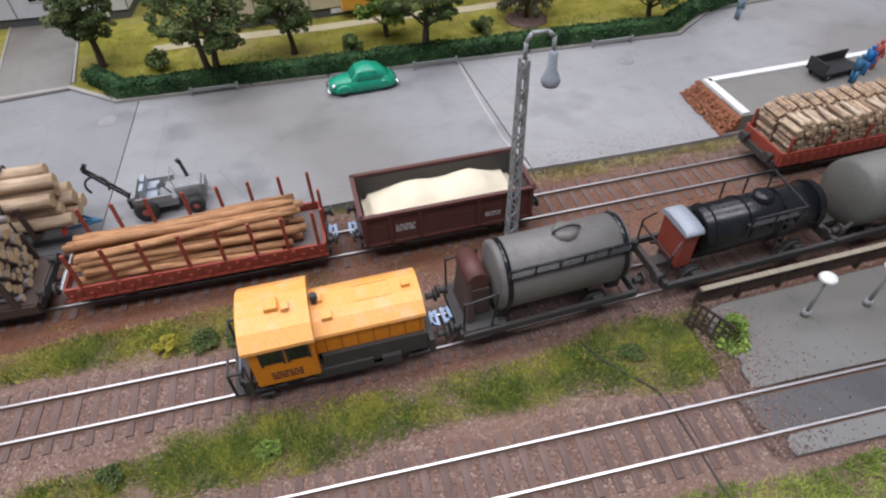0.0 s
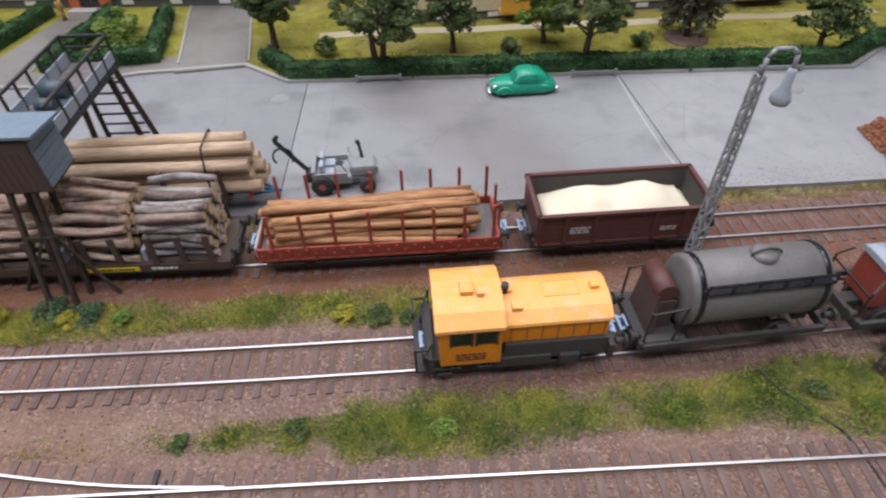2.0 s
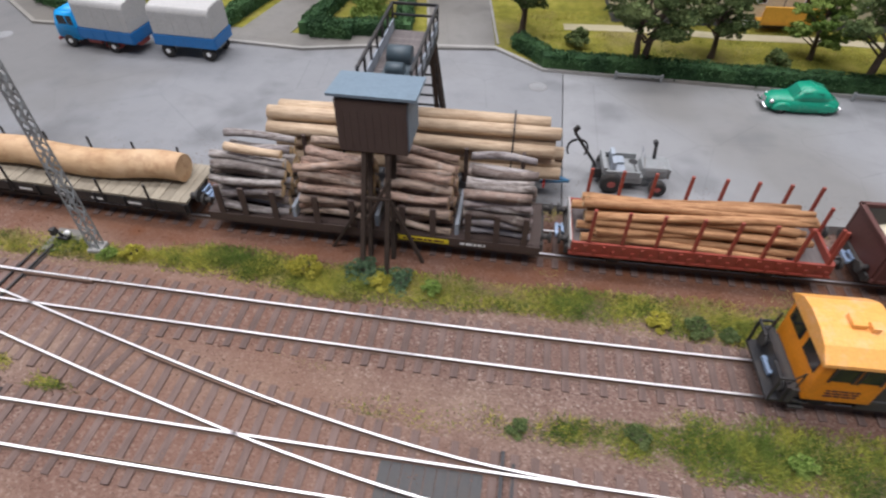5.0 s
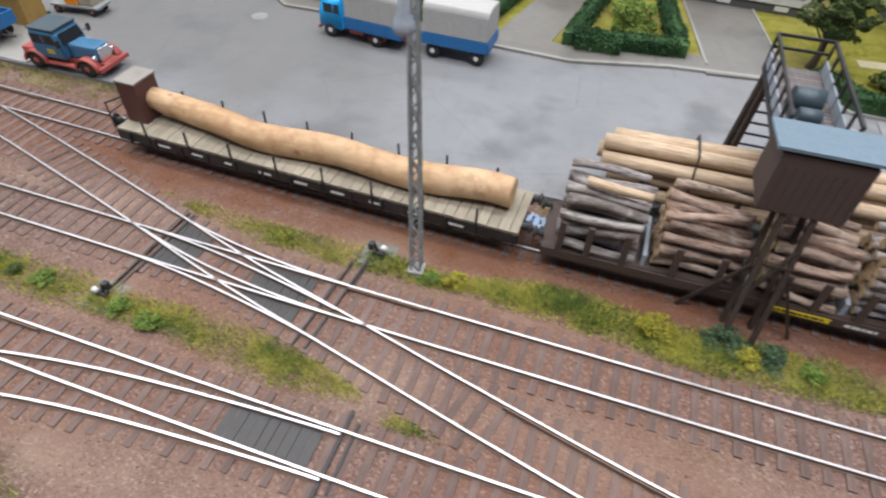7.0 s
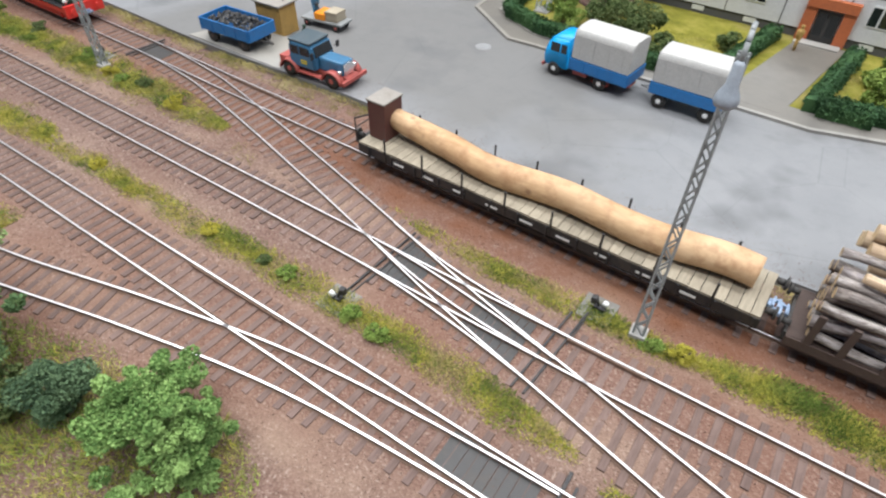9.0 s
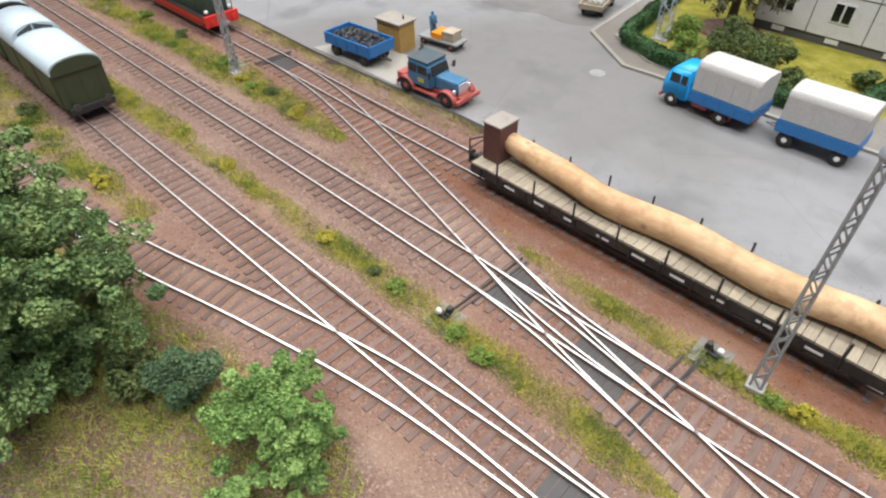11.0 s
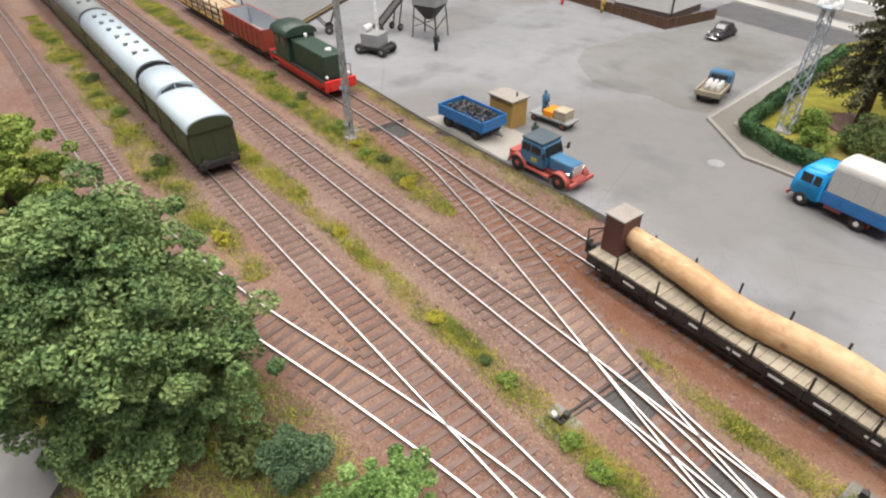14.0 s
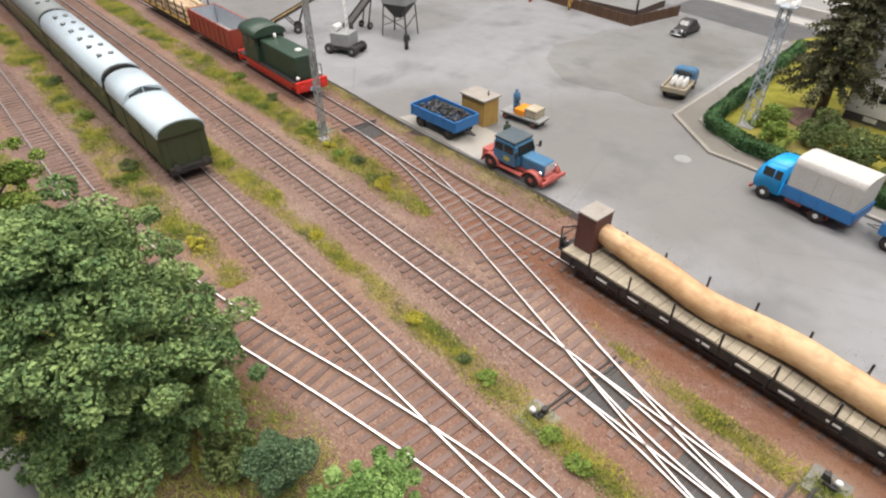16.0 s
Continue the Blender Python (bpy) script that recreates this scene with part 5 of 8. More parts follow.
def olive_tank():
    top = thing("tank_wagon", on_track("T1", 29.3), "large olive-grey tank wagon with a domed end", "tank wagon", "goods wagons")
    running_gear(top, 4.9, (-3.0, 3.0))
    part("tank", tank_shell(-3.9, 4.4, 1.5, 2.25, 0.4, 30), M_TANKDARK, top)
    b = B()
    for x in (-4.4, -3.2):
        b.bar((x, -1.0, 0.95), (x + 0.6, -1.0, 1.6), 0.14).bar((x, 1.0, 0.95), (x + 0.6, 1.0, 1.6), 0.14)
    part("saddle", b, M_FRAME, top)
    b = B()
    for i in range(8):
        a0, a1 = math.pi * i / 8, math.pi * (i + 1) / 8
        b.bar((-1.5 - 1.0 * math.cos(a0), -0.3, 3.7 + 0.35 * math.sin(a0)), (-1.5 - 1.0 * math.cos(a1), -0.3, 3.7 + 0.35 * math.sin(a1)), 0.08)
    part("top_rail", b, M_BLACK, top)
    part("dome", B().lathe([(0.5, 3.6), (0.5, 3.95), (0.05, 4.0)], (0, 0, 0), 14), M_TANKDARK, top)
    resized(top, 1.06, 1.0, 1.1)


grey_tank()
black_tank()
olive_tank()


# ---- open wagon with sand ----
def open_box(half, w, z0, z1, t=0.12):
    b = B()
    for s in (-1, 1):
        b.box(-half, half, s * w - t / 2, s * w + t / 2, z0, z1)
        b.box(s * half - t / 2, s * half + t / 2, -w + t / 2, w - t / 2, z0, z1)
    return b


def sand_wagon():
    top = thing("open_wagon", on_track("T2", 7.42), "dark brown open goods wagon loaded with pale sand", "goods wagon", "goods wagons")
    running_gear(top, 3.85, (-2.2, 2.2), 0.9, 1.3)
    body = part("body", open_box(3.75, 1.52, 0.92, 2.5), M_BROWN, top)
    part("floor", B().box(-3.7, 3.7, -1.46, 1.46, 0.9, 1.0), M_FLOOR, top)
    b = B()
    for s in (-1, 1):
        b.box(-3.62, 3.62, s * 1.385 - 0.006, s * 1.385 + 0.006, 1.0, 2.47).box(s * 3.615 - 0.006, s * 3.615 + 0.006, -1.38, 1.38, 1.0, 2.47)
    part("lining", b, M_LINING, body, "dark grey inner walls")
    b = B()
    for s in (-1, 1):
        for x in (-3.7, -2.6, -1.3, 1.3, 2.6, 3.7):
            b.box(x - 0.09, x + 0.09, s * 1.6 - 0.06, s * 1.6 + 0.06, 0.85, 2.5)
        b.box(-3.85, 3.85, s * 1.58 - 0.1, s * 1.58 + 0.1, 2.46, 2.58)
        b.box(-3.85, 3.85, s * 1.58 - 0.08, s * 1.58 + 0.08, 0.84, 0.98)
        b.box(s * 3.8 - 0.1, s * 3.8 + 0.1, -1.62, 1.62, 2.46, 2.58)
        for z in (1.25, 1.55, 1.85, 2.15):
            b.box(-3.75, 3.75, s * 1.585 - 0.008, s * 1.585 + 0.008, z, z + 0.03)
    part("rib", b, M_BROWN, body)
    bars_of_writing(body, -2.4, -1.5, -1.6, 1.75, 3, M_TARP, 0.08)
    bars_of_writing(body, 1.6, 2.4, -1.6, 1.5, 2, M_TARP, 0.08)
    xs, ys = np.linspace(-3.6, 3.6, 60), np.linspace(-1.4, 1.4, 24)
    gx, gy = np.meshgrid(xs, ys)
    h = 0.95 * np.exp(-(((gx + 1.3) / 1.25) ** 2)) + 1.05 * np.exp(-(((gx - 1.35) / 1.35) ** 2))
    gz = 1.5 + 1.05 * h * np.clip(1 - (gy / 1.75) ** 2, 0, 1) + 0.035 * wave(gx, gy, 0.35, 2)
    gz = np.where(np.abs(gx) > 3.3, gz - 0.25, gz)
    idx = np.arange(gx.size).reshape(gx.shape)
    f = np.stack([idx[:-1, :-1], idx[:-1, 1:], idx[1:, 1:], idx[1:, :-1]], -1).reshape(-1, 4)
    heap = cloud("sand_load", np.stack([gx, gy, gz], -1).reshape(-1, 3), f, M_SAND, None, "pale cream sand heaped in two mounds in the wagon", "sand")
    heap.matrix_basis = on_track("T2", 7.42)
    for p in heap.data.polygons:
        p.use_smooth = True
    coupler(top, 3.85, -1)
    resized(top, 1.065, 1.0, 1.05)
    heap.data.transform(Matrix.Diagonal((1.06, 1.0, 1.05, 1)))


sand_wagon()


# ---- logs ----
def log_mesh(length, r, mat, seed=0, n=10, bend=0.08):
    rnd = random.Random(seed)
    b = B()
    k, rings = 6, []
    ph = rnd.uniform(0, 6)
    for i in range(k + 1):
        t = i / k
        cy, cz = bend * math.sin(3 * t + ph), bend * math.sin(2.3 * t + ph * 2)
        rr = r * (1.06 - 0.14 * t) * (1 + 0.05 * math.sin(9 * t + ph))
        rings.append([(length * (t - 0.5), cy + rr * (1 + 0.05 * math.sin(3 * math.tau * j / n + ph)) * math.cos(math.tau * j / n), cz + rr * math.sin(math.tau * j / n)) for j in range(n)])
    b.loft(rings, False)
    b.slot = 1
    b.bm.verts.ensure_lookup_table()
    b.face(list(b.bm.verts)[:n][::-1])
    b.face(list(b.bm.verts)[-n:])
    return b.mesh("log", mat, M_CUT)


def log_at(mesh, m, label, group, parent=None):
    ob = new("log", mesh)
    ob.parent = parent
    ob.matrix_basis = m
    return tagged(ob, label, "log", group) if parent is None else ob


def stakes(top, xs, w, z0, z1, mat, t=0.14):
    for x in xs:
        for s in (-1, 1):
            part("stake", B().box(x - t / 2, x + t / 2, s * w - 0.06, s * w + 0.06, z0, z1, 0.015), mat, top)


def red_stake_wagon():
    m0 = on_track("T2", -3.87)
    top = thing("stake_wagon", m0, "red-brown flat wagon with stakes and low riveted sides", "goods wagon", "goods wagons")
    running_gear(top, 5.3, (-3.2, 3.2), 0.9, 1.3)
    part("floor", B().box(-5.2, 5.2, -1.4, 1.4, 0.98, 1.08), M_FLOOR, top, "grey-brown board floor")
    sides = part("sideboard", open_box(5.2, 1.5, 0.82, 1.42, 0.12), M_RED, top)
    b = B()
    for s in (-1, 1):
        for i in range(27):
            x = -5.0 + i * 0.385
            b.box(x - 0.07, x + 0.07, s * 1.585 - 0.04, s * 1.585 + 0.03, 0.9 + 0.22 * (i % 2), 1.12 + 0.22 * (i % 2))
        b.box(-5.25, 5.25, s * 1.57 - 0.05, s * 1.57 + 0.05, 0.8, 0.88)
    part("bracket", b, M_RED, sides)
    part("end_board", B().box(-5.27, -5.2, -1.5, 1.5, 1.0, 1.5), M_TARP, top, "pale worn end board")
    stakes(top, (-4.5, -3.15, -1.8, -0.3, 1.1, 2.4, 3.7, 4.95), 1.46, 1.2, 3.05, M_RED)
    for s in (-1, 1):
        part("stake", B().box(5.22, 5.34, s * 0.7 - 0.07, s * 0.7 + 0.07, 1.0, 2.6, 0.015), M_RED, top)
    rnd = random.Random(3)
    meshes = [log_mesh(8.4 + 0.25 * k, 0.165 + 0.02 * (k % 3), M_LOG, k, 9, 0.17) for k in range(6)]
    row_z = (1.27, 1.53, 1.79, 2.05, 2.31, 2.53)
    for r, (z, c) in enumerate(zip(row_z, (7, 7, 6, 6, 4, 2))):
        for i in range(c):
            y = (i - (c - 1) / 2) * 0.37
            log_at(meshes[(i * 5 + r) % 6], m0 @ stretched(1.06, 1.13, -0.35 + rnd.uniform(-0.4, 0.4), y, z, rnd.uniform(0, 360), rnd.uniform(-0.8, 0.8), rnd.uniform(-1.9, 1.9)), "long peeled orange-brown log on the red wagon", "logs on the red wagon")
    coupler(top, 5.3, -1)
    coupler(top, 5.3, 1)
    resized(top, 1.06, 1.0, 1.13)


red_stake_wagon()


def log_stack_wagon():
    m0 = on_track("T2", -18.5)
    top = thing("stake_wagon", m0, "dark brown flat wagon carrying four stacks of bark logs", "goods wagon", "goods wagons")
    running_gear(top, 7.4, (-4.9, -3.9, 3.9, 4.9), 0.85, 1.3)
    b = B().box(-7.4, 7.4, -1.5, 1.5, 0.78, 0.95, 0.02)
    for s in (-1, 1):
        b.box(-7.4, 7.4, s * 1.5 - 0.07, s * 1.5 + 0.07, 0.55, 0.95)
    part("floor", b, M_DARKBROWN, top)
    plate = part("name_plate", B().box(1.3, 3.5, -1.6, -1.575, 0.62, 0.84), M_YELLOWPLATE, top, "yellow name plate")
    bars_of_writing(plate, 1.5, 3.4, -1.6, 0.68, 1, M_BROWN, 0.1)
    bars_of_writing(top, 4.0, 5.1, -1.58, 0.66, 1, M_WHITE, 0.12)
    stakes(top, (-6.7, -5.6, -4.2, -2.3, -0.7, 1.5, 2.8, 4.3, 5.5, 6.7), 1.5, 0.9, 2.35, M_DARKBROWN, 0.26)
    for x in (-3.42, 0.3, 3.8):
        part("bulkhead", B().box(x - 0.08, x + 0.08, -1.3, 1.3, 0.95, 1.5), M_ROOFGREY, top, "pale cross plate between the stacks")
    rnd = random.Random(5)
    for k, (x0, x1, mat, lab) in enumerate(((-7.1, -3.55, M_GREYLOG, "short grey-barked log in a stack"), (-3.3, 0.1, M_BARKLOG, "short brown-barked log in a stack"), (0.5, 3.7, M_BARKLOG, "short brown-barked log in a stack"), (3.9, 7.1, M_GREYLOG, "short grey-barked log in a stack"))):
        meshes = [log_mesh((x1 - x0) * 1.02 - 0.3, 0.185 + 0.03 * (j % 3), mat, 10 * k + j, 9, 0.15) for j in range(4)]
        for r in range(7):
            for i in range(6 if r % 2 == 0 else 5):
                if r == 6 and i % 2 == 0:
                    continue
                y = (i - (2.5 if r % 2 == 0 else 2)) * 0.45
                log_at(meshes[(i + r) % 4], m0 @ stretched(1.06, 1.12, (x0 + x1) / 2 + rnd.uniform(-0.12, 0.12), y, 1.17 + r * 0.355, rnd.uniform(0, 360), rnd.uniform(-2, 2), rnd.uniform(-3.5, 3.5)), lab, "short logs on the brown wagon")
    log_at(log_mesh(2.6, 0.2, M_PALELOG, 77), m0 @ stretched(1.06, 1.12, -5.0, -0.6, 3.75, 0, 3, -4), "pale split log lying on a stack", "short logs on the brown wagon")
    coupler(top, 7.4, -1)
    resized(top, 1.06, 1.0, 1.12)


log_stack_wagon()


# ---- long flat wagon with a single trunk ----
def long_flat():
    m0 = on_track("T2", -38.05)
    top = thing("flat_wagon", m0, "long black-framed flat wagon with pale boards", "goods wagon", "goods wagons")
    half = 10.9
    b = B().box(-half, half, -0.3, 0.3, 0.5, 0.95)
    for s in (-1, 1):
        b.box(-half, half, s * 1.45 - 0.07, s * 1.45 + 0.07, 0.55, 0.98)
        for i in range(14):
            x = -half + 0.8 + i * 1.6
            b.box(x - 0.05, x + 0.05, s * 1.52, s * 1.6, 0.5, 1.0)
        b.bar((-5.5, s * 1.3, 0.55), (-2.5, s * 1.3, 0.3), 0.1).bar((-2.5, s * 1.3, 0.3), (2.5, s * 1.3, 0.3), 0.1).bar((2.5, s * 1.3, 0.3), (5.5, s * 1.3, 0.55), 0.1)
    part("underframe", b, M_BLACK, top)
    x = -half + 0.05
    k = 0
    while x < half - 0.05:
        w = min(0.52, half - 0.02 - x)
        ob = part("plank", B().box(x, x + w - 0.03, -1.5, 1.5, 0.985 + 0.006 * (k % 3), 1.075 + 0.006 * (k % 3)), M_PLANK, top)
        x += w
        k += 1
    for i in range(8):
        x = -8.9 + i * 2.55
        for s in (-1, 1):
            part("stake", B().tube((x, s * 1.56, 0.6), (x, s * 1.56, 1.75), 0.06, 6), M_BLACK, top)
    for bx in (-8.6, 8.6):
        for x in (bx - 1.2, bx + 1.2):
            wheelset(top, x, 0.5)
        b = B()
        for s in (-1, 1):
            b.box(bx - 1.8, bx + 1.8, s * 1.08 - 0.08, s * 1.08 + 0.08, 0.35, 0.7, 0.05)
            for x in (bx - 1.2, bx + 1.2):
                b.box(x - 0.22, x + 0.22, s * 1.16 - 0.1, s * 1.16 + 0.1, 0.3, 0.65, 0.05)
        part("bogie_frame", b, M_BLACK, top)
    b = B()
    for i in range(9):
        x = -8 + i * 2
        b.box(x - 0.35, x + 0.35, -1.535, -1.52, 0.68, 0.78)
    part("lettering", b, M_WHITE, top)
    b = B().box(-10.7, -9.5, -0.75, 0.75, 1.08, 2.85, 0.04)
    cabin = part("brake_cabin", b, M_BROWN, top, "red-brown brakeman's cabin")
    part("cabin_roof", B().box(-10.75, -9.45, -0.8, 0.8, 2.85, 2.93, 0.02), M_TANROOF, cabin, "pale grey roof")
    b = B()
    for s in (-1, 1):
        b.bar((-11.2, s * 1.3, 0.9), (-11.2, s * 1.3, 2.1), 0.06).bar((-11.2, s * 1.3, 2.05), (-10.6, s * 0.8, 2.2), 0.06)
    b.bar((-11.2, -1.3, 1.6), (-11.2, 1.3, 1.6), 0.05).box(-11.3, -10.8, -1.3, 1.3, 0.85, 0.93)
    part("platform_rail", b, M_BLACK, top)
    buffers(top, 10.9)
    coupler(top, 10.9, 1)
    # the trunk
    pts = [(-9.6, 0.3, 2.5, 0.58), (-8.7, 0.25, 2.34, 0.65), (-7.2, 0.0, 2.12, 0.71), (-3.5, -0.1, 2.06, 0.74), (-0.5, 0.0, 2.08, 0.75), (3, -0.3, 2.06, 0.74), (6.3, 0.15, 2.1, 0.74), (9.4, 0.05, 2.1, 0.75), (10.1, 0, 2.1, 0.72)]
    P = np.array(pts)
    t = np.linspace(0, len(pts) - 1, 46)
    q = np.stack([np.interp(t, range(len(pts)), np.convolve(np.pad(P[:, i], 1, mode="edge"), [0.2, 0.6, 0.2], "valid")) for i in range(4)], 1)
    b = B()
    rings = []
    for x, y, z, r in q:
        r, z, y = r * 0.96, z - 0.02 + 0.05 * math.sin(0.9 * x), y + 0.16 * math.sin(0.75 * x + 0.6)
        rings.append([(x, y + r * (1 + 0.03 * math.sin(2 * a + x) + 0.02 * math.sin(5 * a + 2 * x)) * math.cos(a), z + r * (1 + 0.02 * math.sin(3 * a + 1.3 * x)) * math.sin(a)) for a in np.linspace(0, math.tau, 21)[:-1]])
    b.loft(rings, True)
    trunk = part("giant_log", b, M_BIGLOG, None)
    trunk.matrix_basis = m0
    tagged(trunk, "huge curved peeled tree trunk lying on the flat wagon", "log")
    resized(top, 0.985, 1.0, 1.26)


long_flat()


# ---- wagon with stacked firewood ----
def firewood_wagon():
    m0 = on_track("T2", 32.3)
    top = thing("stake_wagon", m0, "red-brown wagon loaded with cut firewood billets", "goods wagon", "goods wagons")
    running_gear(top, 6.9, (-4.2, 4.2), 0.9, 1.3)
    part("floor", B().box(-6.8, 6.8, -1.4, 1.4, 0.95, 1.05), M_FLOOR, top)
    sides = part("sideboard", open_box(6.8, 1.5, 0.78, 1.5, 0.12), M_RED, top)
    b = B()
    for i in range(25):
        for s in (-1, 1):
            b.box(-6.6 + i * 0.455, -6.4 + i * 0.455, s * 1.58 - 0.04, s * 1.58 + 0.03, 0.85, 1.35)
    part("bracket", b, M_RED, sides)
    mesh = [log_mesh(1.28, 0.118 + 0.012 * (k % 3), M_BILLET, 100 + k, 7, 0.03) for k in range(5)]
    rnd = random.Random(9)
    count = 0
    rest = []
    for half_row, yc in ((0, -0.72), (1, 0.72)):
        for r in range(8):
            for i in range(52):
                x = -6.4 + i * 0.25 + 0.125 * (r % 2) + rnd.uniform(-0.05, 0.05)
                if r > 6 and (abs(x) > 6.2 or i % 3 == half_row):
                    continue
                rest.append((x, yc + rnd.uniform(-0.08, 0.08), 1.2 + r * 0.225 + rnd.uniform(-0.03, 0.06), rnd.randrange(5), rnd.uniform(-6, 6)))
    visible = [q for q in rest if q[0] < 2.2]
    visible.sort(key=lambda q: (-(q[2] + 0.6 * (q[1] < 0)), q[0]))
    for x, y, z, k, a in visible[:86]:
        log_at(mesh[k], m0 @ stretched(1.06, 1.1, x, y, z, a * 30, rnd.uniform(-4, 4), 90 + a), "short pale firewood billet stacked on the wagon", "firewood billets")
    inner = visible[86:] + [q for q in rest if q[0] >= 2.2]
    b = B()
    for x, y, z, k, a in inner:
        b.tube((x, y - 0.6, z), (x, y + 0.6, z), 0.112, 6)
    rest_ob = part("firewood", b, M_BILLET, None)
    rest_ob.matrix_basis = m0 @ Matrix.Diagonal((1.06, 1, 1.1, 1))
    tagged(rest_ob, "stacked pale firewood filling the wagon", "firewood", "", "stuff")
    stakes(top, (-6.5, -4.3, -2.1, 0.1, 2.3, 4.5, 6.5), 1.46, 1.2, 2.3, M_RED)
    resized(top, 1.06, 1.0, 1.1)


firewood_wagon()


# ---- log trailer on the asphalt with long logs ----
def road_wheel(top, x, y, r=0.5, w=0.28, rim=None, name="wheel"):
    b = B().lathe([(r * 0.55, -w / 2), (r * 0.92, -w / 2), (r, -w * 0.25), (r, w * 0.25), (r * 0.92, w / 2), (r * 0.55, w / 2)], (x, y, r), 16, "y")
    wheel = part(name, b, M_TYRE, top, "black rubber tyre")
    b = B().lathe([(0.02, -w * 0.53), (r * 0.2, -w * 0.55), (r * 0.56, -w * 0.42), (r * 0.56, w * 0.42), (r * 0.2, w * 0.55), (0.02, w * 0.53)], (x, y, r), 12, "y")
    part("rim", b, rim or M_WHITE, wheel)
    return wheel


def log_trailer():
    m0 = cmpose(-17.6, 28.8, -0.05, 0, 0, 1.0)
    top = thing("log_trailer", m0, "dark timber trailer parked on the asphalt under long logs", "trailer")
    b = B().box(-6.5, 6.8, -0.35, 0.35, 0.75, 1.0, 0.03)
    for x in (-5.2, -1.0, 3.0, 5.8):
        b.box(x - 0.2, x + 0.2, -1.3, 1.3, 1.0, 1.2)
        for s in (-1, 1):
            b.box(x - 0.1, x + 0.1, s * 1.3 - 0.08, s * 1.3 + 0.08, 1.0, 3.0)
    part("chassis", b, M_DARKBROWN, top)
    b = B().bar((6.8, 0, 0.85), (8.3, 0, 0.6), 0.14).bar((6.8, -0.6, 0.85), (8.3, 0, 0.6), 0.1).bar((6.8, 0.6, 0.85), (8.3, 0, 0.6), 0.1)
    part("drawbar", b, M_STEELBLUE, top, "blue drawbar")
    for x in (-4.6, -3.4, 4.6):
        for y in (-1.1, 1.1):
            road_wheel(top, x, y, 0.48, 0.3, M_DUSTYRED)
    b = B()
    for s in (-1, 1):
        b.box(6.9, 7.0, s * 0.9 - 0.25, s * 0.9 + 0.25, 0.9, 1.2, 0.02)
    part("tail_lamp", b, M_BRIGHTRED, top)
    meshes = [log_mesh(13.8 + 0.3 * k, 0.36 - 0.02 * (k % 2), M_PALELOG, 40 + k, 12, 0.06) for k in range(4)]
    rnd = random.Random(2)
    for r, c in enumerate((3, 3, 3, 2)):
        for i in range(c):
            y = (i - (c - 1) / 2) * 0.78 + (0.1 if r % 2 else -0.05)
            log_at(meshes[(i + r) % 4], m0 @ cmpose(0.5 - 0.2 * r + rnd.uniform(-0.3, 0.3), y, 1.55 + r * 0.66, rnd.uniform(0, 360), rnd.uniform(-0.5, 0.5), rnd.uniform(-0.6, 0.6)), "long pale peeled log tied on the trailer", "long logs on the trailer")
    for x in (-3.2, 5.2):
        b = B()
        pts = [(-1.3, 1.2), (-1.25, 2.9), (-0.85, 4.0), (0.85, 4.0), (1.25, 2.9), (1.3, 1.2)]
        for (y0, z0), (y1, z1) in zip(pts, pts[1:]):
            b.bar((x, y0, z0), (x, y1, z1), 0.08, 0.06)
        part("binding_chain", b, M_BLACK, top, "dark binding chain round the logs")


log_trailer()


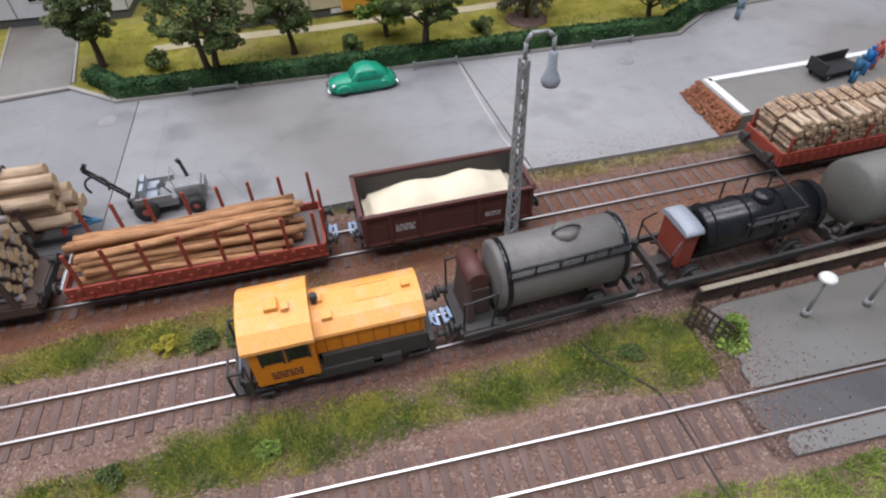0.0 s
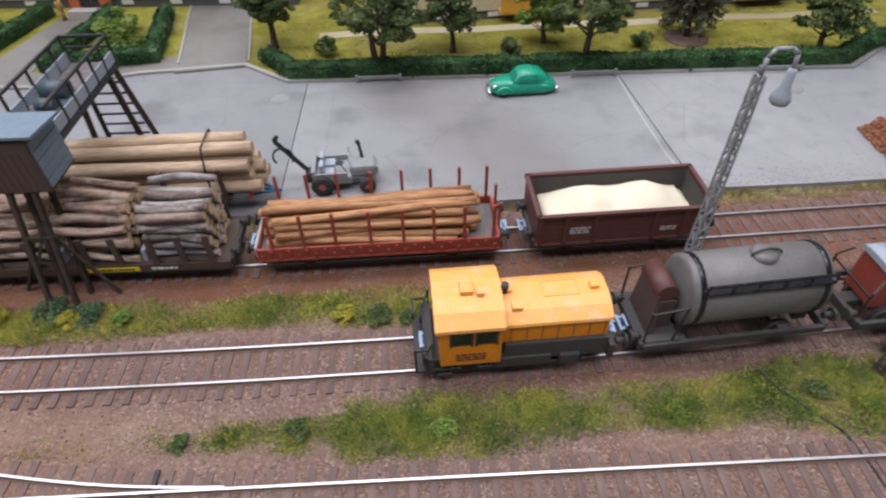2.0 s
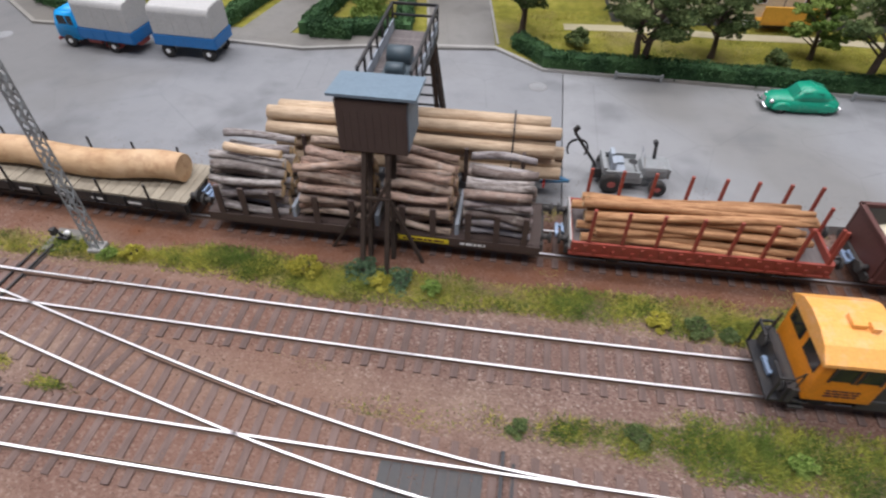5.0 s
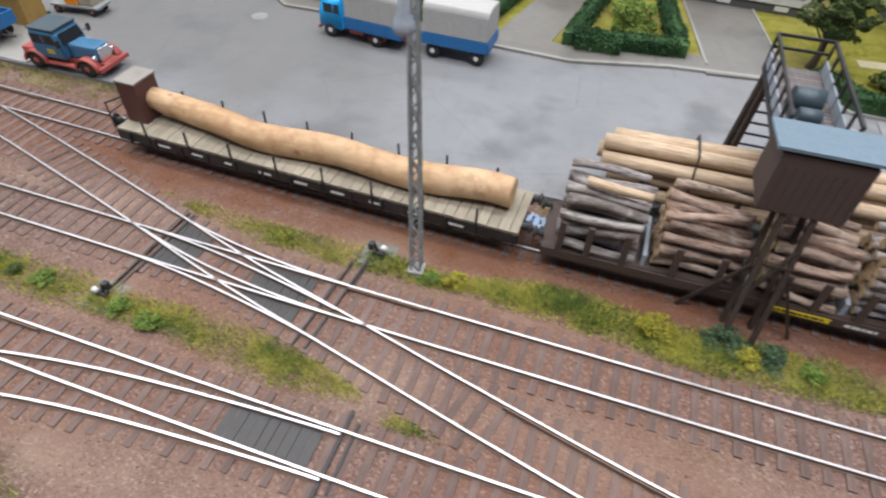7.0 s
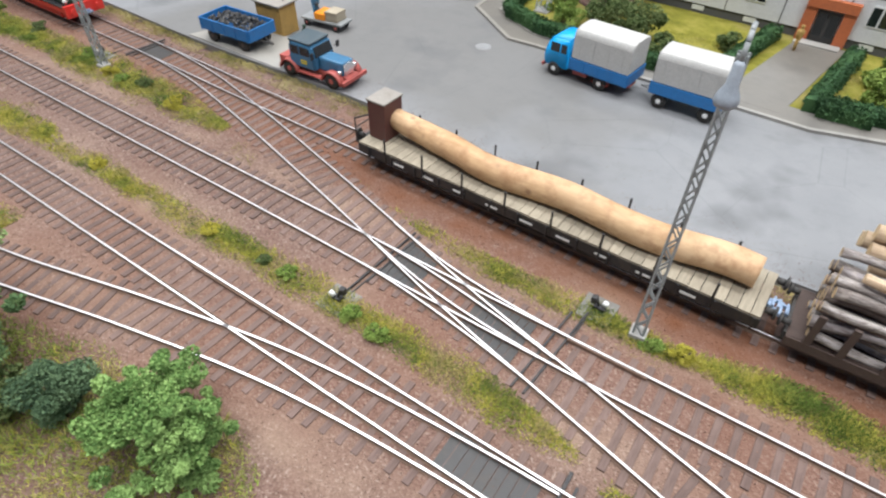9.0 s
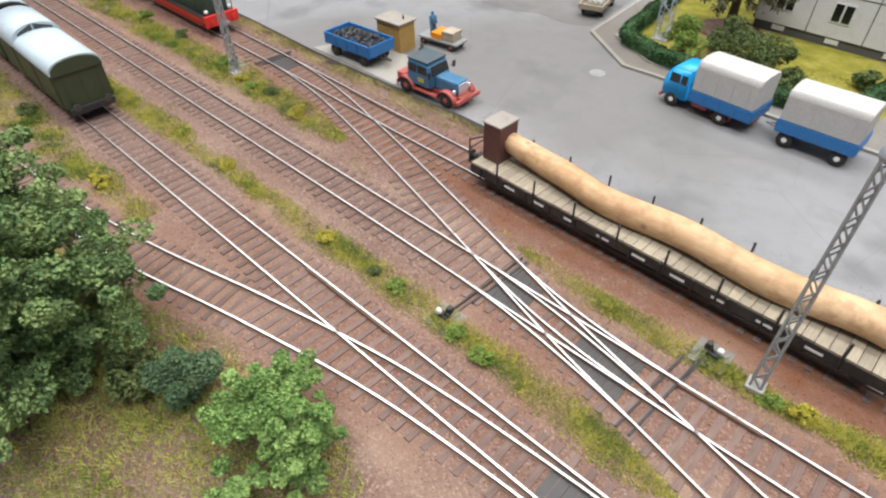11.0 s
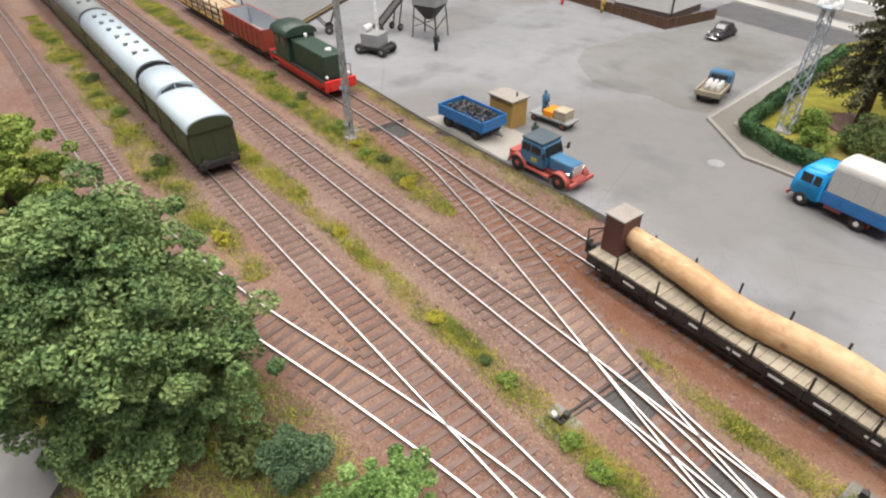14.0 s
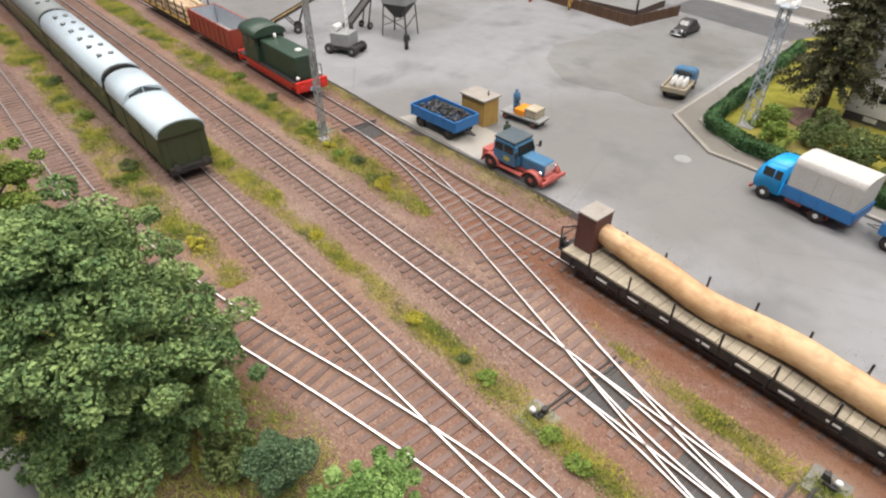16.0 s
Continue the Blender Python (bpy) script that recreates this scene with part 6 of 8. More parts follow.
def crane_tractor():
    top = thing("crane_tractor", cmpose(-6.19, 30.14, -0.05, 0, 0, 3), "grey open timber tractor with a dark grapple crane", "tractor")
    b = B().box(-1.4, 0.6, -0.85, 0.85, 0.55, 1.0, 0.08).box(-1.5, -1.3, -0.85, 0.85, 1.0, 1.45, 0.04)
    for s in (-1, 1):
        b.box(-1.4, 0.4, s * 0.85 - 0.06, s * 0.85 + 0.06, 0.9, 1.3, 0.03)
    part("body", b, M_GREY, top)
    b = B().box(0.5, 1.9, -0.6, 0.6, 0.7, 1.45, 0.2).box(1.9, 2.0, -0.5, 0.5, 0.7, 1.3, 0.04)
    part("bonnet", b, M_GREY, top, "rounded grey bonnet")
    b = B()
    for y in (-0.4, 0.4):
        b.box(-0.9, -0.3, y - 0.3, y + 0.3, 1.0, 1.2, 0.06).box(-1.05, -0.85, y - 0.3, y + 0.3, 1.1, 1.7, 0.06)
    part("seat", b, M_ROOFGREY, top, "pale blue-grey seat")
    b = B().bar((0.3, -0.35, 1.0), (0.0, -0.35, 1.6), 0.05).lathe([(0.2, -0.02), (0.24, 0.0), (0.2, 0.02)], (0.0, -0.35, 1.6), 12)
    part("steering_wheel", b, M_BLACK, top)
    part("exhaust", B().tube((1.2, 0.3, 1.4), (1.1, 0.3, 2.3), 0.09, 8).tube((1.1, 0.3, 2.3), (1.0, 0.3, 2.5), 0.12, 8), M_BLACK, top)
    b = B().bar((0.6, -0.5, 1.4), (0.5, -0.5, 2.0), 0.04).bar((0.6, 0.5, 1.4), (0.5, 0.5, 2.0), 0.04).bar((0.5, -0.5, 2.0), (0.5, 0.5, 2.0), 0.04)
    part("windscreen_frame", b, M_CHROME, top)
    for x, r in ((-1.0, 0.6), (1.4, 0.45)):
        for y in (-0.95, 0.95):
            road_wheel(top, x, y, r, 0.35, M_DUSTYRED)
    b = B().box(-1.9, -1.4, -0.35, 0.35, 0.4, 1.0, 0.04)
    for s in (-0.12, 0.12):
        b.bar((-1.7, s, 0.9), (-3.2, s, 3.0), 0.09)
    b.bar((-3.2, 0, 3.0), (-3.0, 0, 3.25), 0.2)
    part("crane_arm", b, M_BLACK, top, "black jointed crane arm")
    b = B().bar((-3.2, 0, 3.0), (-2.9, -0.1, 2.55), 0.07)
    for s in (-1, 1):
        pts = [(-2.9 + s * (0.1 + 0.42 * math.sin(a)), -0.1, 2.55 - 0.75 * (1 - math.cos(a)) * 0.7) for a in np.linspace(0, 2.3, 7)]
        for p, q in zip(pts, pts[1:]):
            b.bar(p, q, 0.09)
    part("grapple", b, M_BLACK, top, "black curved grapple")


crane_tractor()


# ---- timber loading crane over the siding ----
def loading_crane():
    top = thing("loading_crane", cmpose(-17.84, 21.89, 0), "dark timber loading crane with a cabin bridging the siding", "crane")
    b = B().box(-1.5, 1.35, 1.1, 3.3, 5.45, 7.8, 0.04)
    cabin = part("cabin", b, M_DARKBROWN, top, "dark brown plank cabin")
    part("cabin_roof", B().hexa([(-1.75, 1.0, 7.95), (1.75, 1.0, 7.95), (1.75, 3.2, 7.75), (-1.75, 3.2, 7.75), (-1.75, 1.0, 8.07), (1.75, 1.0, 8.07), (1.75, 3.2, 7.87), (-1.75, 3.2, 7.87)]), M_SLATE, cabin, "blue-grey sheet roof")
    b = B()
    for i in range(9):
        b.box(-1.2 + i * 0.3 - 0.01, -1.2 + i * 0.3 + 0.01, 1.085, 1.1, 5.5, 7.3)
    part("board_joint", b, M_DARKBROWN, cabin)
    for i in range(5):
        part("side_plank", B().box(1.35, 1.4, 1.2, 3.2, 5.6 + i * 0.42, 5.98 + i * 0.42, 0.01), M_SLATE, cabin, "blue-grey weathered plank")
    for x, y, bx, by in ((-0.5, 1.3, -0.7, -0.3), (0.5, 1.3, 0.4, -0.2), (-0.5, 2.3, -0.6, 0.9), (0.5, 2.3, 0.5, 0.9)):
        part("leg", B().bar((bx, by, -0.35), (x, y, 5.47), 0.2), M_DARKPLANK, top)
    for p, q in (((-2.5, 1.2, -0.25), (-0.6, 1.0, 3.0)), ((1.9, 0.8, -0.25), (0.5, 0.9, 3.2)), ((-0.6, 0.4, 2.0), (0.5, 0.9, 4.2)), ((-0.7, 0.7, 3.4), (0.6, 0.7, 3.4))):
        part("brace", B().bar(p, q, 0.13), M_DARKPLANK, top)
    for i in range(25):
        part("deck_plank", B().box(-1.05, 1.05, 3.3 + i * 0.27, 3.54 + i * 0.27, 6.55, 6.65), M_FLOOR, top, "grey deck plank of the bridge")
    b = B()
    for s in (-1, 1):
        b.box(s * 1.08 - 0.07, s * 1.08 + 0.07, 3.3, 10.2, 6.3, 6.56)
    part("girder", b, M_BLACK, top)
    for s in (-1, 1):
        b = B().box(s * 1.1 - 0.03, s * 1.1 + 0.03, 3.3, 10.1, 6.66, 7.2)
        part("side_panel", b, M_ROOFGREY, top, "grey boarded bridge side")
        b = B()
        for i in range(7):
            y = 3.4 + i * 1.11
            b.bar((s * 1.12, y, 6.55), (s * 1.12, y, 7.95), 0.1)
        b.bar((s * 1.12, 3.3, 7.95), (s * 1.12, 10.1, 7.95), 0.12)
        part("railing", b, M_BLACK, top)
    part("railing", B().bar((-1.12, 10.1, 7.95), (1.12, 10.1, 7.95), 0.12).bar((-1.12, 10.1, 7.4), (1.12, 10.1, 7.4), 0.1), M_BLACK, top)
    b = B().tube((-0.55, 6.4, 7.15), (0.55, 6.4, 7.15), 0.42, 14).tube((-0.4, 5.3, 7.0), (0.4, 5.3, 7.0), 0.3, 12).box(-0.6, 0.6, 4.9, 6.9, 6.66, 6.85)
    part("winch", b, M_DARKROOF, top, "dark blue-grey winch drum")
    part("hoist_box", B().box(-0.45, 0.45, 3.6, 4.6, 6.66, 7.1, 0.04), M_BLACK, top)
    for x, y, bx, by in ((-0.9, 9.2, -1.3, 9.1), (0.9, 9.2, 1.5, 9.3), (-0.9, 10.0, -1.3, 10.6), (0.9, 10.0, 1.6, 10.8)):
        part("leg", B().bar((bx, by, -0.05), (x, y, 6.35), 0.24), M_DARKPLANK, top)
    b = B()
    for i in range(9):
        z = 0.6 + i * 0.62
        b.bar((-1.2 + 0.03 * i, 10.3 - 0.04 * i, z), (1.4 - 0.05 * i, 10.3 - 0.04 * i, z), 0.09)
    part("ladder", b, M_BLACK, top)


loading_crane()


# ---- lamp masts ----
def lattice(b, z0, z1, w0, w1, steps, t=0.06):
    def corner(i, z):
        w = w0 + (w1 - w0) * (z - z0) / (z1 - z0)
        return ((-1, 1, 1, -1)[i] * w / 2, (-1, -1, 1, 1)[i] * w / 2, z)
    for i in range(4):
        b.bar(corner(i, z0), corner(i, z1), t)
    for k in range(steps):
        a, c = z0 + (z1 - z0) * k / steps, z0 + (z1 - z0) * (k + 1) / steps
        for i in range(4):
            j = (i + 1) % 4
            b.bar(corner(i if k % 2 else j, a), corner(j if k % 2 else i, c), t * 0.8)
    return b


def mast_lamp(x, y, height, turn, label, hang=True, z=-0.3):
    top = thing("lamp_mast", cmpose(x, y, z, 0, 0, turn), label, "lamp mast", "yard lamps")
    part("base", B().box(-0.35, 0.35, -0.35, 0.35, -0.1, 0.25, 0.05), M_CONCRETE, top)
    part("mast", lattice(B(), 0.2, height, 0.42, 0.26, 22, 0.075), M_MAST, top, "grey lattice mast")
    if hang:
        b = B()
        pts = [(0, 0, height), (0.02, 0, height + 0.6), (0.2, 0, height + 0.9), (0.75, 0, height + 0.9), (1.0, 0, height + 0.7), (1.03, 0, height + 0.1)]
        for p, q in zip(pts, pts[1:]):
            b.tube(p, q, 0.075, 7)
        part("arm", b, M_MAST, top)
        b = B().lathe([(0.08, 0.2), (0.16, 0.1), (0.18, -0.5), (0.3, -0.75), (0.36, -0.95), (0.3, -1.1), (0.05, -1.2)], (1.03, 0, height), 14)
        part("lamp_head", b, M_ROOFGREY, top, "pale grey lamp head")
    return top


mast_lamp(9.75, 21.5, 10.6, 0, "grey lattice lamp mast with a curved arm beside the siding")
mast_lamp(-31.3, 21.14, 12.4, 275, "grey lattice lamp mast with a curved arm by the points")
mast_lamp(-71.86, 22.8, 12.0, 180, "grey lattice lamp mast beside the far siding")


def flood_mast():
    top = thing("floodlight_mast", cmpose(-50.41, 49.77, 0.05), "pale grey lattice floodlight mast on the lawn", "lamp mast", "yard lamps")
    part("base", B().box(-0.6, 0.6, -0.6, 0.6, -0.1, 0.15, 0.05), M_CONCRETE, top)
    part("mast", lattice(B(), 0.1, 9.4, 0.95, 0.6, 16, 0.075), M_ROOFGREY, top, "pale grey lattice mast")
    for sx in (-1, 1):
        for sy in (-1, 1):
            b = B().lathe([(0.04, 0.3), (0.13, 0.26), (0.2, -0.08), (0.19, -0.14), (0.04, -0.16)], (sx * 0.5, sy * 0.42, 9.6), 12)
            part("lamp_head", b, M_WHITE, top, "white floodlight head")
    part("crossbar", B().box(-0.75, 0.75, -0.6, 0.6, 9.35, 9.45), M_ROOFGREY, top)


flood_mast()


# ---- road vehicles ----
def car(m, mat, label, roof=None, pane=None):
    top = thing("car", m, label, "car", "parked cars")
    def ring(x, w, z0, z1, k=0.75):
        return [(x, -w, z0), (x, -w, z0 + (z1 - z0) * 0.6), (x, -w * k, z1), (x, w * k, z1), (x, w, z0 + (z1 - z0) * 0.6), (x, w, z0)]
    b = B().loft([ring(-2.25, 0.5, 0.3, 0.5), ring(-2.1, 0.72, 0.22, 0.75), ring(-1.5, 0.86, 0.2, 0.98), ring(-0.4, 0.9, 0.2, 1.02), ring(0.6, 0.88, 0.2, 1.0), ring(1.5, 0.66, 0.2, 0.92), ring(2.05, 0.55, 0.25, 0.8), ring(2.2, 0.4, 0.32, 0.6)])
    bmesh.ops.subdivide_edges(b.bm, edges=b.bm.edges[:], cuts=1, smooth=0.6, use_grid_fill=True)
    part("body", b, mat, top)
    b = B().loft([ring(-1.75, 0.55, 0.8, 0.98, 0.6), ring(-1.2, 0.74, 0.8, 1.42, 0.72), ring(-0.4, 0.78, 0.8, 1.62, 0.74), ring(0.3, 0.76, 0.8, 1.55, 0.72), ring(0.78, 0.7, 0.8, 1.0, 0.7)])
    bmesh.ops.subdivide_edges(b.bm, edges=b.bm.edges[:], cuts=1, smooth=0.6, use_grid_fill=True)
    part("roof", b, roof or mat, top)
    for s in (-1, 1):
        for x0, x1, in ((-0.95, -0.35), (-0.25, 0.35)):
            part("window", B().hexa([(x0, s * 0.76, 1.08), (x1, s * 0.76, 1.08), (x1, s * 0.79, 1.08), (x0, s * 0.79, 1.08), (x0 + 0.08, s * 0.66, 1.42), (x1 - 0.05, s * 0.66, 1.42), (x1 - 0.05, s * 0.7, 1.42), (x0 + 0.08, s * 0.7, 1.42)]), pane or M_GLASS, top, "side window")
    part("windscreen", B().hexa([(0.72, -0.52, 1.05), (0.72, 0.52, 1.05), (0.78, 0.52, 1.06), (0.78, -0.52, 1.06), (0.42, -0.48, 1.45), (0.42, 0.48, 1.45), (0.47, 0.48, 1.47), (0.47, -0.48, 1.47)]), pane or M_GLASS, top, "windscreen")
    for x in (-1.35, 1.3):
        for s in (-1, 1):
            b = B().loft([[(x + 0.62 * math.cos(a) * k, s * (0.66 + 0.24 * j), 0.3 + 0.5 * math.sin(a) * k) for a in np.linspace(0, math.pi, 9)] for j, k in ((0, 0.9), (0.6, 1.0), (1, 0.75))])
            part("mudguard", b, mat, top)
            road_wheel(top, x, s * 0.74, 0.36, 0.22, M_CHROME)
    for e, w in ((2.28, 0.75), (-2.3, 0.7)):
        part("bumper", B().tube((e, -w, 0.36), (e, w, 0.36), 0.07, 8), M_CHROME, top, "chrome bumper")
    part("grille", B().box(2.16, 2.24, -0.22, 0.22, 0.35, 0.75, 0.03), M_CHROME, top, "chrome grille")
    for s in (-1, 1):
        part("headlight", B().lathe([(0.02, 0.12), (0.13, 0.08), (0.14, -0.1), (0.05, -0.2)], (1.95, s * 0.52, 0.68), 10, "x"), M_CHROME, top, "chrome headlight")
    return top


car(cmpose(5.1, 39.7, -0.05, 0, 0, 184), M_GREENCAR, "glossy green rounded vintage saloon car parked on asphalt", None, M_GREENPANE)
car(cmpose(-66.9, 68.6, -0.05, 0, 0, -88), M_BLACK, "black saloon car with chrome trim on the road")


def tarp_body(top, x0, x1, w, z0, z1):
    b = B().prism([(-w, z0), (-w, z1 - 0.35), (-w * 0.9, z1 - 0.08), (-w * 0.4, z1 + 0.03), (w * 0.4, z1 + 0.03), (w * 0.9, z1 - 0.08), (w, z1 - 0.35), (w, z0)], x0, x1, "x")
    bmesh.ops.bevel(b.bm, geom=b.bm.edges[:], offset=0.05, segments=2, affect="EDGES")
    t = part("tarpaulin", b, M_TARP, top, "pale grey canvas cover")
    b = B()
    for i in range(4):
        x = x0 + (x1 - x0) * (i + 0.5) / 4
        for s in (-1, 1):
            b.box(x - 0.02, x + 0.02, s * w - 0.02, s * w + 0.02, z0, z1 - 0.35)
    part("seam", b, M_TARP, t)


def lorry():
    m0 = cmpose(-41.6, 40.75, -0.05, 0, 0, 174)
    top = thing("lorry", m0, "bright blue lorry with a grey canvas cover", "lorry")
    part("chassis", B().box(-2.8, 3.9, -0.5, 0.5, 0.55, 0.85).box(0.5, 1.7, -1.0, 1.0, 0.5, 0.95, 0.05), M_DUSTYRED, top, "red chassis")
    prof = [(2.1, 0.6), (4.05, 0.6), (4.3, 0.75), (4.3, 1.55), (3.95, 2.45), (3.55, 2.72), (2.4, 2.78), (2.1, 2.65)]
    b = B().prism(prof, -1.15, 1.15, "y")
    bmesh.ops.bevel(b.bm, geom=b.bm.edges[:], offset=0.14, segments=3, affect="EDGES")
    for f in b.bm.faces:
        f.smooth = True
    cab = part("cab", b, M_BLUE, top, "rounded sky-blue cab")
    part("windscreen", B().hexa([(4.2, -0.95, 1.68), (4.2, 0.95, 1.68), (4.28, 0.95, 1.72), (4.28, -0.95, 1.72), (3.92, -0.88, 2.38), (3.92, 0.88, 2.38), (4.02, 0.88, 2.4), (4.02, -0.88, 2.4)]), M_GLASS, cab, "dark windscreen")
    for s in (-1, 1):
        for x0, x1 in ((2.35, 2.85), (2.95, 3.75)):
            part("window", B().box(x0, x1, s * 1.15 - 0.02, s * 1.15 + 0.02, 1.72, 2.35, 0.02), M_GLASS, cab, "dark side window")
        part("headlight", B().lathe([(0.02, 0.06), (0.15, 0.04), (0.16, -0.06)], (4.3, s * 0.8, 1.0), 10, "x"), M_CHROME, cab)
    part("bumper", B().box(4.25, 4.42, -1.15, 1.15, 0.45, 0.68, 0.05), M_DUSTYRED, cab)
    b = open_box(2.4, 1.28, 1.0, 1.7, 0.1)
    bmesh.ops.translate(b.bm, vec=(-0.5, 0, 0), verts=b.bm.verts[:])
    b.box(-2.9, 1.9, -1.28, 1.28, 0.9, 1.05)
    part("load_bed", b, M_DEEPBLUE, top, "blue drop-side load bed")
    b = B()
    for s in (-1, 1):
        for i in range(5):
            x = -2.85 + i * 1.18
            b.box(x - 0.05, x + 0.05, s * 1.33 - 0.03, s * 1.33 + 0.03, 0.95, 1.7)
    part("side_post", b, M_DEEPBLUE, top)
    tarp_body(top, -2.85, 1.85, 1.25, 1.7, 3.7)
    for x in (3.3, -0.7):
        for s in (-1, 1):
            road_wheel(top, x, s * 1.0, 0.5, 0.32, M_WHITE)
            if x < 0:
                b = B().loft([[(x + 0.72 * math.cos(a), s * (0.8 + 0.38 * j), 0.42 + 0.62 * math.sin(a)) for a in np.linspace(0.1, math.pi - 0.1, 8)] for j in (0, 1)], False)
                part("mudguard", b, M_DUSTYRED, top, "red mudguard")
    resized(top, 0.89, 1.0, 1.0)


def lorry_trailer():
    top = thing("lorry_trailer", cmpose(-35.45, 40.65, -0.05, 0, 0, 178), "blue two-axle lorry trailer with a grey canvas cover", "trailer")
    part("chassis", B().box(-2.3, 2.3, -0.5, 0.5, 0.7, 0.95).bar((2.2, 0.4, 0.75), (3.4, 0, 0.7), 0.1).bar((2.2, -0.4, 0.75), (3.4, 0, 0.7), 0.1), M_GREY, top)
    b = open_box(2.45, 1.22, 1.0, 1.7, 0.1)
    b.box(-2.45, 2.45, -1.22, 1.22, 0.95, 1.08)
    part("load_bed", b, M_DEEPBLUE, top, "blue drop-side load bed")
    tarp_body(top, -2.42, 2.42, 1.19, 1.7, 3.65)
    for x in (-1.65, 1.65):
        for s in (-1, 1):
            road_wheel(top, x, s * 1.0, 0.5, 0.3, M_WHITE)
    resized(top, 0.92, 1.0, 1.0)


lorry()
lorry_trailer()


def road_tractor():
    top = thing("road_tractor", cmpose(-57.68, 30.44, -0.05, 0, 0, 2), "grey-blue vintage road tractor with red mudguards", "tractor")
    part("chassis", B().box(-2.9, 2.9, -0.6, 0.6, 0.5, 0.8, 0.03).box(-3.0, -2.3, -0.9, 0.9, 0.6, 1.2, 0.06), M_DUSTYRED, top, "red chassis")
    b = B().prism([(-1.9, 0.8), (0.35, 0.8), (0.35, 1.75), (0.1, 2.4), (-0.15, 2.55), (-1.6, 2.6), (-1.9, 2.35)], -1.05, 1.05, "y")
    bmesh.ops.bevel(b.bm, geom=b.bm.edges[:], offset=0.13, segments=2, affect="EDGES")
    cab = part("cab", b, M_STEELBLUE, top)
    part("cab_roof", B().box(-1.85, 0.05, -1.0, 1.0, 2.52, 2.68, 0.07), M_DARKROOF, cab, "dark blue-grey roof")
    part("windscreen", B().hexa([(0.36, -0.85, 1.75), (0.36, 0.85, 1.75), (0.42, 0.85, 1.77), (0.42, -0.85, 1.77), (0.14, -0.8, 2.35), (0.14, 0.8, 2.35), (0.2, 0.8, 2.37), (0.2, -0.8, 2.37)]), M_GLASS, cab, "dark windscreen")
    for s in (-1, 1):
        for x0, x1 in ((-1.7, -0.95), (-0.85, 0.0)):
            part("window", B().box(x0, x1, s * 1.05 - 0.02, s * 1.05 + 0.02, 1.75, 2.32, 0.02), M_GLASS, cab, "dark side window")
        bars_of_writing(cab, -0.8, -0.3, s * 1.07, 1.35, 2, M_YELLOWPLATE, 0.1)
    b = B().box(0.35, 2.4, -0.6, 0.6, 0.8, 1.75, 0.16)
    hood = part("bonnet", b, M_STEELBLUE, top)
    part("radiator", B().box(2.38, 2.48, -0.5, 0.5, 0.85, 1.65, 0.04), M_CHROME, hood, "metal radiator grille")
    part("bumper", B().box(2.75, 2.95, -1.25, 1.25, 0.5, 0.8, 0.05), M_DUSTYRED, top, "red bumper")
    for x in (-2.0, 1.75):
        for s in (-1, 1):
            road_wheel(top, x, s * 0.98, 0.55, 0.34, M_DUSTYRED)
            b = B().loft([[(x + 0.85 * math.cos(a), s * (0.72 + 0.5 * j), 0.42 + 0.8 * math.sin(a)) for a in np.linspace(0.05, math.pi - 0.05, 9)] + [(x + 0.75 * math.cos(a), s * (0.72 + 0.5 * j), 0.42 + 0.7 * math.sin(a)) for a in np.linspace(math.pi - 0.05, 0.05, 9)] for j in (0, 1)])
            part("mudguard", b, M_DUSTYRED, top, "red mudguard")
    for s in (-1, 1):
        part("running_board", B().box(-1.2, 0.95, s * 1.0 - 0.18, s * 1.0 + 0.18, 0.5, 0.58), M_DUSTYRED, top)
        part("headlight", B().lathe([(0.02, 0.1), (0.18, 0.06), (0.16, -0.1), (0.03, -0.18)], (2.3, s * 0.78, 1.15), 10, "x"), M_CHROME, top)
        part("mirror", B().bar((0.3, s * 1.05, 1.9), (0.5, s * 1.3, 2.0), 0.04).box(0.45, 0.52, s * 1.3 - 0.14, s * 1.3 + 0.14, 1.8, 2.25, 0.02), M_BLACK, top)


road_tractor()


def coal_trailer():
    m0 = cmpose(-66.65, 31.01, 0.02, 0, 0, 2)
    top = thing("coal_trailer", m0, "blue open road trailer with a load of coal", "trailer")
    part("chassis", B().box(-2.3, 2.3, -0.6, 0.6, 0.6, 0.85).bar((2.3, 0.3, 0.7), (3.5, 0, 0.6), 0.1).bar((2.3, -0.3, 0.7), (3.5, 0, 0.6), 0.1), M_FRAME, top)
    b = open_box(2.55, 1.3, 0.9, 1.75, 0.1)
    b.box(-2.5, 2.5, -1.25, 1.25, 0.88, 0.98)
    for i in range(5):
        for s in (-1, 1):
            b.box(-2.4 + 1.2 * i - 0.05, -2.4 + 1.2 * i + 0.05, s * 1.36 - 0.03, s * 1.36 + 0.03, 0.85, 1.75)
    part("load_bed", b, M_DEEPBLUE, top, "blue drop-side bed")
    for x in (-1.6, 1.6):
        for s in (-1, 1):
            road_wheel(top, x, s * 1.05, 0.5, 0.35, M_DARKBROWN)
    n = 420
    p = np.stack([RNG.uniform(-2.4, 2.4, n), RNG.uniform(-1.15, 1.15, n), np.zeros(n)], 1)
    p[:, 2] = 1.3 + 0.45 * (1 - (p[:, 0] / 2.7) ** 2) * (1 - (p[:, 1] / 1.5) ** 2) + RNG.uniform(-0.2, 0.12, n)
    s = RNG.uniform(0.1, 0.2, (n, 1))
    v, f = strewn(PEBBLE, PEBBLE_F, p, s)
    coal = cloud("coal_load", v, f, M_COAL, None, "black lump coal heaped in the trailer", "coal", "stuff")
    coal.matrix_basis = m0


coal_trailer()


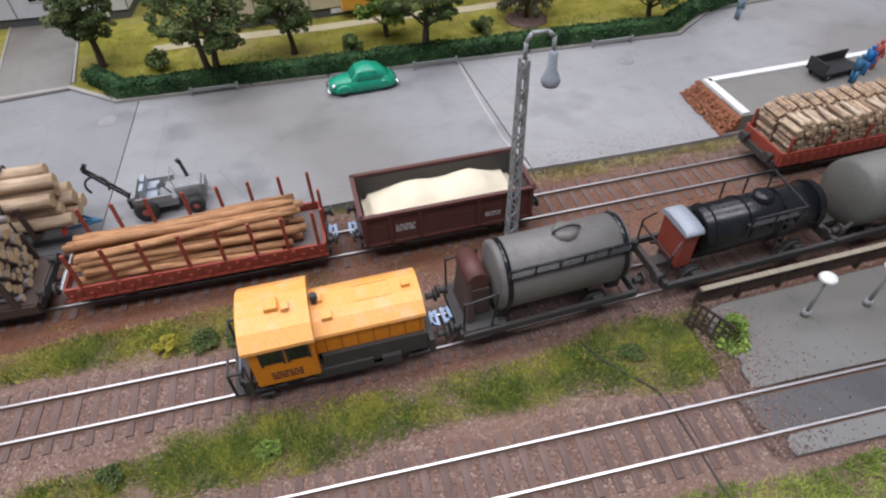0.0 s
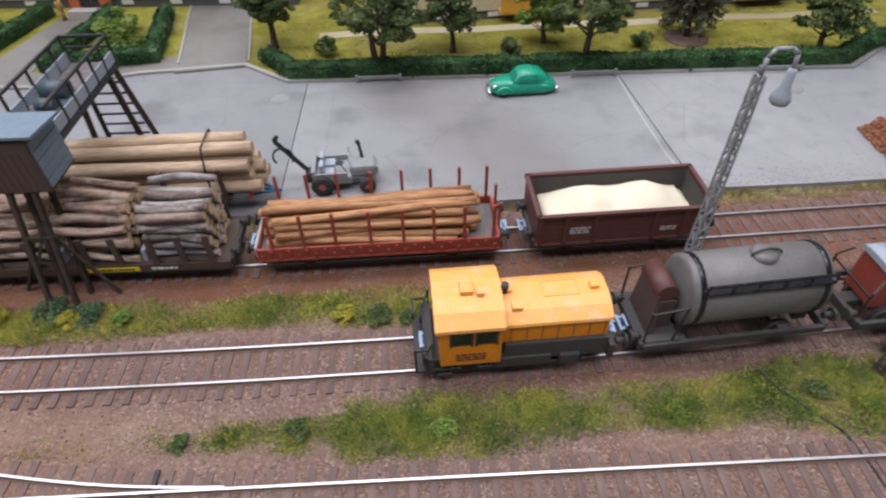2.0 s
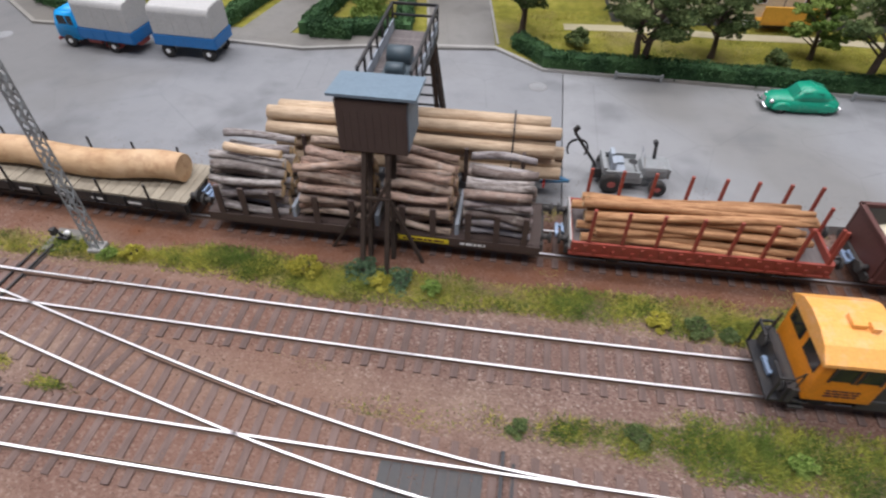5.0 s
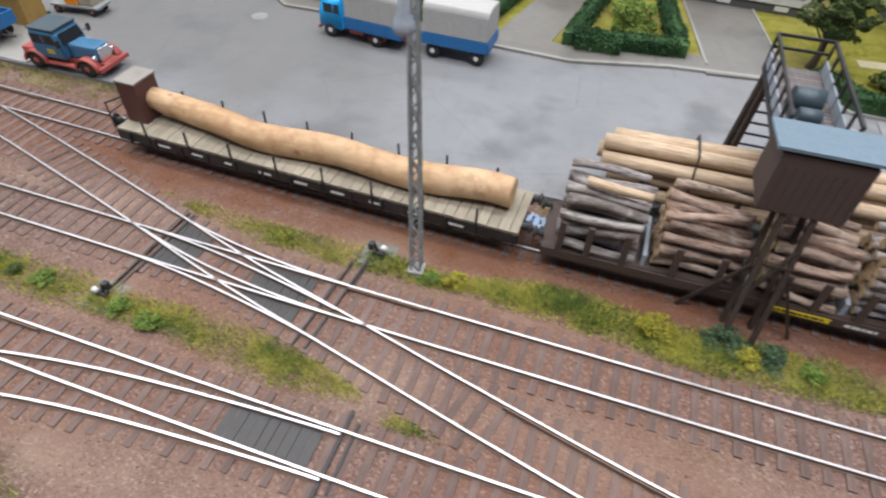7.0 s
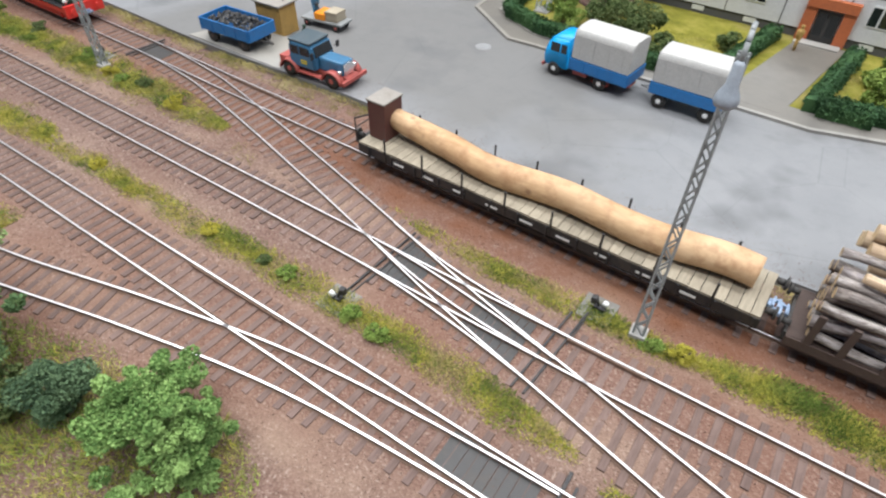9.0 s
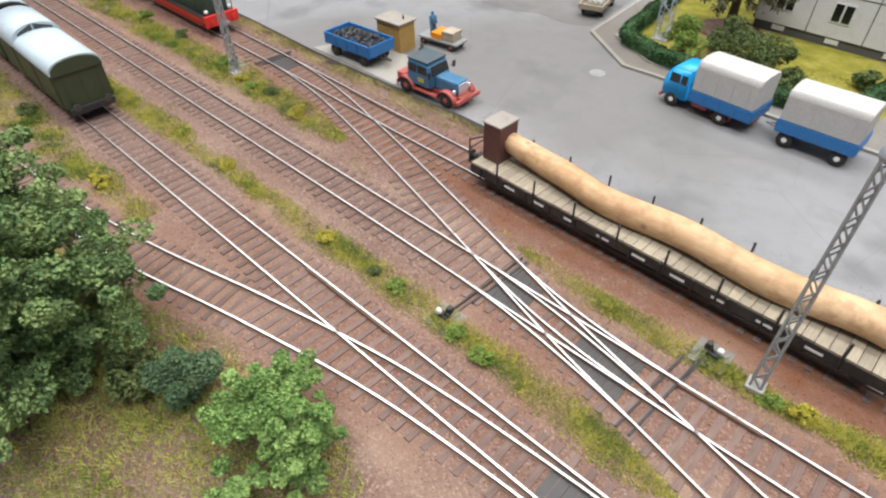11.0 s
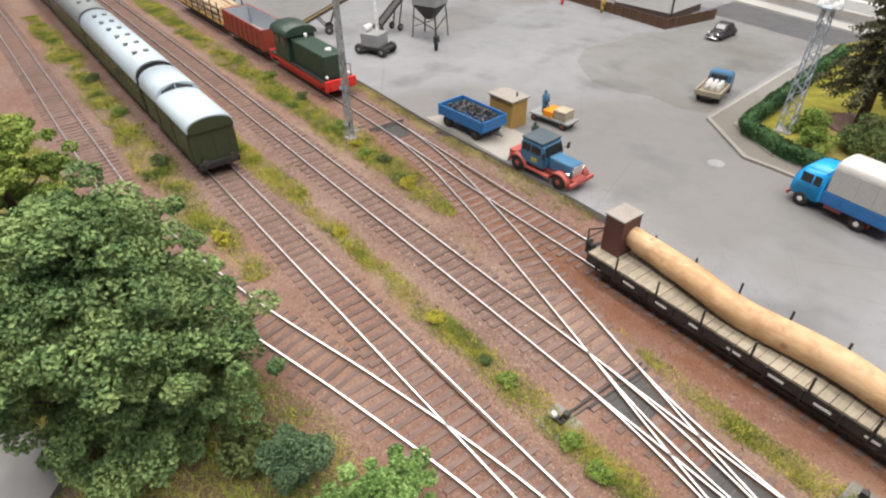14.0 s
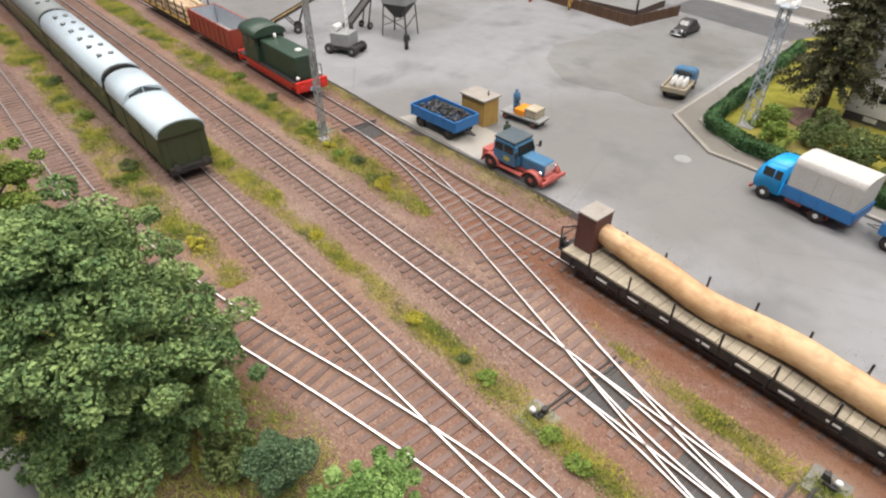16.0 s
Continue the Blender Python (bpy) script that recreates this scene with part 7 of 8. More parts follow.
def pickup():
    m0 = cmpose(-58.11, 52.43, -0.05, 0, 0, 104)
    top = thing("pickup", m0, "small blue pickup with a wooden bed of milk churns", "pickup")
    b = B().prism([(0.5, 0.5), (2.3, 0.5), (2.35, 1.1), (2.0, 1.25), (1.75, 1.9), (0.6, 1.95), (0.5, 1.8)], -0.95, 0.95, "y")
    bmesh.ops.bevel(b.bm, geom=b.bm.edges[:], offset=0.12, segments=2, affect="EDGES")
    cab = part("cab", b, M_STEELBLUE, top)
    part("rear_window", B().box(0.46, 0.5, -0.7, 0.7, 1.35, 1.75, 0.01), M_GLASS, cab)
    b = open_box(1.45, 1.05, 0.75, 1.15, 0.1)
    bmesh.ops.translate(b.bm, vec=(-1.05, 0, 0), verts=b.bm.verts[:])
    b.box(-2.5, 0.4, -1.05, 1.05, 0.68, 0.78)
    part("load_bed", b, M_PLANK, top, "weathered wooden bed")
    part("chassis", B().box(-2.4, 2.2, -0.5, 0.5, 0.42, 0.65), M_FRAME, top)
    for x in (-1.5, 1.5):
        for s in (-1, 1):
            road_wheel(top, x, s * 0.85, 0.38, 0.26, M_GREY)
    churn = B().lathe([(0.02, 0), (0.2, 0.0), (0.21, 0.45), (0.12, 0.58), (0.16, 0.68), (0.02, 0.7)], (0, 0, 0), 12).mesh("milk_churn", M_WHITE)
    for i in range(3):
        for j in range(3):
            ob = new("milk_churn", churn)
            ob.matrix_basis = m0 @ cmpose(-0.1 - 0.5 * i, -0.5 + 0.5 * j, 0.79)
            tagged(ob, "white milk churn standing in the pickup bed", "milk churn", "milk churns")


pickup()


def cart():
    top = thing("electric_cart", cmpose(-63.37, 37.04, -0.05, 0, 0, 6), "orange flat electric cart carrying a wooden crate", "cart")
    part("platform", B().box(-1.9, 2.0, -0.75, 0.75, 0.5, 0.68, 0.04), M_GREY, top)
    part("battery_box", B().box(-0.6, 0.4, -0.7, 0.7, 0.68, 1.2, 0.06), M_ORANGE, top, "orange battery box")
    part("steering_column", B().bar((-0.5, 0, 1.1), (-0.7, 0, 1.6), 0.06).tube((-0.7, -0.25, 1.6), (-0.7, 0.25, 1.6), 0.05, 6), M_BLACK, top)
    for x in (-1.4, 1.4):
        for s in (-1, 1):
            road_wheel(top, x, s * 0.65, 0.3, 0.2, M_DUSTYRED)
    crate = thing("wooden_crate", cmpose(-62.42, 37.17, 0.63, 0, 0, 6), "plain wooden crate on the electric cart", "crate")
    part("box", B().box(-0.55, 0.55, -0.6, 0.6, 0.0, 0.75, 0.02), M_PLANK, crate)
    b = B()
    for s in (-1, 1):
        b.box(-0.6, 0.6, s * 0.6 - 0.03, s * 0.6 + 0.03, 0.05, 0.2).box(-0.6, 0.6, s * 0.6 - 0.03, s * 0.6 + 0.03, 0.55, 0.7)
    part("batten", b, M_PLANK, crate)


cart()


def figurine(x, y, z, mat, label, h=1.9, turn=0):
    b = B()
    for s in (-1, 1):
        b.tube((0, s * 0.12, 0), (0, s * 0.14, h * 0.47), 0.11, 7, 0.14)
        b.tube((0.02, s * 0.3, h * 0.8), (0.12, s * 0.34, h * 0.45), 0.08, 6)
    b.lathe([(0.2, h * 0.45), (0.25, h * 0.6), (0.28, h * 0.78), (0.1, h * 0.85), (0.09, h * 0.87), (0.14, h * 0.92), (0.13, h * 0.98), (0.02, h * 1.01)], (0, 0, 0), 10)
    ob = part("figurine", b, mat)
    ob.matrix_basis = cmpose(x, y, z, 0, 0, turn)
    return tagged(ob, label, "figurine", "figurines")


figurine(-64.25, 36.88, 0.63, M_STEELBLUE, "small blue plastic figurine on the electric cart")
figurine(-61.56, 32.93, -0.05, M_GREENLOCO, "small dark plastic figurine beside the coal trailer")
figurine(-31.32, 53.88, 0.11, M_OCHRE, "small tan plastic figurine on the entrance path")
figurine(34.41, 42.55, -0.05, M_SLATE, "small dark blue plastic figurine on the asphalt", 1.9)

slab("concrete_pad", [(-70.88, 29.52), (-60.99, 29.4), (-59.6, 33.68), (-69.29, 33.5)], -0.1, 0.02, M_CONCRETE, "pale concrete pad set in the yard", "concrete pad")


def shed():
    top = thing("shed", cmpose(-65.9, 34.3, -0.05, 0, 0, 1), "ochre timber shed with a flat grey roof", "shed")
    w = part("wall", B().box(-2.1, 2.1, -1.0, 1.0, 0, 2.45, 0.03), M_OCHRE, top)
    b = B()
    for i in range(13):
        b.box(-2.0 + i * 0.33 - 0.02, -2.0 + i * 0.33 + 0.02, -1.03, -1.0, 0.02, 2.4)
    part("cover_strip", b, M_OCHRE, w)
    part("roof", B().box(-2.3, 2.3, -1.2, 1.2, 2.45, 2.6, 0.04), M_TANROOF, top, "flat dusty tan roof")
    part("vent_pipe", B().tube((1.2, 0.2, 2.6), (1.2, 0.2, 3.0), 0.09, 8), M_BLACK, top)
    resized(top, 0.62, 0.85, 0.92)


shed()


# ---- point levers ----
def point_lever(x, y, turn):
    top = thing("point_lever", cmpose(x, y, -0.3, 0, 0, turn), "black point lever with a white weight on a concrete slab", "point lever", "point levers")
    part("slab", B().box(-0.7, 0.8, -0.75, 0.75, -0.05, 0.06, 0.02), M_PAVING, top, "dusty grey concrete slab")
    part("lever", B().bar((0, 0, 0.1), (0.25, 0, 0.85), 0.09).box(-0.25, 0.25, -0.15, 0.15, 0.1, 0.28, 0.03), M_BLACK, top)
    part("weight", B().lathe([(0.02, -0.1), (0.14, -0.08), (0.15, 0.08), (0.02, 0.1)], (-0.2, -0.1, 0.42), 12, "y"), M_WHITE, top, "white painted weight")
    part("lantern", B().box(0.15, 0.4, 0.0, 0.25, 0.5, 0.85, 0.03), M_BLACK, top)
    part("throw_rod", B().bar((0.2, 0, 0.05), (0.35, 2.6, 0.06), 0.06), M_FRAME, top)


for (lever_x, lever_y), lever_turn in zip(LEVERS, (0, 180, 0)):
    point_lever(lever_x, lever_y, lever_turn)


# ---- turnout details ----
def turnout_parts():
    M_PLATE = paint("oily_plate", (0.045, 0.043, 0.042), 0.5, 0.5)
    top = thing("slip_fittings", Matrix(), "blackened blades, check rails and tie bars of the slip and turnouts", "turnout fittings", "", "structure")
    # the two curved routes of the double slip, each rounding off one pair of corners of the crossing
    xs = np.linspace(-43.9, -33.6, 42)
    y1, y2 = centre("T1", xs), centre("D", xs)
    mean, half = (y1 + y2) / 2, np.abs(y1 - y2) / 2
    reach = 0.82
    bow = np.where(half < reach, (half ** 2 + reach ** 2) / (2 * reach), half)
    for side in (-1, 1):
        for edge in (-0.825, 0.825):
            rail(top, xs, mean + side * bow + edge, "slip_rail", -0.006)
    for x0, x1, k, side in ((-45.6, -42.6, "T1", -0.72), (-33.6, -30.2, "T1", 0.72), (-50.5, -45, "T0", -0.7), (-50, -44, "T0", 0.7), (-63, -57, "T2", 0.7), (-26, -19, "T0", -0.7), (-26, -20, "D", 0.72), (-62, -56, "D", -0.72)):
        xs = np.linspace(x0, x1, 10)
        y = centre(k, xs) + side
        b = B()
        for i in range(9):
            b.bar((xs[i], y[i], -0.1), (xs[i + 1], y[i + 1], -0.1), 0.05, 0.16)
        part("check_rail", b, M_RAILSIDE, top, "rusty check rail")
    for x, k in ((-31.0, "T0"), (-11.5, "T0"), (-72.0, "T2")):
        y = float(centre(k, x))
        b = B().box(x - 0.07, x + 0.07, y - 1.7, y + 1.7, -0.2, -0.12, 0.01).box(x + 0.34, x + 0.44, y - 1.3, y + 1.3, -0.21, -0.14, 0.01)
        part("tie_bar", b, M_BLACK, top, "black point tie bar")
    for x0, y0, x1, y1 in ((-43.0, 15.6, -42.75, 20.9), (-42.6, 16.9, -42.4, 20.8), (-33.9, 15.75, -33.5, 21.0), (-34.45, 15.75, -34.1, 20.6)):
        part("tie_bar", B().bar((x0, y0, -0.17), (x1, y1, -0.17), 0.09, 0.08), M_BLACK, top, "black point tie bar")
    # slide plates coloured near black to paint the shaded bed between the rails
    for x0, x1, k, m in ((-42.4, -40.0, "T1", "D"), (-37.6, -34.5, "T1", "D"), (-35.0, -31.2, "T0", "T0"), (-15.5, -11.8, "T0", "T0"), (-72, -69, "T2", "T2")):
        for i in range(int((x1 - x0) / 0.4)):
            x = x0 + i * 0.4
            y0, y1 = sorted((float(centre(k, x)), float(centre(m, x))))
            part("slide_plate", B().box(x - 0.185, x + 0.185, y0 - 0.76, y1 + 0.76, -0.215, -0.185), M_PLATE, top, "dark slide plate, darkened for shade between the rails")


turnout_parts()


# ---- level road at the near track ----
def ragged(x, y0, y1, w=0.5, n=15):
    """A crumbling edge across the road, from y1 down to y0."""
    return [(x + w * (0.6 * math.sin(2.3 * y) + 0.4 * math.sin(6.1 * y + 1)), float(y)) for y in np.linspace(y1, y0, n)]


slab("road_slab", [(60, 13.35), (60, 19.0), (18.2, 17.3)] + ragged(17.0, 13.25, 17.0, 0.3), -0.5, -0.06, M_ROADGREY, "grey road surface beside the track", "road")
slab("road_slab", [(60, 11.6), (60, 13.0)] + ragged(16.4, 11.5, 12.9, 0.25, 9), -0.5, -0.1, M_ROAD, "dark asphalt filling between the rails", "road")
slab("road_slab", [(60, 10.4), (60, 11.32)] + ragged(17.0, 10.5, 11.26, 0.25, 7), -0.5, -0.06, M_ROADGREY, "grey road surface beside the track", "road")
strip("board_joint", [(11.4, 17.0), (12.0, 15.9), (12.7, 15.0), (13.5, 14.1), (13.75, 12.6), (13.8, 11.7), (13.9, 10.2), (14.1, 8.6)], -0.032, 0.032, -0.5, -0.195, M_BLACK, "dark open joint between two boards of the layout", "joint")


def gravel_spill():
    """Ballast crumbs carried on to the road's end, thinning out."""
    n = 2000
    x, y = 16.2 + RNG.exponential(1.1, n), RNG.uniform(10.5, 17.0, n)
    z = np.where((y > 11.4) & (y < 13.1), -0.1, -0.06)
    s = RNG.uniform(0.025, 0.07, n)
    v, f = strewn(PEBBLE, PEBBLE_F, np.stack([x, y, z], 1), s[:, None])
    ob = cloud("gravel", v, f, M_STONE, None, "brown gravel spilled over the road's crumbling end", "gravel", "stuff")
    stains(ob, v[:, 0], v[:, 1])


gravel_spill()


def platform_fence():
    top = thing("fence", Matrix(), "low dark timber fence with a pale top board", "fence")
    p0, p1 = np.array((17.0, 17.55)), np.array((44.0, 19.0))
    for i in range(14):
        p = p0 + (p1 - p0) * i / 13
        part("post", B().box(p[0] - 0.09, p[0] + 0.09, p[1] - 0.09, p[1] + 0.09, -0.3, 0.85, 0.01), M_DARKPLANK, top)
    for z, m in ((0.12, M_DARKPLANK), (0.42, M_DARKPLANK), (0.72, M_DARKPLANK)):
        part("board", B().bar((*p0, z), (*p1, z), 0.08, 0.2), m, top)
    part("top_board", B().bar((*p0, 0.88), (*p1, 0.88), 0.24, 0.07), M_PLANK, top, "pale top board")
    gate = thing("lattice_gate", cmpose(16.5, 16.0, -0.25, -14, 0, -62), "leaning dark lattice hurdle by the fence end", "gate")
    b = B().box(-0.9, 0.9, -0.05, 0.05, 0.0, 0.1).box(-0.9, 0.9, -0.05, 0.05, 1.2, 1.3)
    part("rail", b, M_DARKPLANK, gate)
    for i in range(7):
        part("slat", B().box(-0.88 + i * 0.28, -0.8 + i * 0.28, -0.04, 0.04, 0, 1.3), M_DARKPLANK, gate)
    for i in range(3):
        part("slat", B().box(-0.9, 0.9, -0.07, -0.03, 0.3 + i * 0.3, 0.36 + i * 0.3), M_DARKPLANK, gate)


platform_fence()


def road_lamp(x, y):
    top = thing("road_lamp", cmpose(x, y, -0.03), "short grey lamp post with a flat white shade", "lamp", "road lamps")
    part("post", B().tube((0, 0, 0), (0, 0, 2.3), 0.09, 8, 0.06).tube((0, 0, 0), (0, 0, 0.3), 0.16, 8), M_GREY, top)
    part("shade", B().lathe([(0.05, 2.5), (0.3, 2.42), (0.38, 2.3), (0.3, 2.26), (0.03, 2.26)], (0, 0, 0), 14), M_WHITE, top, "flat white lamp shade")


road_lamp(21.1, 15.9)
road_lamp(24.0, 15.8)
road_lamp(27.5, 16.1)


# ---- loading ramp ----
slab("loading_ramp", [(26.0, 28.9), (60, 30.3), (60, 34.8), (25.85, 33.2)], -0.1, 0.95, M_PAVING, "grey loading ramp beside the siding", "ramp")
strip("ramp_edge", [(26.15, 29.0), (26.0, 33.1)], -0.35, 0.15, 0.9, 1.12, M_WHITE, "white painted ramp edge", "kerb")
strip("ramp_edge", [(60, 34.7), (26.15, 33.15)], -0.05, 0.4, 0.9, 1.12, M_WHITE, "white painted ramp edge", "kerb")
b = B().prism([(25.2, -0.08), (26.0, -0.08), (26.0, 0.85), (25.85, 0.85)], 28.9, 33.4, "y")
tagged(part("brick_slope", b, M_BRICK), "sloping red-brown brick face of the ramp", "brick slope", "", "structure")
rub_t, rub_y = RNG.random(520), RNG.uniform(28.7, 33.5, 520)
rub_v, rub_f = strewn(PEBBLE, PEBBLE_F, np.stack([25.75 - 0.95 * rub_t ** 0.8, rub_y, 0.85 * (1 - rub_t ** 0.6)], 1), RNG.uniform(0.05, 0.15, (520, 1)))
cloud("brick_rubble", rub_v, rub_f, M_BRICK, None, "orange-brown brick rubble sloping up to the ramp", "rubble", "stuff")
cart_top = thing("luggage_cart", cmpose(34.0, 31.9, 0.95, 0, 0, 8), "dark flat luggage cart on the ramp", "cart")
part("platform", B().box(-1.5, 1.5, -0.7, 0.7, 0.4, 0.55, 0.03), M_BLACK, cart_top)
part("side", B().box(-1.5, -1.38, -0.7, 0.7, 0.5, 1.2).box(-1.5, 1.5, 0.6, 0.7, 0.5, 1.1), M_BLACK, cart_top)
for x in (-1.0, 1.0):
    for y in (-0.6, 0.6):
        road_wheel(cart_top, x, y, 0.25, 0.15, M_GREY)
figurine(35.8, 31.4, 0.95, M_DEEPBLUE, "small blue plastic figurine working on the ramp")
figurine(36.8, 31.9, 0.95, M_DUSTYRED, "small red-brown plastic figurine working on the ramp")
figurine(34.4, 30.6, 0.95, M_STEELBLUE, "small blue plastic figurine working on the ramp")


# ---- coaches ----
def coach(x1, length, roof, label, vents, cupola=False):
    xc = x1 - length / 2
    top = thing("railway_coach", on_track("T0", xc), label, "railway coach", "coaches")
    h = length / 2 - 0.25
    body = part("body", B().box(-h, h, -1.6, 1.6, 0.95, 3.45, 0.05), M_OLIVE, top, "dark olive-green side")
    r = part("roof", B().prism(arch(1.68, 3.42, 4.25 if cupola else 4.85, 11), -h - 0.08, h + 0.08, "x", True), roof, top, "smooth arched roof")
    crown = 4.25 if cupola else 4.85
    for e in (-1, 1):
        a, c = sorted((e * (h + 0.05), e * (h + 0.13)))
        part("end_wall", B().prism([(y * 0.955, z - 0.09) for y, z in arch(1.68, 3.42, crown, 11)], a, c, "x"), M_OLIVE, body)
        part("buffer_beam", B().box(e * (h - 0.1) - 0.12, e * (h - 0.1) + 0.3 * e + 0.12, -1.45, 1.45, 0.55, 0.98, 0.03), M_BLACK, top)
    n = int(length / 1.9)
    for i in range(n):
        x = -h + (i + 0.5) * 2 * h / n
        for s in (-1, 1):
            if not cupola:
                part("window", B().box(x - 0.42, x + 0.42, s * 1.6 - 0.02, s * 1.6 + 0.02, 2.15, 3.0, 0.02), M_GLASS, body, "dark coach window")
            elif i % 2:
                part("sliding_door", B().box(x - 0.7, x + 0.7, s * 1.62 - 0.03, s * 1.62 + 0.03, 1.0, 3.2, 0.02), M_OLIVE, body)
    b = B()
    for e in (-1, 1):
        for y in (-1.1, 0, 1.1):
            b.box(e * (h + 0.01) - 0.02, e * (h + 0.01) + 0.02, y - 0.03, y + 0.03, 1.0, 3.7)
    part("end_rib", b, M_OLIVE, body)
    if vents:
        for i in range(vents):
            x = -h + (i + 1) * 2 * h / (vents + 1)
            for y in (-0.55, 0.35):
                part("roof_vent", B().lathe([(0.17, 4.6), (0.17, 4.84), (0.24, 4.88), (0.22, 4.97), (0.03, 5.02)], (x, y, 0), 10), M_COACHROOFDARK, r)
    if cupola:
        step = -0.9
        c = part("raised_roof", B().prism(arch(1.66, 3.5, 4.72, 11), -h - 0.08, step, "x", True), roof, top, "raised lookout part of the roof")
        for y0, y1 in ((-1.15, -0.12), (0.0, 1.15)):
            b = B().hexa([(step - 0.03, y0, 4.22 - 0.25 * (abs(y0) > 1)), (step + 0.03, y0, 4.22 - 0.25 * (abs(y0) > 1)), (step + 0.03, y1, 4.22 - 0.25 * (abs(y1) > 1)), (step - 0.03, y1, 4.22 - 0.25 * (abs(y1) > 1)),
                          (step - 0.03, y0, 4.66 - 0.42 * (abs(y0) > 1)), (step + 0.03, y0, 4.66 - 0.42 * (abs(y0) > 1)), (step + 0.03, y1, 4.66 - 0.42 * (abs(y1) > 1)), (step - 0.03, y1, 4.66 - 0.42 * (abs(y1) > 1))])
            part("window", b, M_GLASS, c, "dark lookout window")
    else:
        # black end piece added so the gap between coaches reads as dark shade
        part("gangway", B().prism(arch(1.62, 3.4, 4.78, 11), h + 0.08, h + 0.3, "x", True).box(h, h + 0.3, -1.5, 1.5, 1.0, 3.42), M_BLACK, top, "black gangway end, added to darken the gap between coaches")
    b = B().box(-h, h, -1.3, 1.3, 0.7, 0.95)
    for s in (-1, 1):
        b.box(-h * 0.6, h * 0.6, s * 1.2 - 0.1, s * 1.2 + 0.1, 0.35, 0.7)
    part("underframe", b, M_BLACK, top)
    for e in (-1, 1):
        for d in (-1.1, 1.1) if length > 13 else (0,):
            wheelset(top, e * (h - 2.3) + d, 0.52)
    buffers(top, h, 1.05)
    b = B()
    for s in (-1, 1):
        b.bar((h + 0.06, s * 0.5, 0.3), (h + 0.06, s * 0.5, 0.95), 0.08)
    part("hose", b, M_BLACK, top)


coach(-72.7, 11.4, M_COACHROOF, "dark olive luggage van with a pale roof and lookout", 0, True)
coach(-84.75, 20.2, M_COACHROOF, "dark olive passenger coach with a pale blue-grey roof", 6)
coach(-105.4, 20.2, M_COACHROOFDARK, "dark olive passenger coach with a weathered grey roof", 5)
coach(-125.9, 20.2, M_COACHROOFDARK, "dark olive passenger coach at the train's far end", 5)


# ---- dark green diesel and its train ----
def green_diesel():
    top = thing("diesel_locomotive", on_track("T2", -85.5), "dark green diesel shunter with a bright red frame", "locomotive")
    b = B().box(-5.9, 5.9, -1.45, 1.45, 0.85, 1.3, 0.04).box(5.7, 6.0, -1.55, 1.55, 0.6, 1.5, 0.04).box(-6.0, -5.7, -1.55, 1.55, 0.6, 1.5, 0.04)
    for s in (-1, 1):
        b.box(-4.5, 4.5, s * 1.25 - 0.06, s * 1.25 + 0.06, 0.4, 0.85)
    part("frame", b, M_BRIGHTRED, top, "bright red frame and buffer beam")
    part("running_board", B().box(-5.7, 5.7, -1.5, 1.5, 1.3, 1.38), M_BLACK, top)
    hood = part("hood", B().box(-1.4, 5.3, -1.1, 1.1, 1.38, 3.55, 0.16), M_GREENLOCO, top)
    b = B()
    for i in range(9):
        for s in (-1, 1):
            b.box(-0.9 + i * 0.68, -0.86 + i * 0.68, s * 1.11 - 0.015, s * 1.11 + 0.015, 1.5, 3.3)
    part("panel_joint", b, M_GREENLOCO, hood)
    part("cab", B().box(-4.3, -1.4, -1.5, 1.5, 1.38, 3.9, 0.06), M_GREENLOCO, top)
    part("cab_roof", B().prism(arch(1.66, 3.85, 4.6, 11), -4.6, -1.1, "x", True), M_GREENLOCO, top)
    part("rear_hood", B().box(-5.5, -4.3, -1.0, 1.0, 1.38, 2.8, 0.12), M_GREENLOCO, top)
    for y in (-0.85, 0.85):
        part("window", B().box(-1.4, -1.36, y - 0.4, y + 0.4, 2.9, 3.7, 0.02), M_GLASS, top, "dark round-cornered cab window")
    for s in (-1, 1):
        for x in (-3.6, -2.2):
            part("window", B().box(x - 0.4, x + 0.4, s * 1.5 - 0.02, s * 1.5 + 0.02, 2.7, 3.6, 0.02), M_GLASS, top, "dark cab window")
        part("handrail", B().bar((5.5, s * 1.35, 1.38), (5.5, s * 1.35, 2.5), 0.06).bar((5.5, s * 1.35, 2.5), (5.5, s * 0.9, 2.6), 0.06), M_BLACK, top)
        part("headlight", B().lathe([(0.02, 0.1), (0.17, 0.06), (0.16, -0.1)], (5.55, s * 1.1, 1.75), 10, "x"), M_WHITE, top)
    part("exhaust_cap", B().lathe([(0.3, 3.5), (0.3, 3.68), (0.03, 3.72)], (3.8, 0.2, 0), 14), M_WHITE, top, "white exhaust cap")
    part("horn", B().tube((-0.6, 0.2, 3.5), (-0.6, 0.2, 4.0), 0.14, 8), M_WHITE, top)
    for x in (-3.2, 0.2, 3.6):
        wheelset(top, x, 0.6, M_BRIGHTRED)
    buffers(top, 5.9, 1.05, M_BRIGHTRED)
    coupler(top, 5.9, 1)


green_diesel()


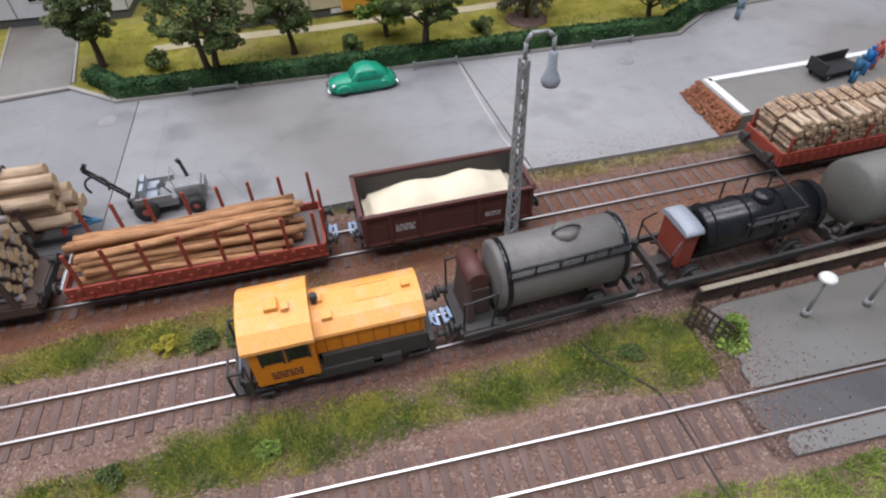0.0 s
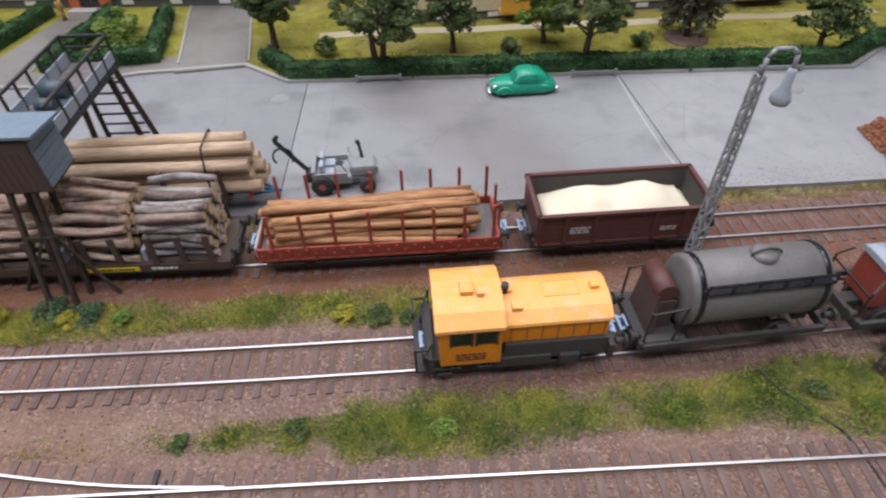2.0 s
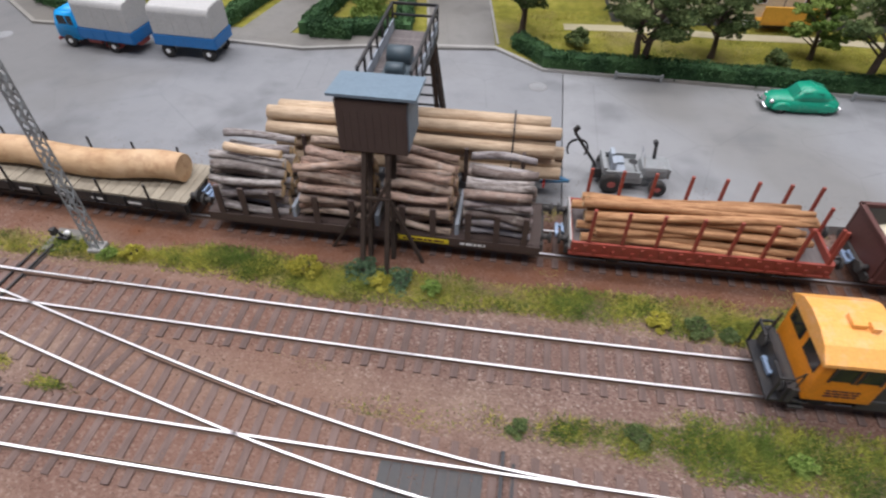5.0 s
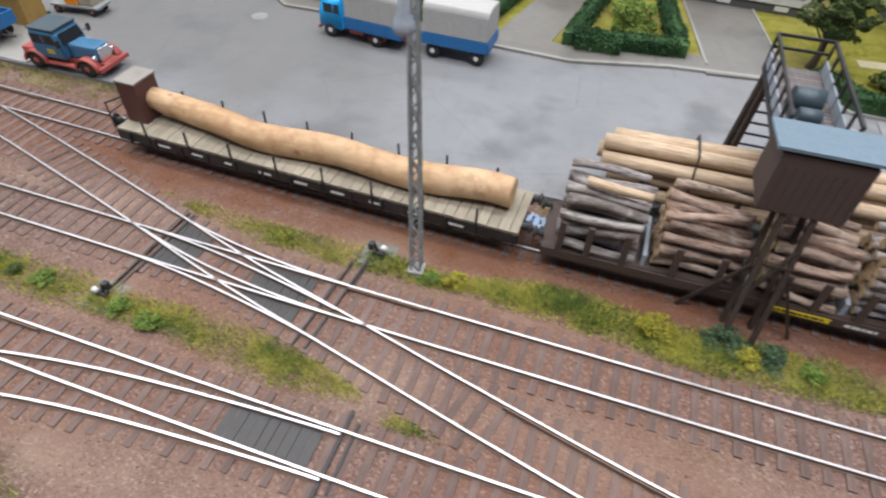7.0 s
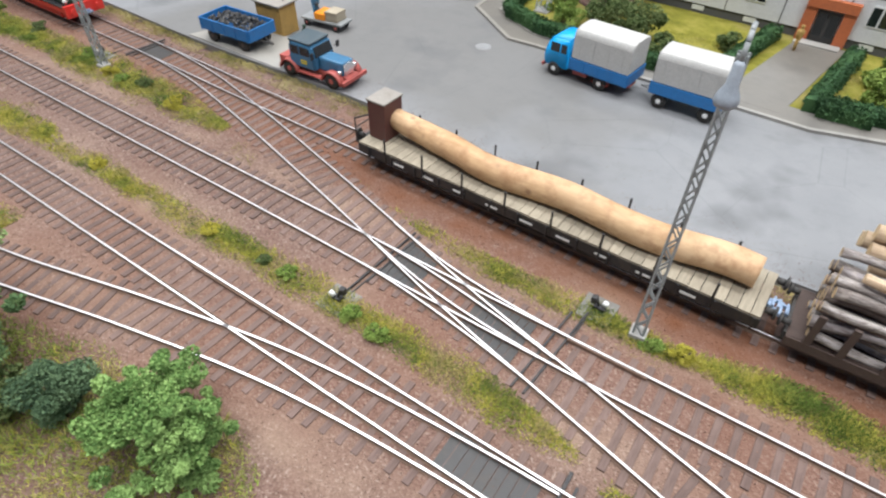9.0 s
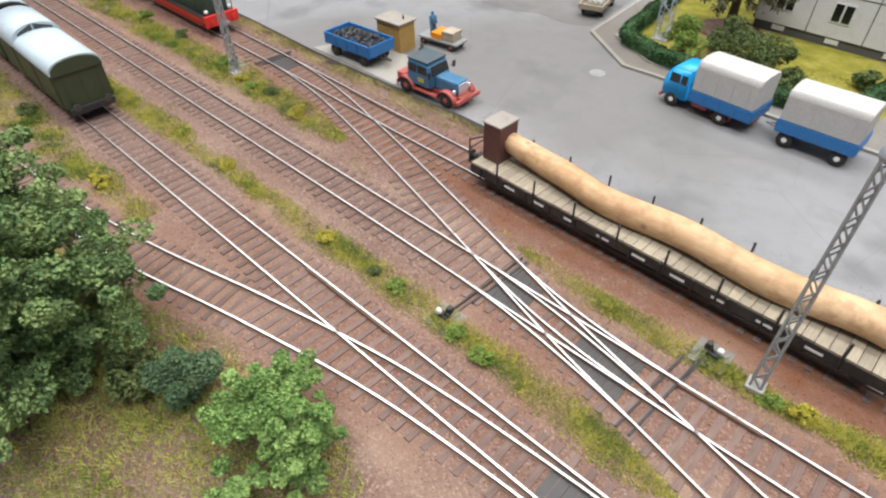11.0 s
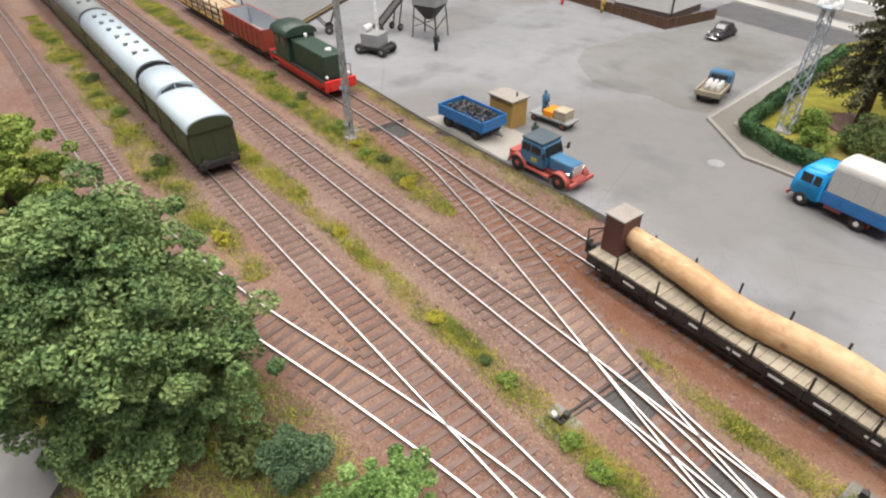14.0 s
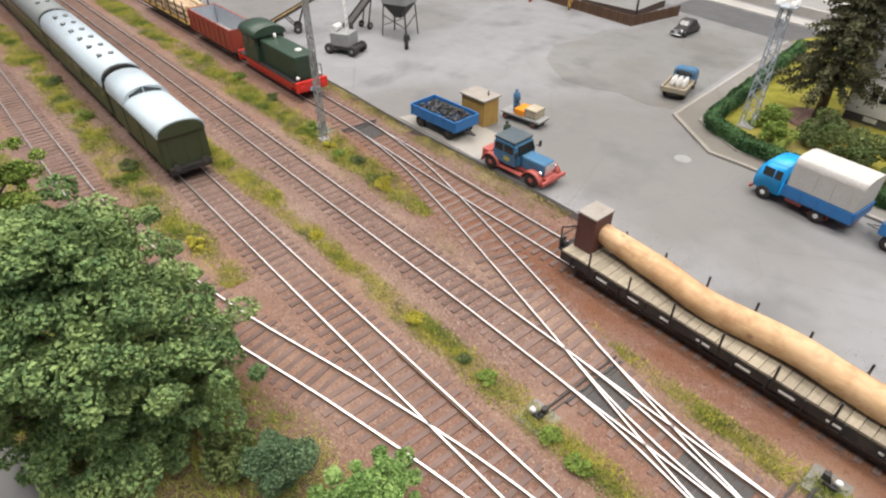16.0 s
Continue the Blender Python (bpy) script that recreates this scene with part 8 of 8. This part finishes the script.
def red_gondola():
    top = thing("open_wagon", on_track("T2", -98.0), "red-brown high-sided open wagon, empty with a grey inside", "goods wagon", "goods wagons")
    running_gear(top, 5.4, (-3.2, 3.2), 0.95, 1.3)
    body = part("body", open_box(5.3, 1.55, 0.95, 3.1), M_RED, top)
    part("floor", B().box(-5.2, 5.2, -1.5, 1.5, 0.95, 1.05), M_TARP, top, "pale grey floor")
    lining = B()
    for s in (-1, 1):
        lining.box(-5.2, 5.2, s * 1.46 - 0.02, s * 1.46 + 0.02, 1.05, 3.05).box(s * 5.2 - 0.02, s * 5.2 + 0.02, -1.4, 1.4, 1.05, 3.05)
    part("lining", lining, M_ROOFGREY, top, "grey-painted inside")
    b = B()
    for i in range(9):
        for s in (-1, 1):
            b.box(-5.2 + i * 1.3 - 0.07, -5.2 + i * 1.3 + 0.07, s * 1.66 - 0.05, s * 1.66 + 0.05, 0.9, 3.1)
    part("rib", b, M_RED, body)


red_gondola()


def far_log_wagon():
    m0 = on_track("T2", -112.1)
    top = thing("stake_wagon", m0, "brown flat wagon with stakes and a stack of pale logs", "goods wagon", "goods wagons")
    running_gear(top, 7.4, (-4.6, 4.6), 0.95, 1.3)
    part("floor", B().box(-7.4, 7.4, -1.5, 1.5, 0.95, 1.1), M_OCHRE, top)
    stakes(top, np.linspace(-7, 7, 7), 1.5, 1.0, 3.4, M_BLACK)
    meshes = [log_mesh(6.8, 0.3, M_PALELOG, 60 + k) for k in range(3)]
    for x in (-3.5, 3.5):
        for r_ in range(3):
            for i in range(4):
                log_at(meshes[(i + r_) % 3], m0 @ cmpose(x, (i - 1.5) * 0.66, 1.42 + 0.55 * r_, 40 * i, 0, 0.5 * (i - r_)), "pale log stacked on the far wagon", "logs on the far wagon")


far_log_wagon()


# ---- yard machines ----
def yard_crane():
    top = thing("mobile_crane", cmpose(-87.6, 35.6, -0.05, 0, 0, 25), "small grey mobile yard crane on black wheels", "crane")
    part("chassis", B().box(-1.8, 1.8, -1.0, 1.0, 0.55, 0.85, 0.05), M_BLACK, top)
    part("body", B().box(-1.2, 1.0, -1.0, 1.0, 0.85, 2.2, 0.12), M_GREY, top, "grey machine house")
    part("winch", B().tube((-0.9, -0.6, 2.5), (-0.9, 0.6, 2.5), 0.35, 12), M_WHITE, top)
    b = B()
    for s in (-0.25, 0.25):
        b.bar((0.4, s, 2.2), (0.2, s * 0.4, 7.5), 0.1)
    for i in range(8):
        t = i / 8
        b.bar((0.4 - 0.2 * t, -0.25 + 0.15 * t, 2.3 + 5 * t), (0.38 - 0.2 * t, 0.25 - 0.15 * t, 2.8 + 5 * t), 0.06)
    part("jib", b, M_WHITE, top, "white lattice jib")
    for x in (-1.4, 1.4):
        for y in (-1.05, 1.05):
            road_wheel(top, x, y, 0.55, 0.35, M_GREY)


yard_crane()


def hopper():
    top = thing("coal_hopper", cmpose(-88.4, 43.6, -0.05, 0, 0, 20), "grey steel hopper full of coal on tall legs", "hopper")
    for sx in (-1, 1):
        for sy in (-1, 1):
            part("leg", B().bar((sx * 1.6, sy * 1.3, 0), (sx * 1.3, sy * 1.1, 4.2), 0.14), M_BLACK, top)
    b = B().hexa([(-0.4, -0.4, 2.0), (0.4, -0.4, 2.0), (0.4, 0.4, 2.0), (-0.4, 0.4, 2.0), (-1.5, -1.3, 3.6), (1.5, -1.3, 3.6), (1.5, 1.3, 3.6), (-1.5, 1.3, 3.6)])
    part("funnel", b, M_FRAME, top)
    part("bin", open_box(1.5, 1.3, 3.6, 4.5, 0.1), M_GREY, top)
    b = B().bar((-1.5, -1.3, 1.2), (1.5, -1.3, 2.4), 0.08).bar((1.5, -1.3, 1.2), (-1.5, -1.3, 2.4), 0.08).bar((1.5, -1.3, 1.2), (1.5, 1.3, 2.4), 0.08)
    part("brace", b, M_BLACK, top)
    n = 160
    p = np.stack([RNG.uniform(-1.4, 1.4, n), RNG.uniform(-1.2, 1.2, n), RNG.uniform(4.2, 4.7, n)], 1)
    v, f = strewn(PEBBLE, PEBBLE_F, p, RNG.uniform(0.12, 0.24, (n, 1)))
    coal = cloud("coal_load", v, f, M_COAL, None, "black coal heaped in the hopper", "coal", "stuff")
    coal.matrix_basis = cmpose(-88.4, 43.6, -0.05, 0, 0, 20)


hopper()


def conveyor():
    top = thing("belt_conveyor", cmpose(-97.5, 35.0, -0.05, 0, 0, 60), "timber and steel belt conveyor on two wheels", "conveyor")
    part("belt", B().bar((-3.5, 0, 0.6), (4.0, 0, 4.2), 1.1, 0.18), M_OCHRE, top)
    b = B()
    for s in (-0.6, 0.6):
        b.bar((-3.5, s, 0.7), (4.0, s, 4.3), 0.12, 0.3).bar((0.5, s, 0.5), (1.5, s, 3.0), 0.12).bar((0.5, s, 0.5), (-0.8, s, 1.9), 0.12)
    part("frame", b, M_FRAME, top)
    for s in (-0.85, 0.85):
        road_wheel(top, 0.5, s, 0.5, 0.25, M_GREY)
    top2 = thing("belt_conveyor", cmpose(-93.0, 41.5, -0.05, 0, 0, 100), "dark second belt conveyor beside the hopper", "conveyor")
    part("belt", B().bar((-3.0, 0, 0.5), (3.5, 0, 4.6), 0.9, 0.18), M_FRAME, top2)
    b = B()
    for s in (-0.5, 0.5):
        b.bar((-3.0, s, 0.6), (3.5, s, 4.7), 0.1, 0.3).bar((0.6, s, 0.4), (1.3, s, 3.3), 0.12)
    part("frame", b, M_BLACK, top2)
    for s in (-0.7, 0.7):
        road_wheel(top2, 0.6, s, 0.42, 0.2, M_GREY)


conveyor()
figurine(-84.0, 41.0, -0.05, M_BLACK, "small dark plastic figurine by the hopper")
figurine(-91.0, 38.5, -0.05, M_BLACK, "small dark plastic figurine by the conveyor")


# ---- houses behind the garden ----
M_FENCE = wood("fence_board", (0.17, 0.10, 0.06), (0.08, 0.045, 0.03), 400, (1, 1, 0.15), 0.8)
M_PANEL = paint("pale_rendered_panel", (0.66, 0.66, 0.67), 0.85, 0.45, (0.48, 0.48, 0.48), bump=0.6)
M_CREAM = paint("cream_render", (0.62, 0.55, 0.38), 0.85, 0.2, bump=0.4)
M_PLINTH = paint("dark_plinth", (0.10, 0.10, 0.10), 0.85, 0.3, bump=0.4)
M_RUST = paint("orange_brown_portal", (0.50, 0.14, 0.05), 0.6, 0.25)
M_BALCONY = paint("orange_yellow_balcony", (0.72, 0.36, 0.04), 0.6, 0.2)


def apartment_house(x0, x1, y0, wall_mat, label, entrances, balconies, turn, foot=0.75):
    xm = (x0 + x1) / 2
    top = thing("apartment_building", cmpose(xm, y0, 0.05, 0, 0, turn), label, "building", "houses")
    h = (x1 - x0) / 2
    wall = part("wall", B().box(-h, h, 0, 9, foot, 9.0), wall_mat, top)
    part("plinth", B().box(-h + 0.1, h - 0.1, 0.12, 8.9, -0.1, foot), M_PLINTH, top, "dark rough plinth")
    part("roof", B().box(-h - 0.3, h + 0.3, -0.3, 9.3, 9.0, 9.3, 0.05), M_ROOFGREY, top)
    b = B()
    n = int((x1 - x0) / 4)
    for i in range(n + 1):
        x = -h + i * (x1 - x0) / n
        b.box(x - 0.04, x + 0.04, -0.015, 0.02, foot, 9.0)
    for z in (3.9, 6.6):
        b.box(-h, h, -0.015, 0.02, z - 0.04, z + 0.04)
    part("panel_joint", b, M_PLINTH, wall)
    for i in range(n):
        x = -h + (i + 0.5) * (x1 - x0) / n
        if any(abs(x + xm - e) < 2.5 for e in entrances):
            continue
        part("cellar_window", B().box(x - 0.5, x + 0.5, 0.06, 0.14, 0.25, 0.62), M_WHITE, top)
        for z in (1.9, 4.6, 7.2):
            w = part("window", B().box(x - 0.75, x + 0.75, -0.06, 0.05, z, z + 1.5), M_WHITE, wall, "white-framed window")
            for s in (-1, 1):
                part("pane", B().box(x + s * 0.37 - 0.3, x + s * 0.37 + 0.3, -0.075, -0.055, z + 0.1, z + 1.4), M_GLASS, w)
    for e in entrances:
        x = e - xm
        portal = part("portal", B().box(x - 1.75, x - 0.9, -0.35, 0.1, -0.05, 2.6).box(x + 0.9, x + 1.75, -0.35, 0.1, -0.05, 2.6).box(x - 1.75, x + 1.75, -0.5, 0.1, 2.6, 3.3), M_RUST, top, "orange-brown entrance portal")
        d = part("door", B().box(x - 0.85, x + 0.85, -0.1, -0.02, 0.0, 2.4), M_FRAME, top, "dark glazed double door")
        for s in (-1, 1):
            part("pane", B().box(x + s * 0.42 - 0.3, x + s * 0.42 + 0.3, -0.13, -0.09, 0.5, 2.2), M_GLASS, d)
        part("step", B().box(x - 1.6, x + 1.6, -1.3, -0.36, -0.1, 0.18, 0.02), M_CONCRETE, top)
    for e in balconies:
        x = e - xm
        bal = part("balcony", B().box(x - 2.2, x + 2.2, -1.1, 0.0, 0.75, 0.9).box(x - 2.2, x + 2.2, -1.15, -1.0, 0.9, 2.1), M_BALCONY, top, "orange-yellow balcony front")


apartment_house(-46, -12, 56.47, M_PANEL, "grey panel-built apartment house with an orange-brown entrance", (-30.0,), (), -3)
apartment_house(-6, 40, 52.2, M_CREAM, "cream apartment house with orange balconies", (), (7.0, 27.0), 4)


def hut():
    top = thing("hut", cmpose(-78.5, 73.0, -0.05, 0, 0, 3), "white rendered hut with a brown roof and plinth", "hut")
    wall = part("wall", B().box(-4.0, 4.0, -3.5, 3.5, 0, 5.2, 0.04), M_WHITE, top)
    part("plinth", B().box(-4.08, 4.08, -3.58, 3.58, -0.1, 0.8), M_DARKBROWN, top)
    part("roof", B().prism([(-4.2, 5.0), (4.2, 5.0), (0, 7.6)], -4.6, 4.6, "x"), M_RUST, top)
    part("drainpipe", B().tube((4.1, -3.6, 0), (4.1, -3.6, 5.0), 0.12, 8), M_BLACK, top)
    w = part("window", B().box(0.6, 2.2, -3.58, -3.5, 2.2, 4.0), M_WHITE, wall, "white-framed window")
    part("pane", B().box(0.75, 2.05, -3.6, -3.57, 2.35, 3.85), M_GLASS, w)
    fence = thing("fence", Matrix(), "low brown board fence round the hut", "fence")
    for p, q in (((-92, 68.0), (-72.6, 66.2)), ((-72.6, 66.2), (-71.2, 74.5))):
        d = np.array(q) - np.array(p)
        n = int(np.linalg.norm(d) / 0.45)
        for i in range(n):
            c = np.array(p) + d * (i + 0.5) / n
            a = math.degrees(math.atan2(d[1], d[0]))
            part("board", B().box(-0.2, 0.2, -0.05, 0.05, 0, 1.15 + 0.04 * (i % 3)), M_FENCE, fence, at=cmpose(c[0], c[1], -0.05, 0, 0, a))
    figurine(-82.0, 66.3, -0.05, M_OCHRE, "small pale plastic figurine by the board fence")
    figurine(-88.0, 65.5, -0.05, M_BRIGHTRED, "small red plastic figurine in the yard")


hut()
slab("road_slab", [(-74, 76.5), (-50, 73.0), (-46, 79.0), (-74, 84.0)], -0.3, -0.03, M_ROAD, "dark asphalt street behind the yard", "road")
strip("pavement", [(-74, 84.2), (-46, 79.2)], 0.0, 2.4, -0.3, 0.1, M_CONCRETE, "pale pavement beyond the street", "pavement")
for i in range(5):
    strip("terrace_wall", [(-76, 88.2 + i * 2.6), (-44, 83.0 + i * 2.6)], 0.0, 0.7, -0.3, 1.0 + i * 0.7, M_WHITE if i % 2 else M_CONCRETE, "pale stepped terrace wall beyond the street", "wall")


# ---- small yard fittings ----
def manhole(x, y):
    top = thing("manhole_cover", cmpose(x, y, -0.05), "round cast manhole cover set in stained asphalt", "manhole", "manholes")
    part("ring", B().lathe([(0.02, 0.0), (0.62, 0.0), (0.62, 0.012), (0.5, 0.016), (0.02, 0.016)], (0, 0, 0), 20), M_PALEASPHALT, top)
    b = B()
    for i in range(5):
        b.box(-0.4, 0.4, -0.36 + i * 0.17, -0.3 + i * 0.17, 0.014, 0.026)
    part("cover_rib", b, M_GREY, top)


manhole(-11.2, 39.7)
manhole(-51.0, 41.0)
manhole(23.4, 38.6)


def tree_guard(x, y):
    top = thing("tree_guard", cmpose(x, y, -0.02), "low grey timber rail round a kerbside tree pit", "tree guard", "tree guards")
    for s in (-1, 1):
        part("post", B().box(s * 1.5 - 0.08, s * 1.5 + 0.08, -0.08, 0.08, 0, 0.55, 0.01), M_GREY, top)
    part("rail", B().box(-1.5, 1.5, -0.05, 0.05, 0.32, 0.45), M_GREY, top)


tree_guard(-4.6, 41.55)
tree_guard(10.4, 41.2)
tree_guard(23.5, 41.0)


# ---- pieces on either side of a vehicle become parts of their own ----
def split_pieces(ob, singly):
    bm = bmesh.new()
    bm.from_mesh(ob.data)
    bm.faces.ensure_lookup_table()
    mark, groups = {}, {}
    for f in bm.faces:
        if f.index in mark:
            continue
        stack, island = [f], []
        mark[f.index] = True
        while stack:
            g = stack.pop()
            island.append(g.index)
            for v in g.verts:
                for k in v.link_faces:
                    if k.index not in mark:
                        mark[k.index] = True
                        stack.append(k)
        mid = sum(bm.faces[i].calc_center_median().y for i in island) / len(island)
        groups.setdefault(len(groups) if singly else mid > 0, []).extend(island)
    if len(groups) > 1:
        first = True
        for ids in list(groups.values()):
            keep = set(ids)
            piece = bm.copy()
            piece.faces.ensure_lookup_table()
            bmesh.ops.delete(piece, geom=[f for f in piece.faces if f.index not in keep], context="FACES")
            me = bpy.data.meshes.new(ob.name.split(".")[0])
            piece.to_mesh(me)
            piece.free()
            for m in ob.data.materials:
                me.materials.append(m)
            if first:
                first = False
                target = ob
            else:
                target = new(ob.name.split(".")[0], me)
                target.parent = ob.parent
                target.matrix_parent_inverse = ob.matrix_parent_inverse
                target.matrix_basis = ob.matrix_basis
                tagged(target, ob.get("label", ""))
            if target is ob:
                first_mesh = me
        ob.data = first_mesh
    bm.free()


SIDES, SINGLES = {"panel_joint", "handrail", "seam", "bracket", "side_box", "axle_guard", "side_post", "tail_lamp", "hose", "rib"}, {"roof_hatch", "saddle", "end_rib"}
for ob in [o for o in scene.objects if o.type == "MESH" and o.parent]:
    base = ob.name.split(".")[0]
    if base in SIDES or base in SINGLES:
        split_pieces(ob, base in SINGLES)
